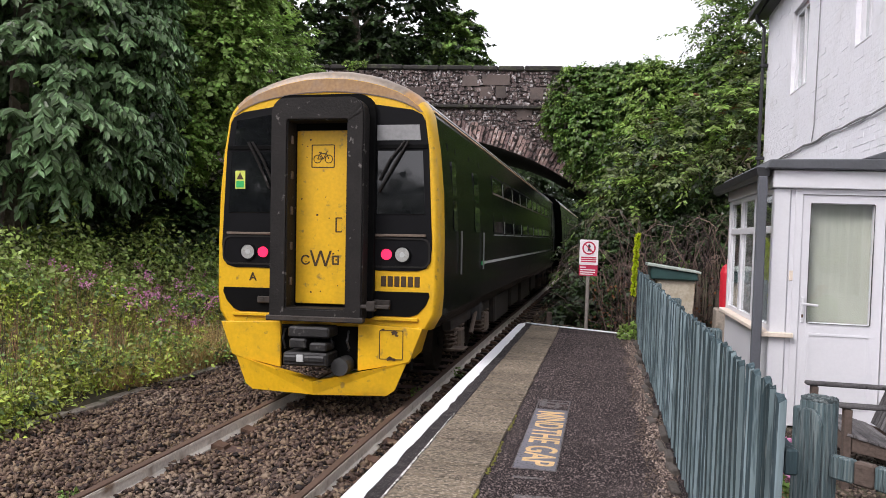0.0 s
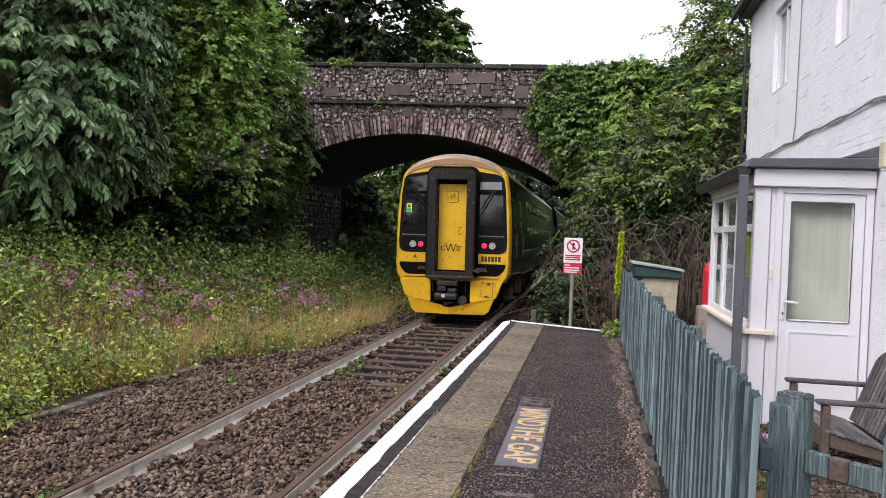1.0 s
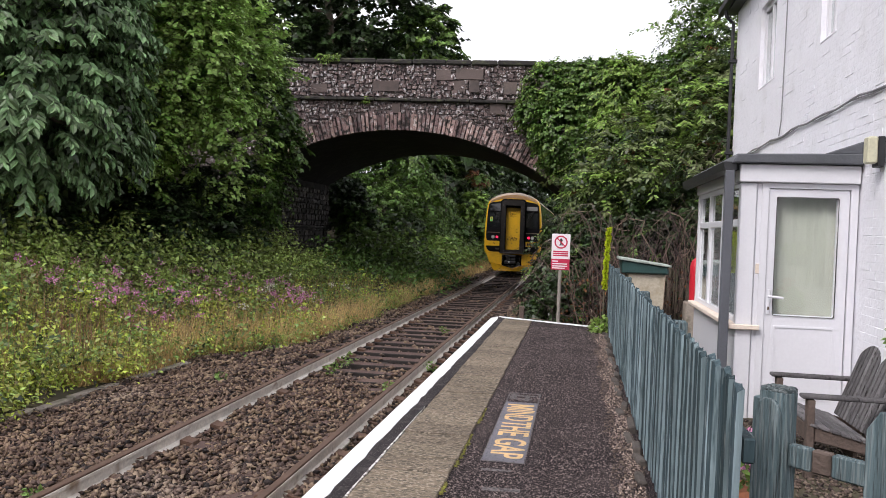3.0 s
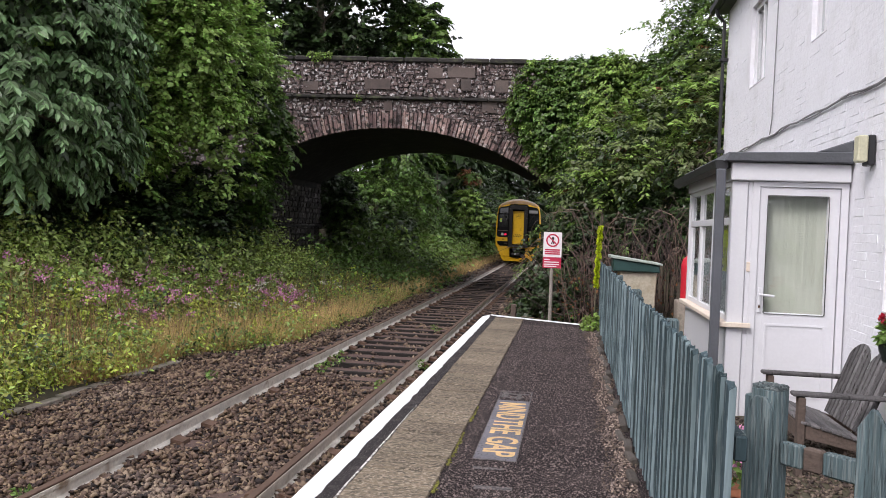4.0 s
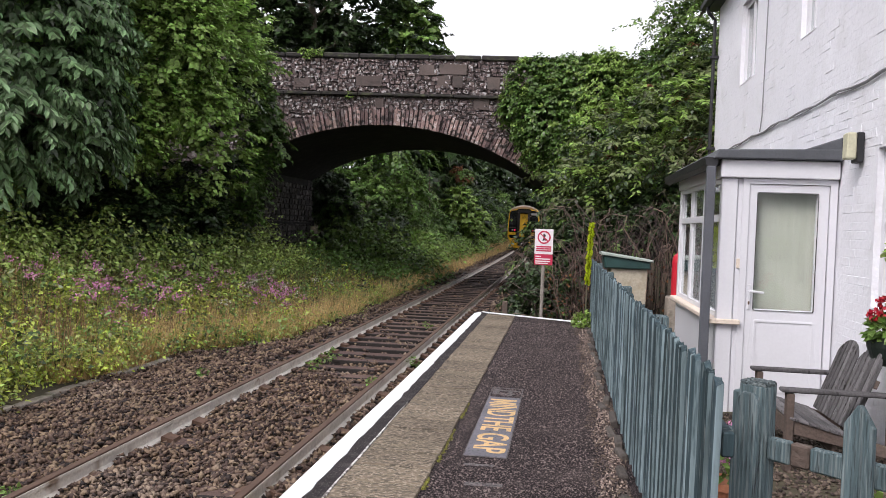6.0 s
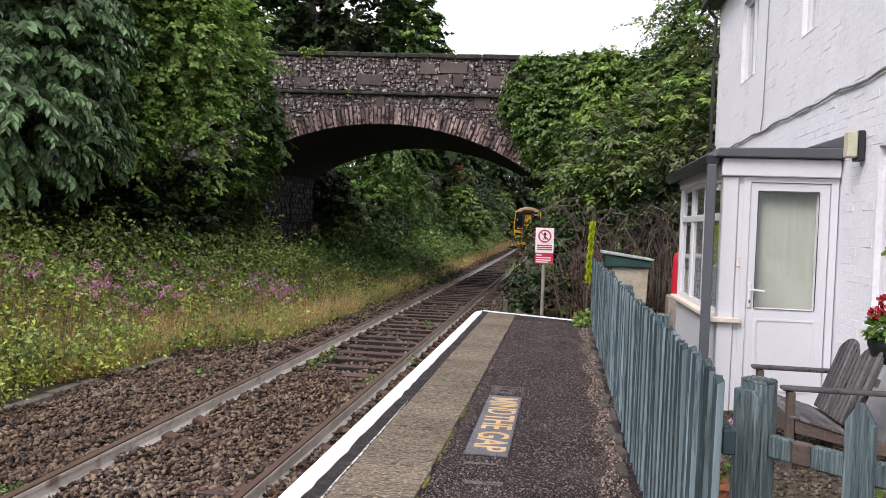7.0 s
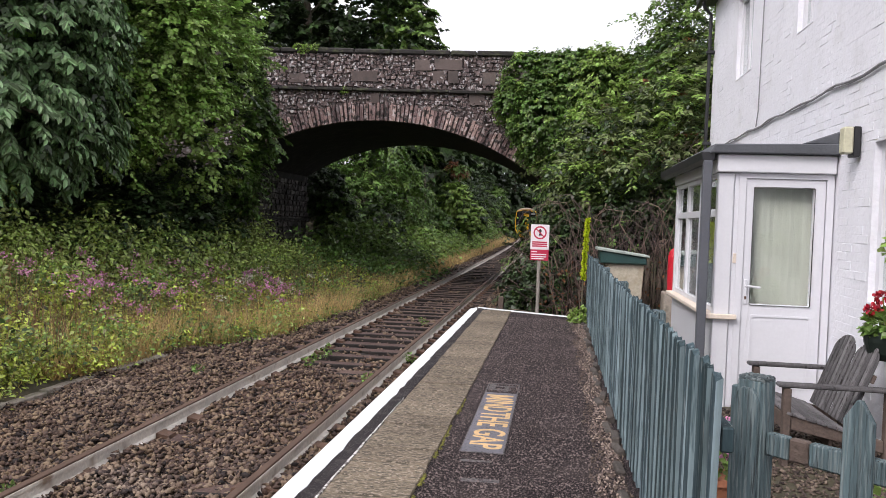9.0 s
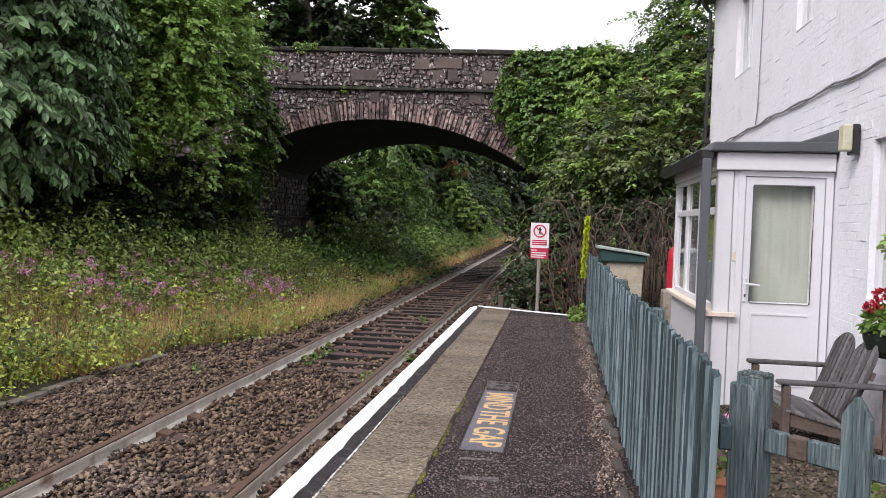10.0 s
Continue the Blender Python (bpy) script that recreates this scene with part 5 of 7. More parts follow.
        part("slot_bracket", fix(box(0.56, 0.80, -0.05, -0.01, 1.12, 1.20, 0.01)), DIRTY_METAL, coach)
        part("slot_lip", fix(box(0.46, 1.12, -0.03, 0.0, 0.965, 1.005, 0.006)), YELLOW, coach)
        # lower skirt panels and the angled plough
        sk = [(0.46, 0.93), (1.20, 0.90), (1.06, 0.53), (0.97, 0.50), (0.46, 0.40)]
        part("skirt_panel", fix(prism(sk, -0.14, -0.10, "y", 0.006)), YELLOW, coach, "yellow lower skirt panel")
        side = bmesh.new()
        prism([(-0.10, 0.50), (0.5, 0.56), (0.5, 0.90), (-0.10, 0.90)], s * 1.13 - 0.02, s * 1.13 + 0.02, "x", 0.004, side)
        for v in side.verts:
            v.co.x -= s * 0.28 * (0.90 - v.co.z)
        part("skirt_side", side, YELLOW, coach)
        pl = bmesh.new()
        quad = [(0.0, -0.34, 0.29), (s * 1.02, -0.12, 0.515), (s * 0.89, -0.127, 0.20), (s * 0.80, -0.135, 0.135), (0.0, -0.30, 0.14)]
        back = [(x, y + 0.03, z) for x, y, z in quad]
        a, b = [pl.verts.new(q) for q in quad], [pl.verts.new(q) for q in back]
        pl.faces.new(a)
        pl.faces.new(b[::-1])
        for k in range(5):
            pl.faces.new((a[k], b[k], b[(k + 1) % 5], a[(k + 1) % 5]))
        bmesh.ops.recalc_face_normals(pl, faces=pl.faces[:])
        part("plough", pl, YELLOW, coach, "angled yellow plough")
        tp = bmesh.new()
        tp.faces.new([tp.verts.new(q) for q in ((0.0, -0.34, 0.284), (s * 1.015, -0.12, 0.507), (s * 1.015, -0.11, 0.507), (0.0, -0.11, 0.284))])
        bmesh.ops.recalc_face_normals(tp, faces=tp.faces[:])
        part("plough_top", tp, YELLOW, coach)
    part("beam", box(-1.05, 1.05, -0.02, 0.1, 0.40, 0.88, 0.02), BLACK_DEEP, coach)
    # scraped hatch on one skirt
    hatch = prism(rounded(0.71, 0.985, 0.545, 0.875, 0.015, 2), -0.146, -0.139, "y", 0, hole=rounded(0.718, 0.977, 0.553, 0.867, 0.012, 2))
    part("hatch_outline", hatch, MARK_DARK, coach)
    for cx_, cz_, r in ((0.88, 0.845, 0.05), (0.83, 0.555, 0.045), (0.75, 0.875, 0.025), (0.91, 0.815, 0.025), (0.88, 0.545, 0.03)):
        blot = prism([(cx_ + r * (0.8 + 0.4 * math.sin(k * 2.3)) * math.cos(k * 0.7), cz_ + 0.6 * r * (0.8 + 0.3 * math.cos(k * 3.1)) * math.sin(k * 0.7)) for k in range(9)], -0.147, -0.1395, "y")
        part("paint_chip", blot, MARK_DARK, coach, "chipped paint showing dark primer")
    # gangway
    g = prism(rounded(-0.545, 0.545, 0.985, 3.455, 0.14, 5, (0.17, 0.17, 0.03, 0.03)), -0.28, 0.0, "y", 0.012, hole=rounded(-0.345, 0.345, 1.10, 3.20, 0.02, 5))
    gw = part("gangway_frame", g, GANGWAY, coach, "worn black gangway frame")
    g2 = prism(rounded(-0.53, 0.53, 1.0, 3.44, 0.14, 5, (0.15, 0.15, 0.03, 0.03)), -0.305, -0.28, "y", 0.01, hole=rounded(-0.36, 0.36, 1.085, 3.215, 0.02, 5))
    part("gangway_rim", g2, GANGWAY, gw)
    part("gangway_seal", prism(rounded(-0.61, 0.61, 0.99, 3.52, 0.16, 5, (0.2, 0.2, 0.03, 0.03)), -0.09, 0.0, "y", 0.01, hole=rounded(-0.50, 0.50, 1.02, 3.40, 0.02, 5)), BLACK_DEEP, gw)
    for z in (1.35, 1.75, 2.15, 2.55, 2.95):
        part("latch", box(-0.344, -0.325, -0.20, -0.15, z, z + 0.09, 0.006), DUSTY_METAL, gw)
    part("gangway_back", box(-0.345, 0.345, -0.022, -0.004, 1.09, 3.21), BLACK_DEEP, gw)
    part("gangway_sill", box(-0.57, 0.57, -0.33, -0.24, 0.955, 1.015, 0.01), DIRTY_METAL, gw)
    part("sill_latch", box(0.50, 0.86, -0.30, -0.24, 1.12, 1.16, 0.008), DIRTY_METAL, gw)
    part("sill_latch", box(0.60, 0.70, -0.31, -0.23, 1.09, 1.20, 0.01), DIRTY_METAL, gw)
    door = part("gangway_door", prism(rounded(-0.328, 0.328, 1.135, 3.115, 0.015, 2), -0.050, -0.023, "y", 0.006), YELLOW, coach, "yellow gangway door with a bicycle symbol")
    part("door_slot", prism(rounded(0.148, 0.226, 1.955, 2.125, 0.008, 2), -0.0565, -0.049, "y", 0, hole=rounded(0.163, 0.226, 1.967, 2.113, 0.008, 2)), MARK_DARK, door)
    sq = prism(rounded(-0.15, 0.128, 2.69, 2.955, 0.012, 2), -0.0565, -0.049, "y", 0, hole=rounded(-0.14, 0.118, 2.70, 2.945, 0.008, 2))
    part("bicycle_square", sq, MARK_DARK, door)
    bike = bmesh.new()
    Y = -0.053
    for cx_ in (-0.078, 0.057):
        tube([(cx_ + 0.045 * math.cos(a), Y, 2.79 + 0.045 * math.sin(a)) for a in np.linspace(0, 2 * math.pi, 17)], 0.005, 5, bike)
    for a, b in (((-0.078, 2.79), (-0.046, 2.852)), ((-0.046, 2.852), (0.026, 2.852)), ((0.026, 2.852), (-0.01, 2.79)), ((-0.01, 2.79), (-0.046, 2.852)), ((-0.01, 2.79), (-0.078, 2.79)),
                 ((0.057, 2.79), (0.021, 2.868)), ((0.021, 2.868), (0.047, 2.873)), ((-0.062, 2.866), (-0.030, 2.866))):
        tube([(a[0], Y, a[1]), (b[0], Y, b[1])], 0.005, 5, bike)
    part("bicycle_symbol", bike, MARK_DARK, door)
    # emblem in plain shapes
    arc = lambda r: [(-0.205 + r * math.cos(a), 1.635 + r * math.sin(a)) for a in np.linspace(0.6, 5.9, 20)]
    em = bmesh.new()
    prism(arc(0.058) + arc(0.040)[::-1], -0.0565, -0.049, "y", 0, em)
    part("emblem_ring", em, MARK_DARK, door)
    zg = bmesh.new()
    for a, b in (((-0.145, 1.745), (-0.085, 1.565)), ((-0.085, 1.565), (-0.025, 1.745)), ((-0.025, 1.745), (0.035, 1.565)), ((0.035, 1.565), (0.095, 1.745))):
        prism([(a[0] - 0.012, a[1]), (a[0] + 0.012, a[1]), (b[0] + 0.012, b[1]), (b[0] - 0.012, b[1])], -0.057, -0.0485, "y", 0, zg)
    part("emblem_zigzag", zg, MARK_DARK, door)
    part("emblem_block", prism([(0.115, 1.585), (0.195, 1.585), (0.195, 1.69), (0.115, 1.69)], -0.0565, -0.049, "y", 0, hole=[(0.133, 1.603), (0.177, 1.603), (0.177, 1.672), (0.133, 1.672)]), MARK_DARK, door)
    rng = random.Random(55)
    for k in range(16):
        x, z, r = rng.uniform(-0.31, 0.22), rng.uniform(1.16, 3.05), rng.uniform(0.006, 0.014)
        part("rust_spot", prism([(x + r * rng.uniform(0.6, 1.2) * math.cos(q), z + r * rng.uniform(0.6, 1.2) * math.sin(q)) for q in np.linspace(0, 2 * math.pi, 7, endpoint=False)], -0.0545, -0.049, "y"), MARK_DARK, door)
    letters("letter", "A", 0.135, MARK_DARK, Matrix.Translation((-0.875, -0.004, 1.42)) @ Matrix.Rotation(radians(90), 4, 'X'), coach, 0.003)
    for k in range(6):
        x = 0.68 + 0.078 * k
        part("number_bar", box(x, x + 0.060, -0.006, 0.01, 1.35, 1.47, 0.004), MARK_DARK, coach)
    st = part("sticker", box(-1.10, -0.975, -0.030, -0.020, 2.447, 2.66, 0.003), STICKER, coach, "yellow and white warning sticker")
    part("sticker_mark", prism([(-1.08, 2.56), (-0.995, 2.56), (-1.0375, 2.64)], -0.034, -0.029, "y"), MARK_DARK, st)
    part("sticker_mark", box(-1.085, -0.99, -0.033, -0.029, 2.465, 2.54), STRIP_GREEN, st)
    for pts in ([(0.99, -0.05, 2.99), (0.84, -0.06, 2.74), (0.65, -0.05, 2.42)], [(0.95, -0.05, 2.99), (0.78, -0.06, 2.78), (0.66, -0.05, 2.55)],
                [(-0.93, -0.05, 2.99), (-0.80, -0.06, 2.76), (-0.66, -0.05, 2.45)], [(-0.88, -0.05, 2.99), (-0.74, -0.06, 2.78), (-0.62, -0.05, 2.52)]):
        part("wiper", tube(pts, 0.015, 5), GANGWAY, coach)
    # coupler
    cp = part("coupler", box(-0.32, 0.20, -0.42, -0.05, 0.47, 0.62, 0.02), COUPLER_BLACK, coach, "black automatic coupler")
    part("coupler_head", tube([(-0.30, -0.36, 0.55), (0.16, -0.36, 0.55)], 0.075, 12), COUPLER_BLACK, cp)
    part("electric_head", box(-0.28, 0.20, -0.38, -0.05, 0.78, 0.90, 0.02), COUPLER_BLACK, cp)
    part("coupler_block", box(-0.26, -0.06, -0.40, -0.10, 0.66, 0.77, 0.02), COUPLER_BLACK, cp)
    part("coupler_block", box(-0.02, 0.18, -0.40, -0.10, 0.63, 0.73, 0.02), COUPLER_BLACK, cp)
    part("coupler_tag", box(-0.15, -0.07, -0.445, -0.42, 0.52, 0.60, 0.004), STRIP_WHITE, cp)
    part("buffer_stop", tube([(0.30, -0.30, 0.46), (0.30, -0.05, 0.46)], 0.10, 14), RUBBER, cp)
    for k in range(5):
        x = -0.42 + 0.19 * k
        part("hose", tube([(x, -0.10, 0.84), (x + 0.02, -0.22, 0.74), (x + 0.03, -0.18, 0.66), (x, -0.10, 0.62)], 0.014, 6), RUBBER, cp)


REAR_COACH = build_coach("rear coach of dark green diesel train with bright yellow end", True)
build_cab_end(REAR_COACH)
LEAD_COACH = build_coach("leading coach of the dark green diesel train", False)


def track_pose(y):
    """A coach whose near end stands at y, its bogies on the track, which is canted beside the platform."""
    turn = math.atan2(-(track_x(y + 19.1) - track_x(y + 3.9)), 15.2)
    lift = math.degrees(math.atan2(float(climb(y + 19.1) - climb(y + 3.9)), 15.2))
    near = 1 - float(smooth(10, 26, y))
    return pose(track_x(y + 3.9) + 3.9 * math.sin(turn) - 0.18 * near, y, RAIL_Z + float(climb(y)), lift, -1.2 * near, math.degrees(turn))


def motions():
    """The train draws away under the bridge."""
    rear, lead = [], []
    for k in range(21):
        t = 0.5 * k
        y = 8.62 + 9.3 * t + 0.09 * t * t
        rear.append((t, track_pose(y)))
        lead.append((t, track_pose(y + 23.45)))
    walk(REAR_COACH, rear)
    walk(LEAD_COACH, lead)


# ---- bricks of the cottage wall ----
def build_bricks():
    rng = random.Random(61)

    def brick(verts, faces, y, z, w, h, d):
        k = len(verts)
        a, b = HX + 0.010, HX + 0.0081 - d
        i = 0.002
        verts += [(a, y, z), (a, y + w, z), (a, y + w, z + h), (a, y, z + h), (b, y + i, z + i), (b, y + w - i, z + i), (b, y + w - i, z + h - i), (b, y + i, z + h - i)]
        faces += [(k + 4, k + 7, k + 6, k + 5), (k, k + 4, k + 5, k + 1), (k + 1, k + 5, k + 6, k + 2), (k + 2, k + 6, k + 7, k + 3), (k + 3, k + 7, k + 4, k)]

    def blocked(y, w, z, h):
        return any(y + w > a - 0.005 and y < b + 0.005 and z + h > c - 0.06 and z < d + 0.005 for a, b, c, d, _ in HOUSE_WINDOWS) or (7.5 < y + w and y < 10.1 and z < 2.3)

    verts, faces, near = [], [], []
    z, row = -0.15, 0
    while z < 5.2:
        y = 4.6 - (row % 2) * 0.11
        while y < 13.64:
            w = min(0.219, 13.685 - y)
            if not blocked(y, w, z, 0.069):
                if 5.9 < y < 8.6 and 0.3 < z < 2.75 and len(near) < 290:
                    near.append((y, z))
                else:
                    brick(verts, faces, y, z, w, 0.069 + rng.uniform(-0.0015, 0.0015), 0.004 if rng.random() < 0.10 else rng.uniform(-0.0005, 0.0006))
            y += 0.225
        z += 0.075
        row += 1
    rest = soup("brickwork", verts, faces, WALL_WHITE, house, "white painted brickwork")
    rest["kind"] = "stuff"
    shared = []
    for k in range(4):
        v, f = [], []
        brick(v, f, 0, 0, 0.219, 0.069, (0.0, 0.0004, 0.0008, 0.0035)[k])
        me = bpy.data.meshes.new("brick")
        me.from_pydata([(a - HX, b, c) for a, b, c in v], [], f)
        me.materials.append(WALL_WHITE)
        shared.append(me)
    for y, z in near:
        b = new("brick", rng.choice(shared))
        b.parent = house
        b.location = (HX, y, z)
        b.rotation_euler = (rng.uniform(-0.008, 0.008), 0, 0)


build_bricks()


# ---- garden seat, lamp, pots and small things ----
def build_bench():
    bench = thing("garden_bench", "weathered grey wooden double garden seat with rounded slatted backs", "bench")
    rng = random.Random(71)
    for y in (5.74, 6.60):
        part("arm", box(1.54, 2.36, y - 0.045, y + 0.045, 0.43, 0.458, 0.008), BENCH_WOOD, bench)
        part("front_leg", box(1.58, 1.63, y - 0.035, y + 0.035, -0.16, 0.424, 0.006), BENCH_BROWN, bench)
        part("back_leg", box(2.24, 2.29, y - 0.03, y + 0.03, -0.16, 0.424, 0.006), BENCH_BROWN, bench)
        rail = prism([(1.635, 0.14), (2.235, 0.02), (2.235, 0.10), (1.635, 0.235)], y - 0.025, y + 0.025, "y", 0.004)
        part("side_rail", rail, BENCH_BROWN, bench)
    part("front_rail", box(1.60, 1.625, 5.78, 6.56, 0.12, 0.235, 0.005), BENCH_BROWN, bench)
    part("rear_rail", box(1.90, 1.93, 5.77, 6.57, 0.02, 0.09, 0.005), BENCH_BROWN, bench)
    for k in range(6):
        x = 1.60 + 0.068 * k
        z = 0.248 - 0.018 * k
        b = box(-0.030, 0.030, 5.70, 6.64, -0.010, 0.010, 0.004, turn=Matrix.Translation((x + 0.03, 0, z)) @ Matrix.Rotation(radians(14), 4, 'Y'))
        part("seat_slat", b, BENCH_WOOD, bench)
    base, tip = Vector((2.02, 0, 0.17)), Vector((2.24, 0, 0.77))
    along = (tip - base).normalized()
    lean = Matrix.Translation(base) @ Matrix.Rotation(math.atan2(along.x, along.z), 4, 'Y')
    for c in (5.955, 6.385):
        for k in range(6):
            o = (k - 2.5) * 0.070
            y = c + o

            def head(q):
                return 0.43 + 0.17 * math.sqrt(max(0.0, 1 - (q / 0.215) ** 2))
            out = [(y - 0.025, 0), (y + 0.025, 0)] + [(y + q, head(o + q)) for q in (0.025, 0.013, 0.0, -0.013, -0.025)]
            s = prism(out, -0.006, 0.006, "x", 0.002)
            bmesh.ops.transform(s, matrix=lean, verts=s.verts[:])
            part("back_slat", s, BENCH_WOOD, bench)
        for h in (0.10, 0.34):
            r = box(0.010, 0.035, c - 0.20, c + 0.20, h, h + 0.06, 0.004, turn=lean)
            part("back_rail", r, BENCH_BROWN, bench)


build_bench()


def leaf_ball(name, rng, centre, radii, n, size, mat, parent, label=""):
    d = unit(rng.normal(size=(n, 3)))
    p = np.array(centre) + d * np.array(radii) * (0.55 + 0.45 * rng.random((n, 1)))
    s = 0.6 + 0.8 * rng.random(n)
    v = leaf_quads(rng, p, d + rng.normal(size=(n, 3)) * 0.6, d + [0, 0, 0.8] + rng.normal(size=(n, 3)) * 0.4, size * s, size * 0.8 * s)
    return quads(name, v, mat, parent, label)


def turned(profile, sides=20):
    """A round pot from (radius, z) pairs."""
    bm = bmesh.new()
    rings = [[bm.verts.new((r * math.cos(a), r * math.sin(a), z)) for a in (2 * math.pi * k / sides for k in range(sides))] for r, z in profile]
    for a, b in zip(rings, rings[1:]):
        for k in range(sides):
            bm.faces.new((a[k], a[(k + 1) % sides], b[(k + 1) % sides], b[k]))
    bm.faces.new(rings[0][::-1])
    bm.faces.new(rings[-1])
    return bm


BASKET = material("dark_green_plastic", (0.012, 0.02, 0.015), 0.5, vary=0.2, scale=6, fine=40, bump=0.1)
TERRACOTTA = material("terracotta", (0.40, 0.16, 0.085), 0.85, vary=0.2, scale=6, fine=50, bump=0.3)
CREAM_LAMP = material("cream_lamp_cover", (0.55, 0.53, 0.38), 0.5, vary=0.15, scale=6, fine=40, bump=0.1)
RED_PAINT = material("red_cylinder_paint", (0.52, 0.02, 0.035), 0.4, vary=0.12, scale=5, fine=40, bump=0.05)
HIVIS = material("yellow_green_tinsel", (0.62, 0.72, 0.03), 0.5, vary=0.12, scale=6, fine=40, bump=0, island=0.25, translucent=0.3)
BIN_CREAM = material("stained_cream_bin", (0.45, 0.40, 0.31), 0.7, vary=0.2, scale=4, fine=30, bump=0.1, second=(0.30, 0.25, 0.17), second_scale=4)
BIN_LID = material("dark_green_lid", (0.02, 0.06, 0.055), 0.5, vary=0.2, scale=5, fine=40, bump=0.1)
BIN_EDGE = material("pale_green_edge", (0.33, 0.38, 0.34), 0.7, vary=0.2, scale=6, fine=40, bump=0.2)


def build_garden():
    rng = np.random.default_rng(81)
    pot = thing("flower_basket", "dark wall basket full of red geraniums", "flower pot")
    bk = turned([(0.07, 0.0), (0.12, 0.05), (0.145, 0.13), (0.15, 0.18), (0.14, 0.18)])
    bmesh.ops.transform(bk, matrix=Matrix.Translation((2.31, 5.95, 0.62)), verts=bk.verts[:])
    part("basket", bk, BASKET, pot)
    part("bracket", tube([(2.46, 5.95, 0.98), (2.44, 5.95, 0.74), (2.31, 5.95, 0.70)], 0.012, 6), BLACK_GUTTER, pot)
    leaf_ball("leaves", rng, (2.31, 5.95, 0.86), (0.15, 0.17, 0.11), 330, 0.060, LEAF_MID, pot)
    for x, y, z, r in ((2.28, 5.97, 1.06, 0.048), (2.22, 5.98, 0.965, 0.044)):
        leaf_ball("flower_head", rng, (x, y, z), (r, r, r * 0.75), 90, 0.032, PETAL_RED, pot, "deep red geranium head")
        part("stem", tube([(2.30, 5.95, 0.85), (x, y, z)], 0.005, 5), GRASS_GREEN, pot)
    hang = thing("hanging_plant", "trailing pale green plant in a dark hanging pot", "plant")
    part("pot", turned([(0.0, 0), (0.10, 0.02), (0.13, 0.14), (0.12, 0.14)]), BASKET, hang).location = (2.40, 5.80, 1.22)
    part("bracket", tube([(2.46, 5.80, 1.62), (2.40, 5.80, 1.66), (2.40, 5.80, 1.36)], 0.008, 6), BLACK_GUTTER, hang)
    leaf_ball("leaves", rng, (2.36, 5.86, 1.40), (0.13, 0.17, 0.08), 110, 0.06, LEAF_LIGHT, hang)
    tp = thing("plant_pot", "terracotta pot with a small plant on the gravel", "flower pot")
    body = turned([(0.10, 0.0), (0.145, 0.22), (0.165, 0.22), (0.165, 0.28), (0.14, 0.28)])
    part("pot", body, TERRACOTTA, tp).location = (1.62, 4.0, -0.14)
    leaf_ball("leaves", rng, (1.62, 4.0, 0.22), (0.12, 0.12, 0.1), 60, 0.05, LEAF_MID, tp)
    pk = thing("flower_pot", "small pot of pink flowers behind the fence", "flower pot")
    part("pot", turned([(0.08, 0.0), (0.11, 0.18), (0.125, 0.18), (0.12, 0.22)]), TERRACOTTA, pk).location = (0.98, 4.75, -0.14)
    leaf_ball("leaves", rng, (0.98, 4.75, 0.20), (0.13, 0.13, 0.16), 160, 0.05, LEAF_MID, pk)
    tagged(leaf_ball("petals", rng, (0.98, 4.75, 0.30), (0.13, 0.13, 0.14), 90, 0.035, PETAL_PINK, pk), kind="stuff")
    lamp = thing("wall_lamp", "cream and black bulkhead lamp on the cottage wall", "lamp")
    part("housing", box(HX - 0.060, HX - 0.004, 6.95, 7.09, 2.135, 2.385, 0.008), BLACK_GUTTER, lamp)
    part("cover", box(HX - 0.140, HX - 0.063, 6.94, 7.06, 2.16, 2.38, 0.012), CREAM_LAMP, lamp)
    # litter-strewn gravel of the yard
    n = 9000
    x, y = 0.62 + 1.8 * rng.random(n), 2.2 + 5.2 * rng.random(n)
    z = land(x, y) + 0.006
    stones("yard_gravel", rng, x, y, z, 0.017, YARD_STONE, "brown gravel and leaf litter in the cottage yard")


PALE_GRIT = material("pale_pinkish_grit", (0.27, 0.205, 0.175), 0.85, vary=0.2, scale=3, fine=50, bump=0.1, island=0.8)
CHIPPING = material("pink_chipping", (0.150, 0.116, 0.108), 0.8, vary=0.2, scale=3, fine=50, bump=0.1, island=0.7)
EDGE_STONE = material("edging_dark_stone", (0.075, 0.064, 0.055), 0.9, vary=0.3, scale=5, fine=40, bump=0.5, per_object=0.25)
YARD_STONE = material("yard_gravel_stone", (0.105, 0.076, 0.060), 0.9, vary=0.25, scale=2, fine=50, bump=0.2, island=0.8)
build_garden()


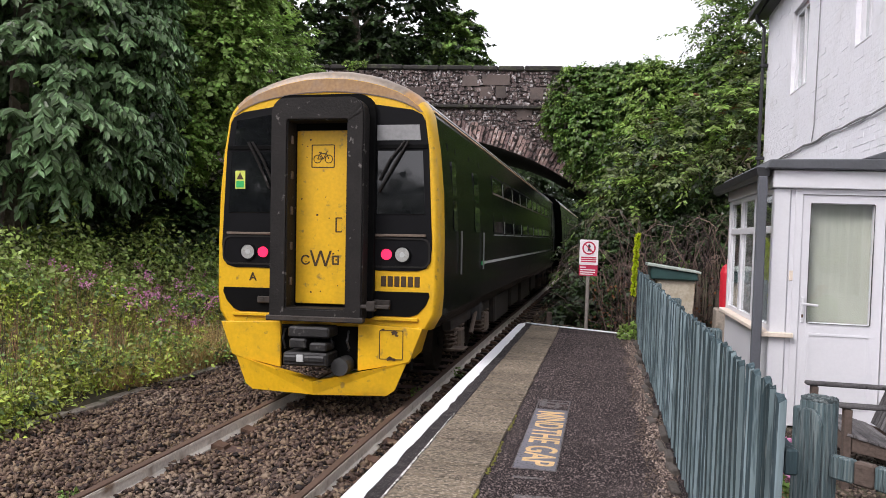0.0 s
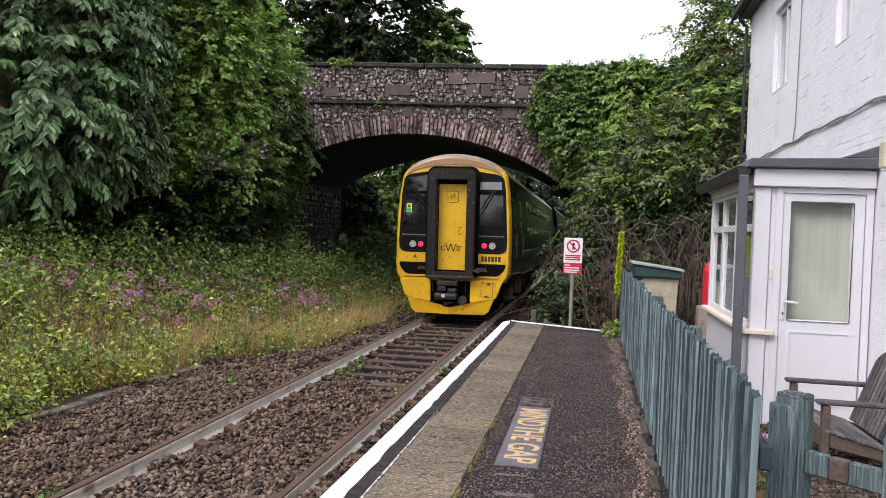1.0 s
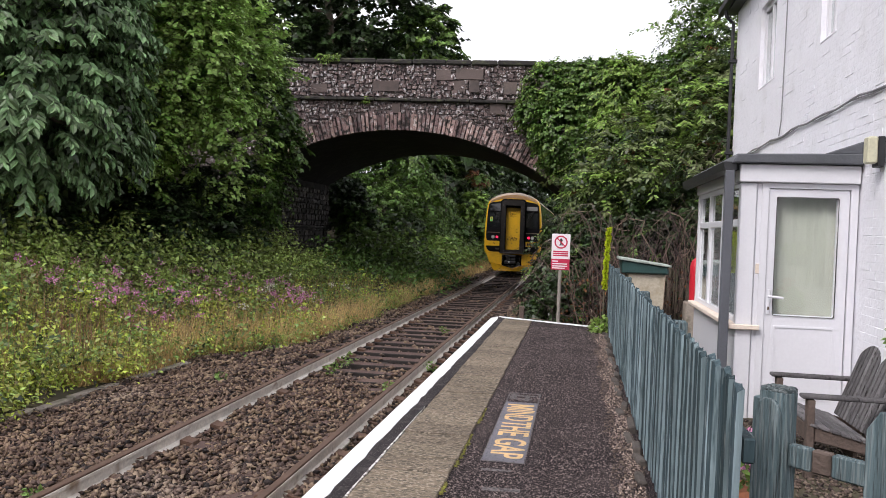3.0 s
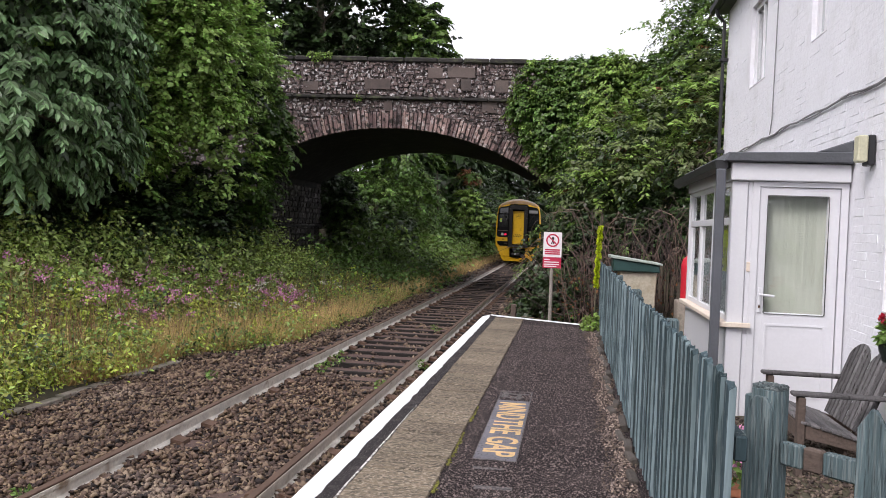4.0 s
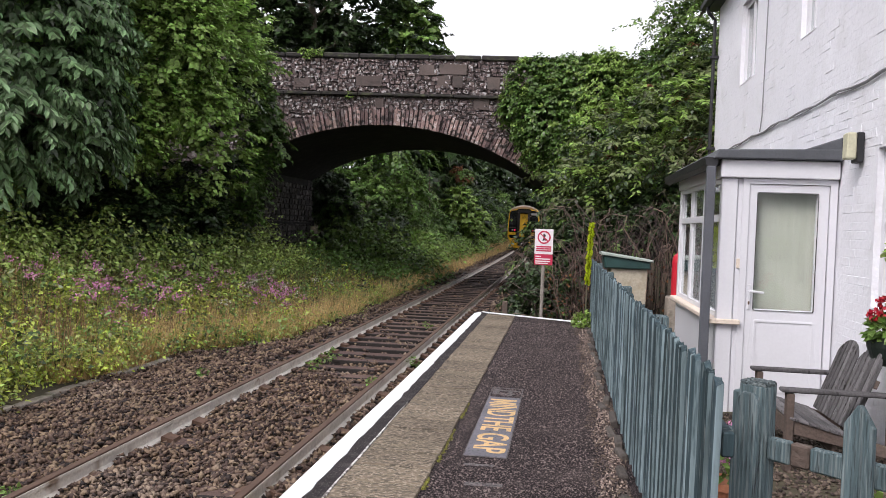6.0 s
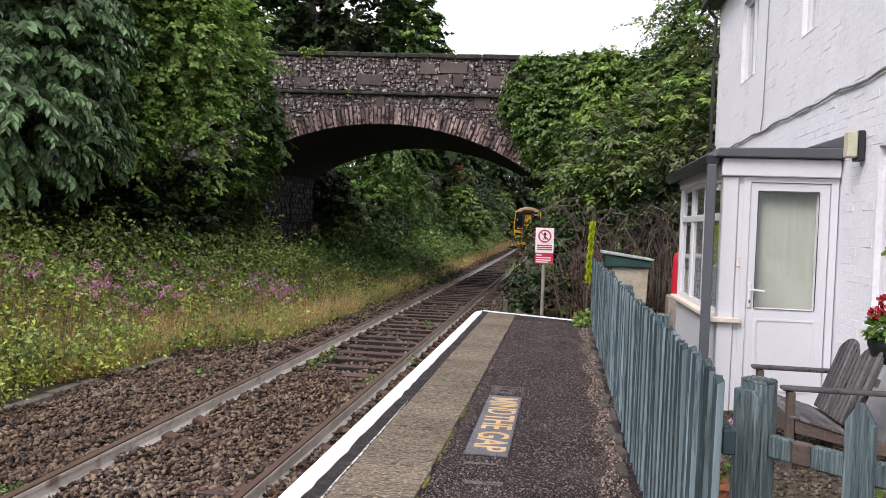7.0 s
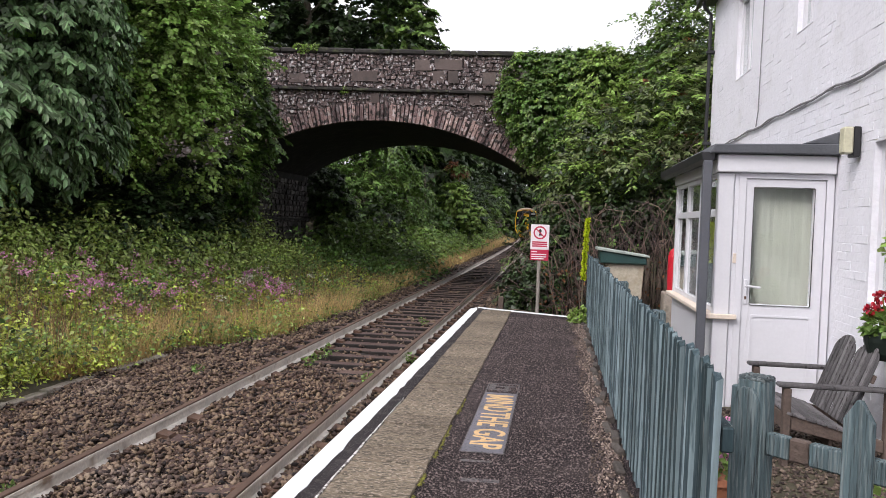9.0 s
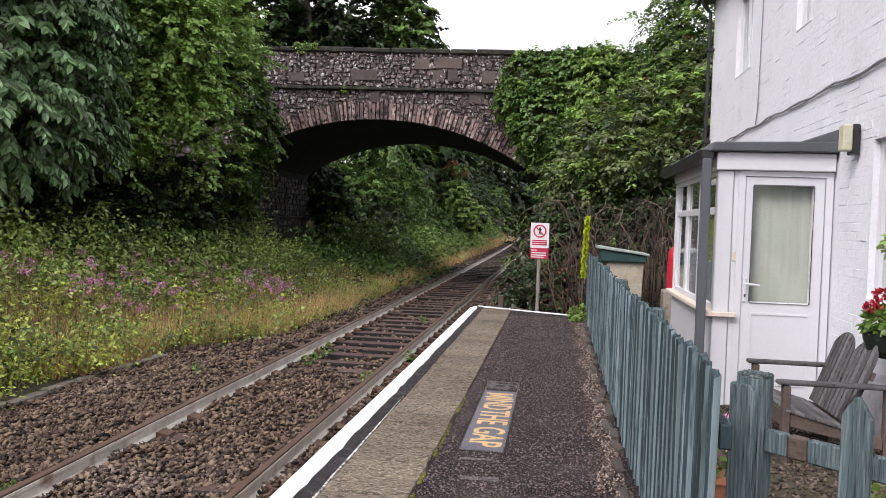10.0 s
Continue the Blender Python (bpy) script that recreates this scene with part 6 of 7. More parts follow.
def build_platform_end():
    rng = np.random.default_rng(91)
    b = thing("grit_bin", "stained cream bin with a dark green lid", "bin")
    part("body", prism([(0.86, -0.15), (1.38, -0.15), (1.42, 0.90), (0.82, 0.90)], 13.25, 13.85, "y", 0.015), BIN_CREAM, b)
    part("lid", prism([(0.72, 0.90), (1.46, 0.90), (1.45, 1.02), (0.70, 1.12)], 13.18, 13.92, "y", 0.02), BIN_LID, b)
    part("lid_rim", prism([(0.66, 1.115), (1.49, 1.015), (1.49, 1.05), (0.66, 1.16)], 13.14, 13.96, "y", 0.008), BIN_EDGE, b, "pale worn lid edge")
    g = thing("gas_cylinder", "tall red gas cylinder beside the porch", "gas cylinder")
    part("body", turned([(0.115, 0), (0.125, 0.03), (0.125, 0.58), (0.10, 0.67), (0.045, 0.72)], 20), RED_PAINT, g).location = (1.93, 13.35, 0.47)
    part("valve", tube([(1.93, 13.35, 1.18), (1.93, 13.35, 1.27)], 0.03, 8), RED_PAINT, g)
    tagged(part("concrete_stand", box(1.74, 2.14, 13.16, 13.56, -0.2, 0.47, 0.02), KERBSTONE), "grey concrete block under the gas cylinder", "block")
    p = thing("tinsel_post", "thin post wrapped in bright yellow-green tinsel", "post")
    part("pole", tube([(0.43, 13.2, -0.6), (0.45, 13.2, 1.0), (0.49, 13.2, 1.80)], 0.014, 6), BARK, p)
    n = 1500
    s = rng.random(n)
    c = np.stack([0.445 + 0.04 * s + 0.01 * np.sin(s * 40), np.full(n, 13.19), 0.62 + 1.0 * s], 1)
    d = unit(rng.normal(size=(n, 3)) * [1, 1, 0.4])
    part_v = leaf_quads(rng, c, d, rng.normal(size=(n, 3)), np.full(n, 0.055), np.full(n, 0.02))
    quads("tinsel", part_v, HIVIS, p, "yellow-green tinsel")
    f = thing("old_pallet", "dark broken wooden pallet leaning in the undergrowth", "pallet")
    for k in range(5):
        part("slat", box(1.48 + 0.11 * k, 1.55 + 0.11 * k, 14.6, 14.63, -0.2, 1.05 - 0.09 * k, 0.004), BARK, f)
    for z in (0.15, 0.55):
        part("crossbar", box(1.42, 2.05, 14.635, 14.67, z, z + 0.08, 0.004), BARK, f)
    st = thing("wooden_stake", "short brown wooden stake at the platform end", "stake")
    part("stake", box(-1.05, -0.95, 14.85, 14.95, -0.9, 0.12, 0.01), BENCH_BROWN, st)
    w = thing("weed", "bright green weed growing by the fence", "plant")
    leaf_ball("leaves", rng, (0.40, 12.45, 0.08), (0.16, 0.30, 0.14), 260, 0.07, LEAF_LIGHT, w)
    for k, (x, y, s) in enumerate(((-1.62, 8.9, 0.10), (-1.60, 9.4, 0.07), (-3.42, 10.8, 0.08), (-3.42, 11.35, 0.11), (-3.4, 11.8, 0.11), (-2.12, 11.6, 0.09), (-2.36, 9.95, 0.06), (-2.63, 15.9, 0.10), (-4.6, 9.8, 0.07), (-1.55, 7.0, 0.05), (-4.95, 12.5, 0.1), (-2.6, 4.6, 0.06), (-3.9, 5.2, 0.05))):
        q = thing("weed", "small green weed among the ballast", "plant", "weeds among the ballast")
        leaf_ball("leaves", rng, (x, y, RAIL_Z - 0.10 + s * 0.4), (s * 1.0, s * 1.2, s * 0.7), 34, 0.045, LEAF_MID, q)
    # moss tufts on the bridge
    for k, (u, z) in enumerate(((-3.05, TOP + 0.01), (-2.75, TOP - 0.02), (-2.55, TOP + 0.0), (-1.55, STRING - 0.02), (-2.9, TOP - 0.1))):
        q = thing("moss_tuft", "yellow-green tuft growing in the bridge stonework", "plant", "tufts on the bridge")
        c = BRIDGE @ Vector((u, -0.09, z))
        leaf_ball("leaves", rng, tuple(c), (0.16, 0.08, 0.09), 70, 0.07, LEAF_LIGHT, q)
    # loose chippings in the platform surface
    n = 15000
    y = 3.4 + 9.3 * rng.random(n) ** 1.5
    x = -0.70 + 1.15 * rng.random(n)
    off = (x > -0.60) & (x < -0.27) & (y > 5.05) & (y < 7.0)
    x, y = x[~off], y[~off]
    stones("surface_chippings", rng, x, y, np.full(len(x), 0.0005), 0.0075, CHIPPING, "pale pinkish chippings in the platform tarmac")
    # broken edging along the foot of the fence
    n = 4200
    y = 3.0 + 9.5 * rng.random(n)
    x = 0.49 - 0.20 * rng.random(n) ** 1.6 - 0.05 * np.sin(y * 2.3) ** 2
    stones("edge_grit", rng, x, y, np.full(n, 0.004), 0.009, YARD_STONE, "brown grit and litter along the foot of the fence")
    n = 2400
    y = 3.0 + 9.5 * rng.random(n) ** 1.2
    x = 0.44 - 0.17 * rng.random(n) * (0.5 + 0.5 * np.sin(y * 2.3 + 0.6) ** 2)
    stones("pale_litter", rng, x, y, np.full(n, 0.008), 0.008, PALE_GRIT, "pale grit and dry litter beside the platform fence")
    e = thing("stone_edging", "broken stone edging along the foot of the fence", "edging")
    rr = random.Random(92)
    y = 3.0
    while y < 12.4:
        ln = rr.uniform(0.10, 0.34)
        bm = box(-0.028, 0.028, 0, ln - 0.015, -0.1, rr.uniform(0.015, 0.06), 0.01)
        if rr.random() < 0.4:
            bm.free()
            y += ln
            continue
        s = part("edging_stone", bm, EDGE_STONE, e)
        s.location = (0.452 + rr.uniform(-0.035, 0.015), y, rr.uniform(-0.02, 0.01))
        s.rotation_euler = (rr.uniform(-0.10, 0.10), rr.uniform(-0.35, 0.25), rr.uniform(-0.16, 0.16))
        y += ln


build_platform_end()


def build_brambles():
    """Arching bare stems, as three-sided bars."""
    rng = np.random.default_rng(95)
    n, seg = 500, 11
    x0 = -0.05 + 2.8 * rng.random(n)
    y0 = 14.4 + 2.4 * rng.random(n)
    z0 = land(x0, y0)
    a = rng.random(n) * 6.28
    reach = 0.6 + 1.7 * rng.random(n)
    rise = 0.5 + 2.5 * rng.random(n) ** 1.1 * (0.5 + 0.5 * smooth(-0.2, 0.8, x0))
    s = np.linspace(0, 1, seg)[None]
    px = x0[:, None] + np.cos(a)[:, None] * reach[:, None] * s + 0.05 * rng.normal(size=(n, seg))
    py = y0[:, None] + 0.5 * np.sin(a)[:, None] * reach[:, None] * s + 0.05 * rng.normal(size=(n, seg))
    py = np.maximum(py, 14.15)
    pz = z0[:, None] + rise[:, None] * (3.0 * s - 2.4 * s * s) + 0.04 * rng.normal(size=(n, seg))
    c = np.stack([px, py, pz], -1)
    r = (0.005 + 0.007 * rng.random(n))[:, None] * (1.15 - 0.8 * s)
    ring = np.array([(1, 0, 0.3), (-0.5, 0.5, 0.6), (-0.5, -0.5, -0.9)])
    v = (c[:, :, None] + r[..., None, None] * ring).reshape(-1, 3)
    k = np.arange(n)[:, None, None] * seg * 3 + np.arange(seg - 1)[None, :, None] * 3
    i = np.arange(3)[None, None]
    j = (i + 1) % 3
    f = np.stack([k + i, k + j, k + 3 + j, k + 3 + i], -1).reshape(-1, 4)
    tagged(soup("bramble_stems", v.tolist(), f.tolist(), TWIG), "tangle of bare brown bramble stems at the platform end", "brambles", kind="stuff")
    m = 1500
    x, y = -0.3 + 3.2 * rng.random(m), 14.0 + 2.6 * rng.random(m)
    z = land(x, y) + 1.5 * rng.random(m) ** 2
    base = np.stack([x, y, z], 1)
    v = leaf_quads(rng, base, rng.normal(size=(m, 3)), rng.normal(size=(m, 3)) + [0, 0, 1], np.full(m, 0.07), np.full(m, 0.05))
    tagged(quads("bramble_leaves", v, LEAF_RUST), "withered brown bramble leaves", "brambles", kind="stuff")


build_brambles()


# ---- trees, hedges and undergrowth ----
def sprays(name, rng, lobes, count, per, twig, length, width, mat, parent, droop=0.5, hang=0.6, up=0.8, shell=0.3, low=-1.0, oval=False, out=0.5, label=""):
    """Leaves set in pairs along arching twigs that grow out of round lobes (x, y, z, rx, ry, rz)."""
    lob = np.array(lobes, float)
    area = lob[:, 3] * lob[:, 4] + lob[:, 3] * lob[:, 5] + lob[:, 4] * lob[:, 5]
    pick = rng.choice(len(lob), count, p=area / area.sum())
    d = unit(rng.normal(size=(count, 3)))
    c = lob[pick, :3] + d * lob[pick, 3:] * (1 - shell * rng.random((count, 1)))
    deep = np.zeros(count, bool)
    for q in lob:
        deep |= (((c - q[:3]) / q[3:]) ** 2).sum(1) < 0.40
    ok = ~deep & (d[:, 2] > low)
    c, d = c[ok], d[ok]
    k = len(c)
    way = unit(d * [1, 1, 0.6] + [0, 0, 0.15] + rng.normal(size=(k, 3)) * 0.35)
    ln = twig * (0.6 + 0.8 * rng.random((k, 1, 1)))
    s = (np.arange(per) + rng.random((k, per))) / per
    p = c[:, None] + way[:, None] * (s[..., None] - 0.35) * ln + np.array([0, 0, -1.0]) * droop * (s[..., None] ** 2) * ln
    side = unit(np.cross(way, [0, 0, 1.0]))[:, None] * np.where(np.arange(per) % 2, 1.0, -1.0)[None, :, None]
    lw = side * 0.8 + way[:, None] * 0.55 + np.array([0, 0, -hang]) + rng.normal(size=(k, per, 3)) * 0.22
    face = np.array([0, 0, up]) + d[:, None] * out + rng.normal(size=(k, per, 3)) * 0.28
    n = k * per
    sz = (0.65 + 0.6 * rng.random((k, 1)) * np.ones((1, per)) + 0.25 * rng.random((k, per))).reshape(-1)
    v = leaf_quads(rng, p.reshape(-1, 3) + rng.normal(size=(n, 3)) * 0.02, lw.reshape(-1, 3), face.reshape(-1, 3), length * sz, width * sz, oval=oval)
    return quads(name, v, mat, parent, label)


def woody(name, label, seed, foot, height, radius, lobes, layers, limbs=6):
    """A tree or bush: trunk with limbs, and a crown of leaf layers (lobes or None, count, per, twig, length, width, material, options)."""
    rng = np.random.default_rng(seed)
    t = thing(name, label, "tree" if "tree" in name else "bush")
    part("trunk", trunk_mesh(rng, foot, height, radius, lobes, limbs=limbs), BARK, t)
    for own, count, per, twig, length, width, mat, kw in layers:
        sprays("crown", rng, own or lobes, count, per, twig, length, width, mat, t, **kw)
    return t


def zt(x, y):
    return float(land(x, y)) - 0.1


def build_woods():
    lob = [(-9.9, 12.6, 3.3, 1.7, 1.7, 1.3), (-10.4, 13.0, 5.0, 2.2, 2.0, 1.9), (-9.3, 13.3, 4.6, 1.2, 1.4, 1.5), (-11.6, 12.0, 4.2, 2.0, 2.0, 2.1), (-10.6, 13.4, 7.2, 2.1, 2.2, 1.7), (-9.4, 13.6, 3.1, 1.0, 1.0, 0.8), (-9.2, 14.2, 5.4, 0.6, 0.7, 1.5), (-9.1, 14.2, 3.4, 0.55, 0.6, 1.0), (-9.6, 14.0, 7.3, 0.7, 0.8, 1.1)]
    woody("tree", "large leafy tree with drooping grey-green leaves beside the meadow", 31, (-10.8, 12.8, zt(-10.8, 12.8)), 5.5, 0.22, lob,
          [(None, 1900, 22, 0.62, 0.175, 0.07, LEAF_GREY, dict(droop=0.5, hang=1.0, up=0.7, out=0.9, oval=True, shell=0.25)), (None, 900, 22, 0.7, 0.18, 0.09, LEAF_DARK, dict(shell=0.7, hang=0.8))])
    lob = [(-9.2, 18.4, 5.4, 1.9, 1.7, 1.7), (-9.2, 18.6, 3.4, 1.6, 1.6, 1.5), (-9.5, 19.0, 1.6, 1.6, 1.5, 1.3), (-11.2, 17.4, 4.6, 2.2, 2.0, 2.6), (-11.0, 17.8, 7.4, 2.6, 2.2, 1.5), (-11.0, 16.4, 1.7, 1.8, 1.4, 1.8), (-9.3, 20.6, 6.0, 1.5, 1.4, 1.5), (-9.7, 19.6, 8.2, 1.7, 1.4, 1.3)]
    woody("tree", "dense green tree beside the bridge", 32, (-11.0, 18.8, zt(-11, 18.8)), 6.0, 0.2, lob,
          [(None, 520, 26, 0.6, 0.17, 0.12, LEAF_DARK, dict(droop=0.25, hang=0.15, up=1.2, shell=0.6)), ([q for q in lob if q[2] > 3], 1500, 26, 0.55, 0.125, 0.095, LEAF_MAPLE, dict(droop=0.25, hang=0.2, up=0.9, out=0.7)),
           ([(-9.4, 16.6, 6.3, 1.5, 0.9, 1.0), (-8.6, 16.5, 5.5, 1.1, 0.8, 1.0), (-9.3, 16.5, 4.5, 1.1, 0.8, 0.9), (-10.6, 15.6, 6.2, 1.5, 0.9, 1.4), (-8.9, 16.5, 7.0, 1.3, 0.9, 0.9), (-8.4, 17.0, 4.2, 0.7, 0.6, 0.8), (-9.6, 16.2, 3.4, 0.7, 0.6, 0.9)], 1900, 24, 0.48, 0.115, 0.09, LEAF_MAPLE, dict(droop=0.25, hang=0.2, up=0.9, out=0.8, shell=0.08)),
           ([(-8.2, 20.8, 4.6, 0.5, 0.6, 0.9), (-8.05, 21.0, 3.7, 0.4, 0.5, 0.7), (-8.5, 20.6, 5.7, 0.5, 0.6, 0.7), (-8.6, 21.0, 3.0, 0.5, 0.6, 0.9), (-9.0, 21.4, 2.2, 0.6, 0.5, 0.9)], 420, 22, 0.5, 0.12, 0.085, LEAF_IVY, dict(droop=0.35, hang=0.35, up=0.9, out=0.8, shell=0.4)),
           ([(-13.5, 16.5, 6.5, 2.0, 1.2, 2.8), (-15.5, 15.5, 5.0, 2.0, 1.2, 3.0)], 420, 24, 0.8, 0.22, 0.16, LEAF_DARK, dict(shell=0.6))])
    lob = [(-16.5, 41, 12.0, 4.0, 3.5, 4.0), (-12.5, 42, 12.5, 4.0, 3.5, 4.2), (-9.8, 42.5, 11.2, 2.8, 3.0, 3.6), (-20, 41, 11, 4, 3.5, 4.5), (-13, 42, 8, 5, 3.5, 3.0), (-24, 38, 10, 4, 4, 5), (-15, 43, 9.5, 5, 3, 3), (-10.5, 43, 8.6, 3.5, 3, 2.5), (-18, 43, 15, 5, 4, 4), (-15.2, 42, 13, 3, 3, 3.5), (-14, 42, 10, 4, 3, 3), (-17.5, 41.5, 9.5, 3, 3, 3), (-11.0, 40.5, 13.6, 2.4, 2, 2.4), (-14.0, 40.2, 14.2, 2.4, 2, 2.6), (-16.5, 39.5, 11.6, 2.4, 2, 2.4), (-16.4, 43, 12.2, 2.4, 1.5, 2.4), (-13.4, 43, 11.6, 2.4, 1.5, 2.0), (-12.0, 43.5, 12.8, 2.4, 1.5, 2.4)]
    woody("tree", "tall dark tree behind the road bridge", 33, (-14.0, 42.0, zt(-14, 42)), 11.0, 0.4, lob,
          [(None, 5200, 22, 1.0, 0.27, 0.20, LEAF_DARK, dict(droop=0.3, hang=0.3)), ([(-8.4, 42.0, 11.2, 1.5, 2.0, 2.8)], 140, 26, 1.0, 0.30, 0.2, LEAF_MID, {})])
    lob = [(4.6, 23, 7.4, 1.9, 1.7, 1.7), (3.2, 22.8, 6.0, 1.3, 1.4, 1.3), (5.8, 23, 9.0, 1.9, 1.8, 1.7), (4.3, 22.6, 8.9, 1.1, 1.2, 1.2), (4.8, 22, 4.6, 2.0, 1.6, 2.0), (3.7, 22.8, 7.9, 1.0, 1.0, 1.0), (3.0, 22.7, 7.1, 0.8, 0.8, 0.5)]
    airy = [(2.2, 22.7, 7.35, 0.7, 0.5, 0.25), (2.6, 22.6, 7.9, 0.6, 0.5, 0.4), (3.0, 22.6, 8.5, 0.7, 0.6, 0.6)]
    woody("tree", "tree with feathery leaves rising behind the cottage", 34, (5.0, 23.0, zt(5, 23)), 7.0, 0.2, lob,
          [(None, 1100, 22, 0.8, 0.14, 0.06, LEAF_MID, dict(droop=0.45, hang=0.4)), (None, 520, 22, 0.8, 0.14, 0.07, LEAF_DARK, dict(shell=0.5)), (None, 180, 22, 0.8, 0.15, 0.06, LEAF_LIGHT, dict(droop=0.45, hang=0.4, shell=0.1)), (airy, 55, 18, 0.8, 0.12, 0.06, LEAF_MID, dict(droop=0.3, hang=0.4, shell=0.9))])
    lob = [(-0.5, 23.9, 4.7, 1.0, 0.5, 1.5), (-0.95, 24.1, 6.0, 0.8, 0.3, 0.72), (-1.25, 24.15, 5.2, 0.72, 0.3, 0.8), (0.15, 24.0, 6.15, 0.9, 0.35, 0.66), (0.9, 23.9, 5.45, 1.5, 0.5, 1.35), (2.6, 23.8, 5.3, 1.6, 0.6, 1.6), (0.55, 23.8, 2.6, 1.0, 0.7, 1.5), (1.0, 23.6, 3.6, 1.4, 0.8, 1.5), (4.1, 23.7, 5.2, 1.6, 0.6, 1.65)]
    woody("bush", "thick bright green ivy over the bridge wing wall", 35, (1.2, 23.4, zt(1.2, 23.4)), 4.0, 0.09, lob,
          [(None, 5400, 16, 0.32, 0.08, 0.072, LEAF_IVY, dict(droop=0.5, hang=0.7, up=0.4, out=0.9, shell=0.20)), ([(1.2, 23.4, 5.7, 0.8, 0.5, 1.1), (0.8, 23.2, 4.2, 0.6, 0.5, 0.9), (2.3, 23.0, 4.9, 0.6, 0.5, 1.3), (3.3, 22.8, 4.4, 0.6, 0.5, 1.2)], 760, 16, 0.42, 0.085, 0.07, LEAF_LIGHT, dict(droop=0.4, hang=0.6, up=0.5, out=0.9, shell=0.12)), (lob[:5], 300, 16, 0.34, 0.085, 0.07, LEAF_LIGHT, dict(droop=0.4, hang=0.6, up=0.5, out=0.9, shell=0.05))])
    lob = [(1.2, 18.6, 3.4, 1.2, 1.1, 1.1), (2.5, 18.2, 3.7, 1.5, 1.2, 1.4), (0.4, 19.2, 2.7, 0.9, 1.0, 0.9), (3.3, 17.8, 3.2, 1.2, 1.0, 0.9), (1.7, 17.9, 3.0, 1.0, 0.8, 0.6), (3.6, 18.5, 4.8, 1.3, 1.2, 1.3), (2.7, 17.4, 3.1, 0.8, 0.7, 0.5), (0.5, 18.0, 2.5, 0.6, 0.6, 0.5)]
    # dark leaf lobes behind the stems, painted in for the shade there
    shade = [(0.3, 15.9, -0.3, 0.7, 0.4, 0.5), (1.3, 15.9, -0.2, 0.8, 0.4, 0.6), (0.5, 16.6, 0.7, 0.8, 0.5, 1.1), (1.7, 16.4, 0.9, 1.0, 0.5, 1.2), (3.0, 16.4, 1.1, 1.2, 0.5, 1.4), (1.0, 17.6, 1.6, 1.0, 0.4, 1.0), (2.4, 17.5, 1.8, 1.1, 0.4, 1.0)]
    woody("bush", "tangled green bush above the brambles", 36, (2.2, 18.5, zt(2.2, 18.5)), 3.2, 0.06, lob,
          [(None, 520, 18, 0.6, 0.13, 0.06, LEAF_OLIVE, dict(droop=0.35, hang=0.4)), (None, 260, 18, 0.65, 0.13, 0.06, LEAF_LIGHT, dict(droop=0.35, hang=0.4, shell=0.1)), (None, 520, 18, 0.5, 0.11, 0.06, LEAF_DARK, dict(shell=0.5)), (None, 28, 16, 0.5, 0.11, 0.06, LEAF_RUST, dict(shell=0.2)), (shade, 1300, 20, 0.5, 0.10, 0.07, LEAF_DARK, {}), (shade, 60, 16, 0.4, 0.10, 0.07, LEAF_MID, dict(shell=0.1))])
    lob = [(-0.60, 15.2, -0.18, 0.40, 0.5, 0.48), (-0.1, 15.5, 0.2, 0.55, 0.4, 0.6), (-0.15, 16.6, 0.5, 0.35, 0.8, 0.8), (0.05, 18.5, 1.3, 0.42, 0.9, 0.9), (-0.1, 15.8, -0.1, 0.45, 0.6, 0.6), (-0.1, 20.5, 1.2, 0.35, 1.0, 1.3), (-0.55, 16.2, 0.0, 0.2, 0.4, 0.35), (-0.72, 16.0, 0.22, 0.34, 0.4, 0.4), (-0.5, 15.9, -0.1, 0.45, 0.4, 0.45), (-0.85, 16.9, -0.2, 0.3, 0.5, 0.4), (-0.62, 17.2, 0.75, 0.28, 0.3, 0.35)]
    airy = [(-0.55, 18.1, 1.30, 0.30, 0.25, 0.35), (-0.85, 18.0, 0.85, 0.30, 0.3, 0.35), (-0.35, 17.6, 1.0, 0.3, 0.3, 0.5), (-0.68, 18.1, 1.62, 0.22, 0.2, 0.2), (-0.88, 18.0, 1.2, 0.2, 0.2, 0.25)]
    woody("bush", "dark bush at the end of the platform by the track", 37, (-0.5, 16.2, zt(-0.5, 16.2)), 0.8, 0.04, lob,
          [(None, 900, 18, 0.28, 0.085, 0.055, LEAF_DARK, {}), (None, 60, 18, 0.3, 0.085, 0.055, LEAF_MID, dict(shell=0.1)), (airy, 75, 14, 0.3, 0.085, 0.055, LEAF_DARK, dict(shell=0.6)), (airy, 22, 14, 0.3, 0.085, 0.055, LEAF_MID, dict(shell=0.3))], limbs=4)
    # dark growth low on the left bank, the shade under the trees put into its colour
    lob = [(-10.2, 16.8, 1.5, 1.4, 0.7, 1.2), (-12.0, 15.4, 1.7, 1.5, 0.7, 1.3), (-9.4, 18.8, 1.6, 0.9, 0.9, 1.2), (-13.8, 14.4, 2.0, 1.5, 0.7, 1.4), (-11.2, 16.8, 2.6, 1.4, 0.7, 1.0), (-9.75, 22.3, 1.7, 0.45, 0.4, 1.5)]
    woody("bush", "dark shrubs with the shade below the trees in their colour", 39, (-10.6, 16.6, zt(-10.6, 16.6)), 1.6, 0.06, lob,
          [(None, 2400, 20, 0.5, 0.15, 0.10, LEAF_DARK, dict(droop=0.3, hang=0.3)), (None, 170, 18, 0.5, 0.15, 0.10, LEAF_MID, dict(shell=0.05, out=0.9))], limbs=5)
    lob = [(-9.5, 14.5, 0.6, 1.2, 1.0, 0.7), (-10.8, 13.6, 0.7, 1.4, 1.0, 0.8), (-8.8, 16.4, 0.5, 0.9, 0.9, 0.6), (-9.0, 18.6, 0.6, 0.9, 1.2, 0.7)]
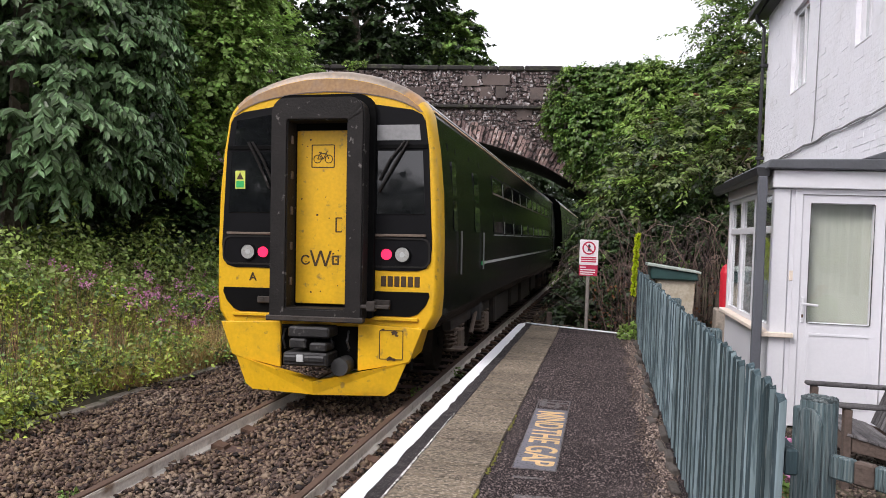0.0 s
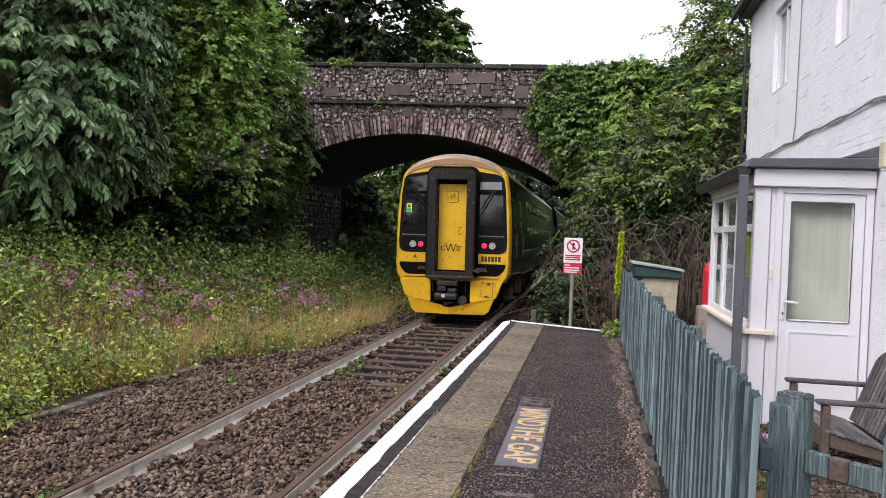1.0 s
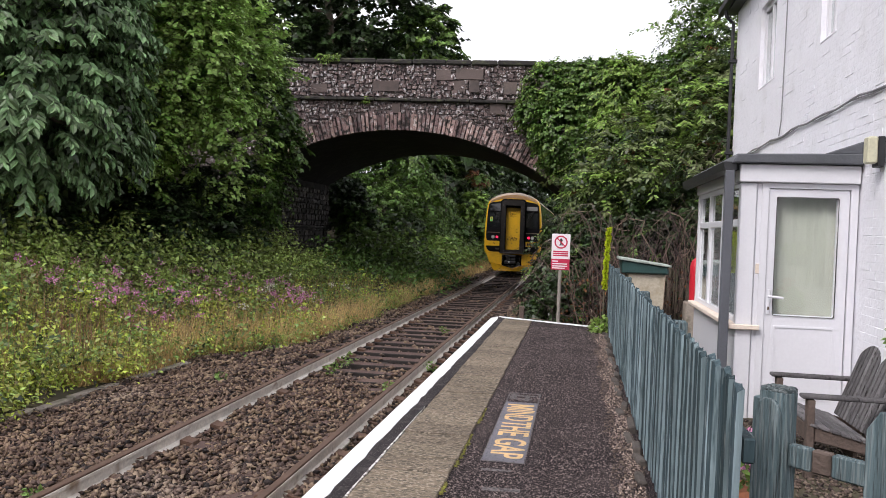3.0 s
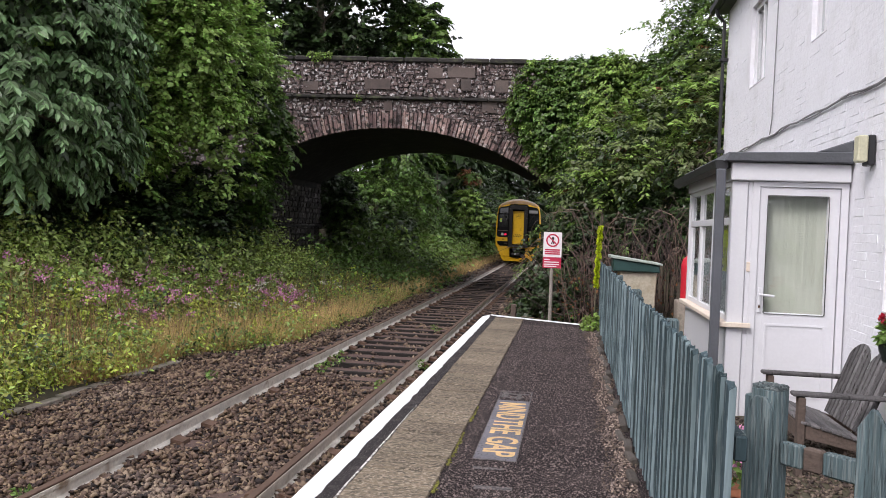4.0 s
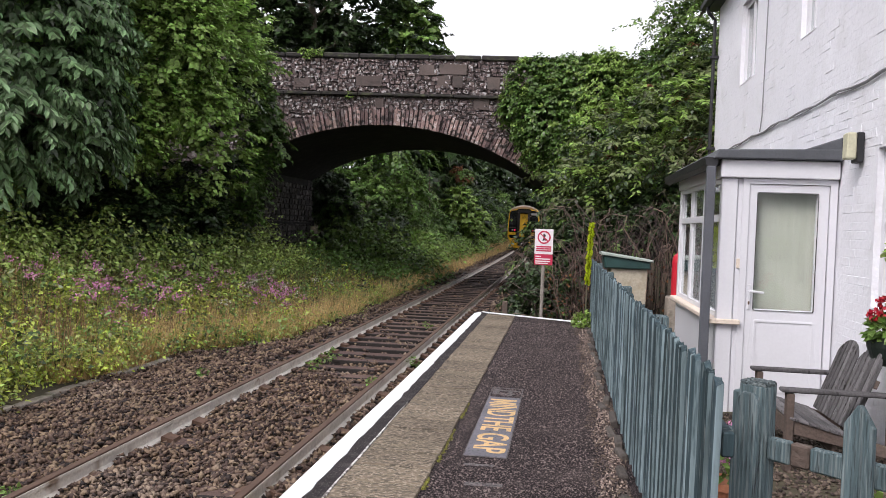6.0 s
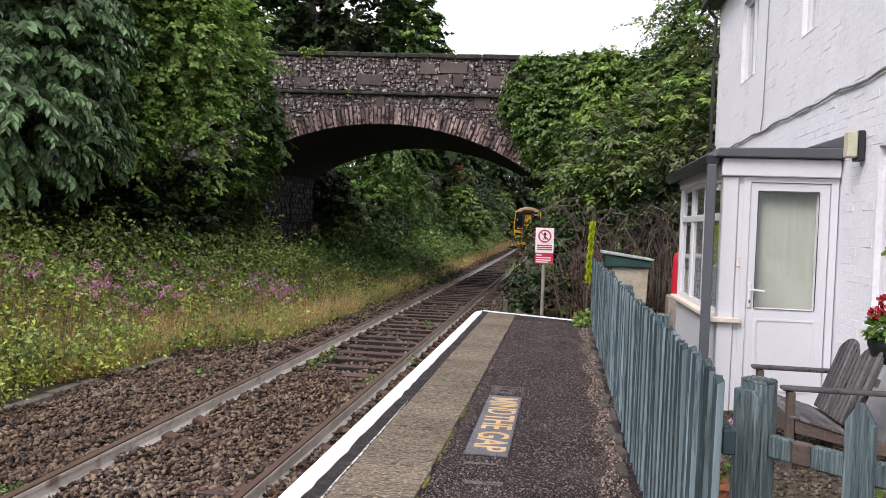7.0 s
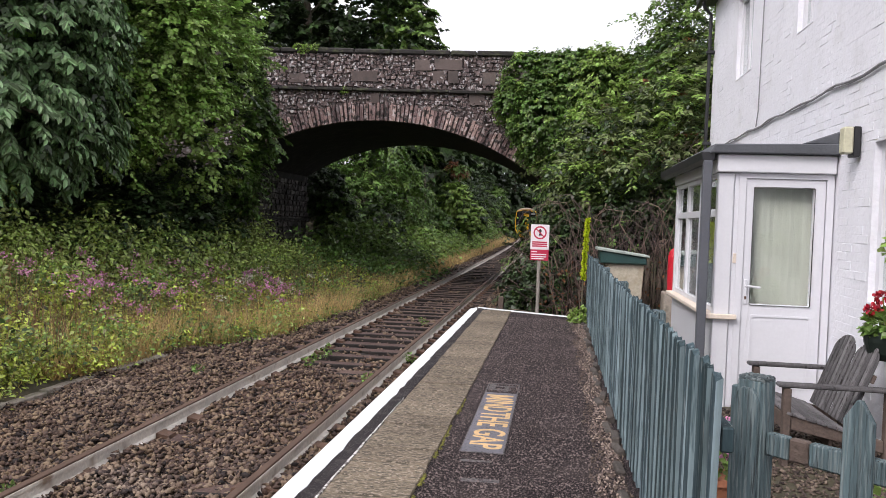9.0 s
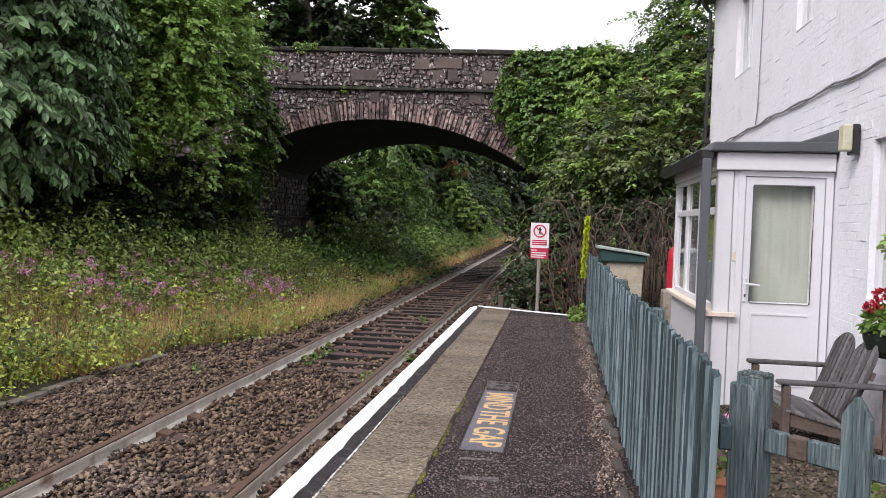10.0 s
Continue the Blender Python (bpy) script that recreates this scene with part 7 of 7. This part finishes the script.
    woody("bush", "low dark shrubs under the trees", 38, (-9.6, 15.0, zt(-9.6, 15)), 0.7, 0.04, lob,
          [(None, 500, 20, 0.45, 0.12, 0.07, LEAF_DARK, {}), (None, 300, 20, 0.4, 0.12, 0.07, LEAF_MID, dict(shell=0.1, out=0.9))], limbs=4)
    # cutting beyond the bridge
    spots = [(-9.3, 32.6, 0.8, 0.9), (-9.7, 32.8, 1.9, 0.9), (-10.2, 33.2, 2.8, 0.8), (-8.9, 32.6, 0.0, 0.8), (-9.3, 33.2, 0.4, 1.0), (-8.0, 34.8, 0.2, 0.9), (-8.6, 36, 1.0, 1.3), (-9.5, 38, 2.4, 1.8), (-8.6, 42, 1.2, 1.4), (-11, 44, 4.0, 2.4), (-8.2, 48, 1.0, 1.4), (-10, 52, 3.0, 2.2), (-8.2, 56, 1.0, 1.5), (-10.5, 62, 3.6, 2.6),
             (-8.4, 66, 1.0, 1.6), (-10.0, 74, 3.0, 2.6), (-12, 56, 7, 3.2), (-12.5, 68, 8, 3.5), (-10.5, 86, 3.6, 3.0), (-12, 40, 6, 2.8), (-9.4, 100, 4.0, 3.2), (-13, 100, 8, 4)]
    for k, (x, y, z, r) in enumerate(spots):
        rng = np.random.default_rng(200 + k)
        lobes = [(x + rng.normal() * r * 0.4, y + rng.normal() * r * 0.4, z + rng.normal() * r * 0.3, r * 0.8, r * 0.8, r * 0.75) for _ in range(4)]
        mats = (LEAF_DARK, LEAF_IVY, LEAF_DARK, LEAF_DARK, LEAF_IVY, LEAF_IVY) if y < 37 else (LEAF_DARK, LEAF_IVY, LEAF_MID, LEAF_DARK, LEAF_IVY, LEAF_MID)
        woody("bush", "bushy growth on the cutting side beyond the bridge", 300 + k, (x, y, zt(x, y)), max(z - zt(x, y), 0.5), 0.05 + r * 0.02, lobes,
              [(None, 420, 20, 0.36 * r, 0.10 + 0.0012 * y, 0.07 + 0.0009 * y, mats[k % 6], {}), (None, 180, 20, 0.33 * r, 0.10 + 0.0012 * y, 0.07 + 0.0009 * y, mats[(k + 1) % 6], dict(shell=0.5))], limbs=4)
    spots = [(0.3, 40, 0.8, 1.2), (0.3, 46, 2.6, 1.7), (0.0, 52, 1.2, 1.5), (0.9, 60, 3.0, 2.2), (0.2, 70, 2.0, 2.0), (0.2, 82, 2.6, 2.4), (-0.6, 96, 3, 2.8), (2.5, 54, 6, 3), (2, 74, 6, 3.4), (1, 94, 8, 4), (-0.4, 112, 4, 3.5)]
    for k, (x, y, z, r) in enumerate(spots):
        rng = np.random.default_rng(250 + k)
        lobes = [(x + abs(rng.normal()) * r * 0.4, y + rng.normal() * r * 0.4, z + rng.normal() * r * 0.3, r * 0.75, r * 0.8, r * 0.75) for _ in range(4)]
        woody("bush", "bush on the other side of the cutting", 350 + k, (x, y, zt(x, y)), max(z - zt(x, y), 0.5), 0.05 + r * 0.02, lobes,
              [(None, 240, 20, 0.4 * r, 0.15 + 0.0014 * y, 0.10 + 0.001 * y, (LEAF_DARK, LEAF_MID)[k % 2], {})], limbs=4)
    for k, (x, y, h) in enumerate(((-10.5, 108, 13), (-14, 104, 14), (-14, 125, 12), (-7, 130, 13), (-2, 132, 11), (4, 128, 13), (-20, 120, 13), (10, 122, 13), (-17, 57, 17), (-22, 52, 16), (-12, 60, 16), (-16, 80, 16))):
        rng = np.random.default_rng(400 + k)
        lobes = [(x + rng.normal() * 2, y + rng.normal() * 2, h * (0.25 + 0.16 * i), 3.6, 3.4, 2.6) for i in range(5)]
        woody("tree", "distant dark tree closing the line", 420 + k, (x, y, zt(x, y)), h * 0.8, 0.3, lobes, [(None, 420, 22, 1.5, 0.6, 0.42, LEAF_DARK, {})], limbs=5)
    woody("bush", "sparse shrub with rust-coloured leaves beyond the bridge", 480, (-8.6, 50.5, zt(-8.6, 50.5)), 4.0, 0.05, [(-6.6, 50, 5.0, 0.5, 0.4, 0.35), (-6.2, 50, 4.8, 0.35, 0.3, 0.3)],
          [(None, 28, 14, 0.5, 0.16, 0.11, LEAF_RUST, {}), (None, 30, 14, 0.5, 0.2, 0.14, LEAF_MID, {})], limbs=3)
    woody("bush", "rounded bright green bush beside the line", 481, (-6.6, 56.0, zt(-6.6, 56)), 1.4, 0.06, [(-6.4, 55, 2.2, 1.4, 1.2, 1.0), (-5.8, 54.5, 1.8, 1.0, 1.0, 0.8), (-7.2, 54.6, 3.2, 1.2, 1.0, 1.1)],
          [(None, 420, 20, 0.5, 0.2, 0.13, LEAF_LIGHT, dict(out=0.9)), (None, 160, 20, 0.5, 0.2, 0.13, LEAF_DARK, dict(shell=0.6))], limbs=3)
    # unseen trees added behind the platform: close the place, darken the cab-window reflections
    for k, (x, y, h) in enumerate(((-22, -22, 13), (-20, -28, 14), (-29, -16, 12), (-15, -42, 4.5), (-4, -42, 9), (5, -40, 13), (-24, -4, 12), (-20, 4, 12))):
        rng = np.random.default_rng(440 + k)
        lobes = [(x + rng.normal() * 1.8, y + rng.normal() * 1.8, h * (0.2 + 0.17 * i), 3.4, 3.2, 2.4) for i in range(5)]
        woody("tree", "unseen leafy tree added behind the platform", 460 + k, (x, y, zt(x, y)), h * 0.8, 0.3, lobes, [(None, 200, 16, 1.5, 0.9, 0.6, LEAF_DARK, {})], limbs=5)


build_woods()


def build_meadow():
    rng = np.random.default_rng(77)

    def verge(y):
        return np.array([-5.93 + 1.16 * float(smooth(10.5, 15, v)) for v in y]) - 0.1 * np.sin(y * 1.7)

    def spot(n, y0, y1, reach, power=1.0):
        y = y0 + (y1 - y0) * rng.random(n) ** 1.3
        return verge(y) - reach * rng.random(n) ** power, y

    def blades(name, x, y, h, w, mat, label, lean=0.3):
        n = len(x)
        z = land(x, y) - 0.03
        a = rng.random(n) * 6.28
        side = np.stack([np.cos(a), np.sin(a), np.zeros(n)], 1) * w[:, None] / 2
        tilt = np.stack([rng.normal(size=n) * lean * h, rng.normal(size=n) * lean * h, h], 1)
        b = np.stack([x, y, z], 1)
        v = np.stack([b - side, b + side, b + tilt * 0.99 + side * 0.15, b + tilt - side * 0.15], 1)
        return tagged(quads(name, v, mat), label, "grass", kind="stuff")

    # straw-coloured grass, thickest along the track and towards the bridge
    x, y = spot(20000, 8.8, 32, 1.25, 1.5)
    h = 0.14 + 0.50 * rng.random(len(x)) * (0.45 + 0.6 * smooth(9, 14, y))
    blades("dry_grass", x, y, h, 0.008 + 0.007 * rng.random(len(x)), GRASS_DRY, "tall dry straw-coloured grass beside the track")
    x, y = spot(3500, 5.0, 20, 4.2, 1.0)
    blades("dry_grass", x, y, 0.25 + 0.45 * rng.random(len(x)), 0.007 + 0.006 * rng.random(len(x)), GRASS_DRY, "scattered dry grass stems among the weeds")
    x, y = spot(22000, 30, 95, 2.2, 1.0)
    blades("dry_grass", x, y, 0.2 + 0.35 * rng.random(len(x)), 0.02 + 0.02 * rng.random(len(x)), GRASS_DRY, "dry grass along the line beyond the bridge")
    x, y = spot(20000, 5.0, 30, 6.0)
    blades("green_grass", x, y, 0.15 + 0.30 * rng.random(len(x)), 0.010 + 0.010 * rng.random(len(x)), GRASS_GREEN, "rough green grass in the meadow")
    # dry flower stalks
    x, y = spot(2200, 7, 24, 4.6)
    blades("dead_stalks", x, y, 0.55 + 0.45 * rng.random(len(x)), np.full(len(x), 0.010), TWIG, "dead brown flower stalks in the meadow", 0.12)

    def weeds(name, n, y0, y1, reach, power, tall, size, mat, label, per=34, spread=0.17, back=0.0):
        x, y = spot(n, y0, y1, reach, power)
        x = x - back
        hh = tall * (0.45 + 0.7 * rng.random(n)) * (0.35 + 0.65 * (1 + np.sin(x * 2.3 + y * 1.1) * np.sin(y * 1.9 - x * 0.7)))
        off = rng.normal(size=(n, per, 3)) * spread
        off[..., 2] = (rng.random((n, per)) ** 0.7) * hh[:, None]
        off[..., :2] *= (1.15 - 0.5 * off[..., 2:] / (tall * 1.15))
        base = (np.stack([x, y, land(x, y)], 1)[:, None] + off).reshape(-1, 3)
        out = np.concatenate([off[..., :2], np.zeros((n, per, 1))], 2).reshape(-1, 3)
        way = unit(out) * 0.8 + rng.normal(size=base.shape) * 0.5 + [0, 0, -0.2]
        face = rng.normal(size=base.shape) * 0.5 + unit(out) * 0.4 + [0.1, -0.35, 0.8]
        s = 0.6 + 0.8 * rng.random(len(base))
        return tagged(quads(name, leaf_quads(rng, base, way, face, size * s, size * 0.55 * s), mat), label, "undergrowth", kind="stuff")

    weeds("nettles", 1200, 5.2, 13, 5.0, 0.8, 0.50, 0.068, WEED, "leafy yellow-green nettles and brambles in the meadow", per=44)
    weeds("nettles", 700, 13, 24, 5.0, 0.8, 0.55, 0.075, WEED, "sparser yellow-green nettles farther along the meadow", per=40)
    x, y = spot(4500, 8, 24, 3.2, 1.0)
    blades("reddish_grass", x - 0.3, y, 0.45 + 0.45 * rng.random(len(x)), 0.008 + 0.006 * rng.random(len(x)), GRASS_RED, "reddish-brown seeding grass in the meadow", 0.2)
    weeds("brambles", 1500, 5.2, 24, 5.6, 0.7, 0.62, 0.075, LEAF_MID, "darker bramble leaves in the meadow", per=40)
    # dark under-layer: shade between the weeds put in as leaf colour
    weeds("shaded_weeds", 420, 5.2, 24, 5.6, 0.7, 0.45, 0.09, LEAF_DARK, "dark green leaves low in the meadow", per=36)
    weeds("tall_nettles", 760, 8.0, 23, 3.0, 1.0, 0.95, 0.095, NETTLE, "tall nettles in front of the trees", back=2.5, spread=0.24, per=46)
    weeds("tall_nettles", 620, 7.0, 23, 3.6, 1.0, 1.0, 0.095, NETTLE, "other tall nettles in front of the trees", back=2.2, spread=0.24, per=44)
    weeds("low_weeds", 2900, 5.0, 24, 4.2, 1.1, 0.38, 0.05, NETTLE, "low yellowish green weeds at the edge of the ballast", spread=0.15, per=40)
    weeds("low_weeds", 520, 5.0, 10, 1.2, 1.0, 0.26, 0.05, WEED, "bright leafy weeds hanging over the edging stones", spread=0.16, per=36)
    weeds("verge_weeds", 600, 30, 90, 2.4, 0.8, 1.0, 0.24, LEAF_MID, "green undergrowth on the cutting beyond the bridge", spread=0.4, back=1.7)
    weeds("verge_weeds", 260, 33, 62, 1.8, 0.8, 0.9, 0.2, LEAF_LIGHT, "pale green bramble bushes beside the line", spread=0.35, back=0.9)
    weeds("verge_weeds", 400, 24, 34, 3.6, 0.8, 0.8, 0.13, LEAF_IVY, "shaded undergrowth below the bridge", spread=0.3)

    def flowers(name, n, y0, y1, x0, x1, mat, label, per=22, tall=(0.45, 0.95)):
        y = y0 + (y1 - y0) * rng.random(n)
        x = verge(y) - x0 - (x1 - x0) * rng.random(n)
        keep = np.sin(x * 2.1 + y * 0.9) + np.sin(y * 1.7 - x) > -0.5
        x, y = x[keep], y[keep]
        n = len(x)
        z = land(x, y) + tall[0] + (tall[1] - tall[0]) * rng.random(n)
        off = rng.normal(size=(n, per, 3)) * [0.042, 0.042, 0.035]
        base = (np.stack([x, y, z], 1)[:, None] + off).reshape(-1, 3)
        m = len(base)
        v = leaf_quads(rng, base, rng.normal(size=base.shape), rng.normal(size=base.shape), np.full(m, 0.036), np.full(m, 0.030))
        tagged(quads(name, v, mat), label, "flowers", kind="stuff")
        blades(name.replace("flowers", "stems"), x, y, z - land(x, y), np.full(n, 0.008), GRASS_GREEN, "green stems of the wild flowers", 0.02)

    flowers("pink_flowers", 150, 10.6, 16.8, 0.5, 3.0, PETAL_PINK, "scattered pink wild flowers in the meadow")
    flowers("white_flowers", 22, 12.0, 20, 0.3, 3.0, PETAL_WHITE, "small cream flower heads in the meadow")


build_meadow()


motions()
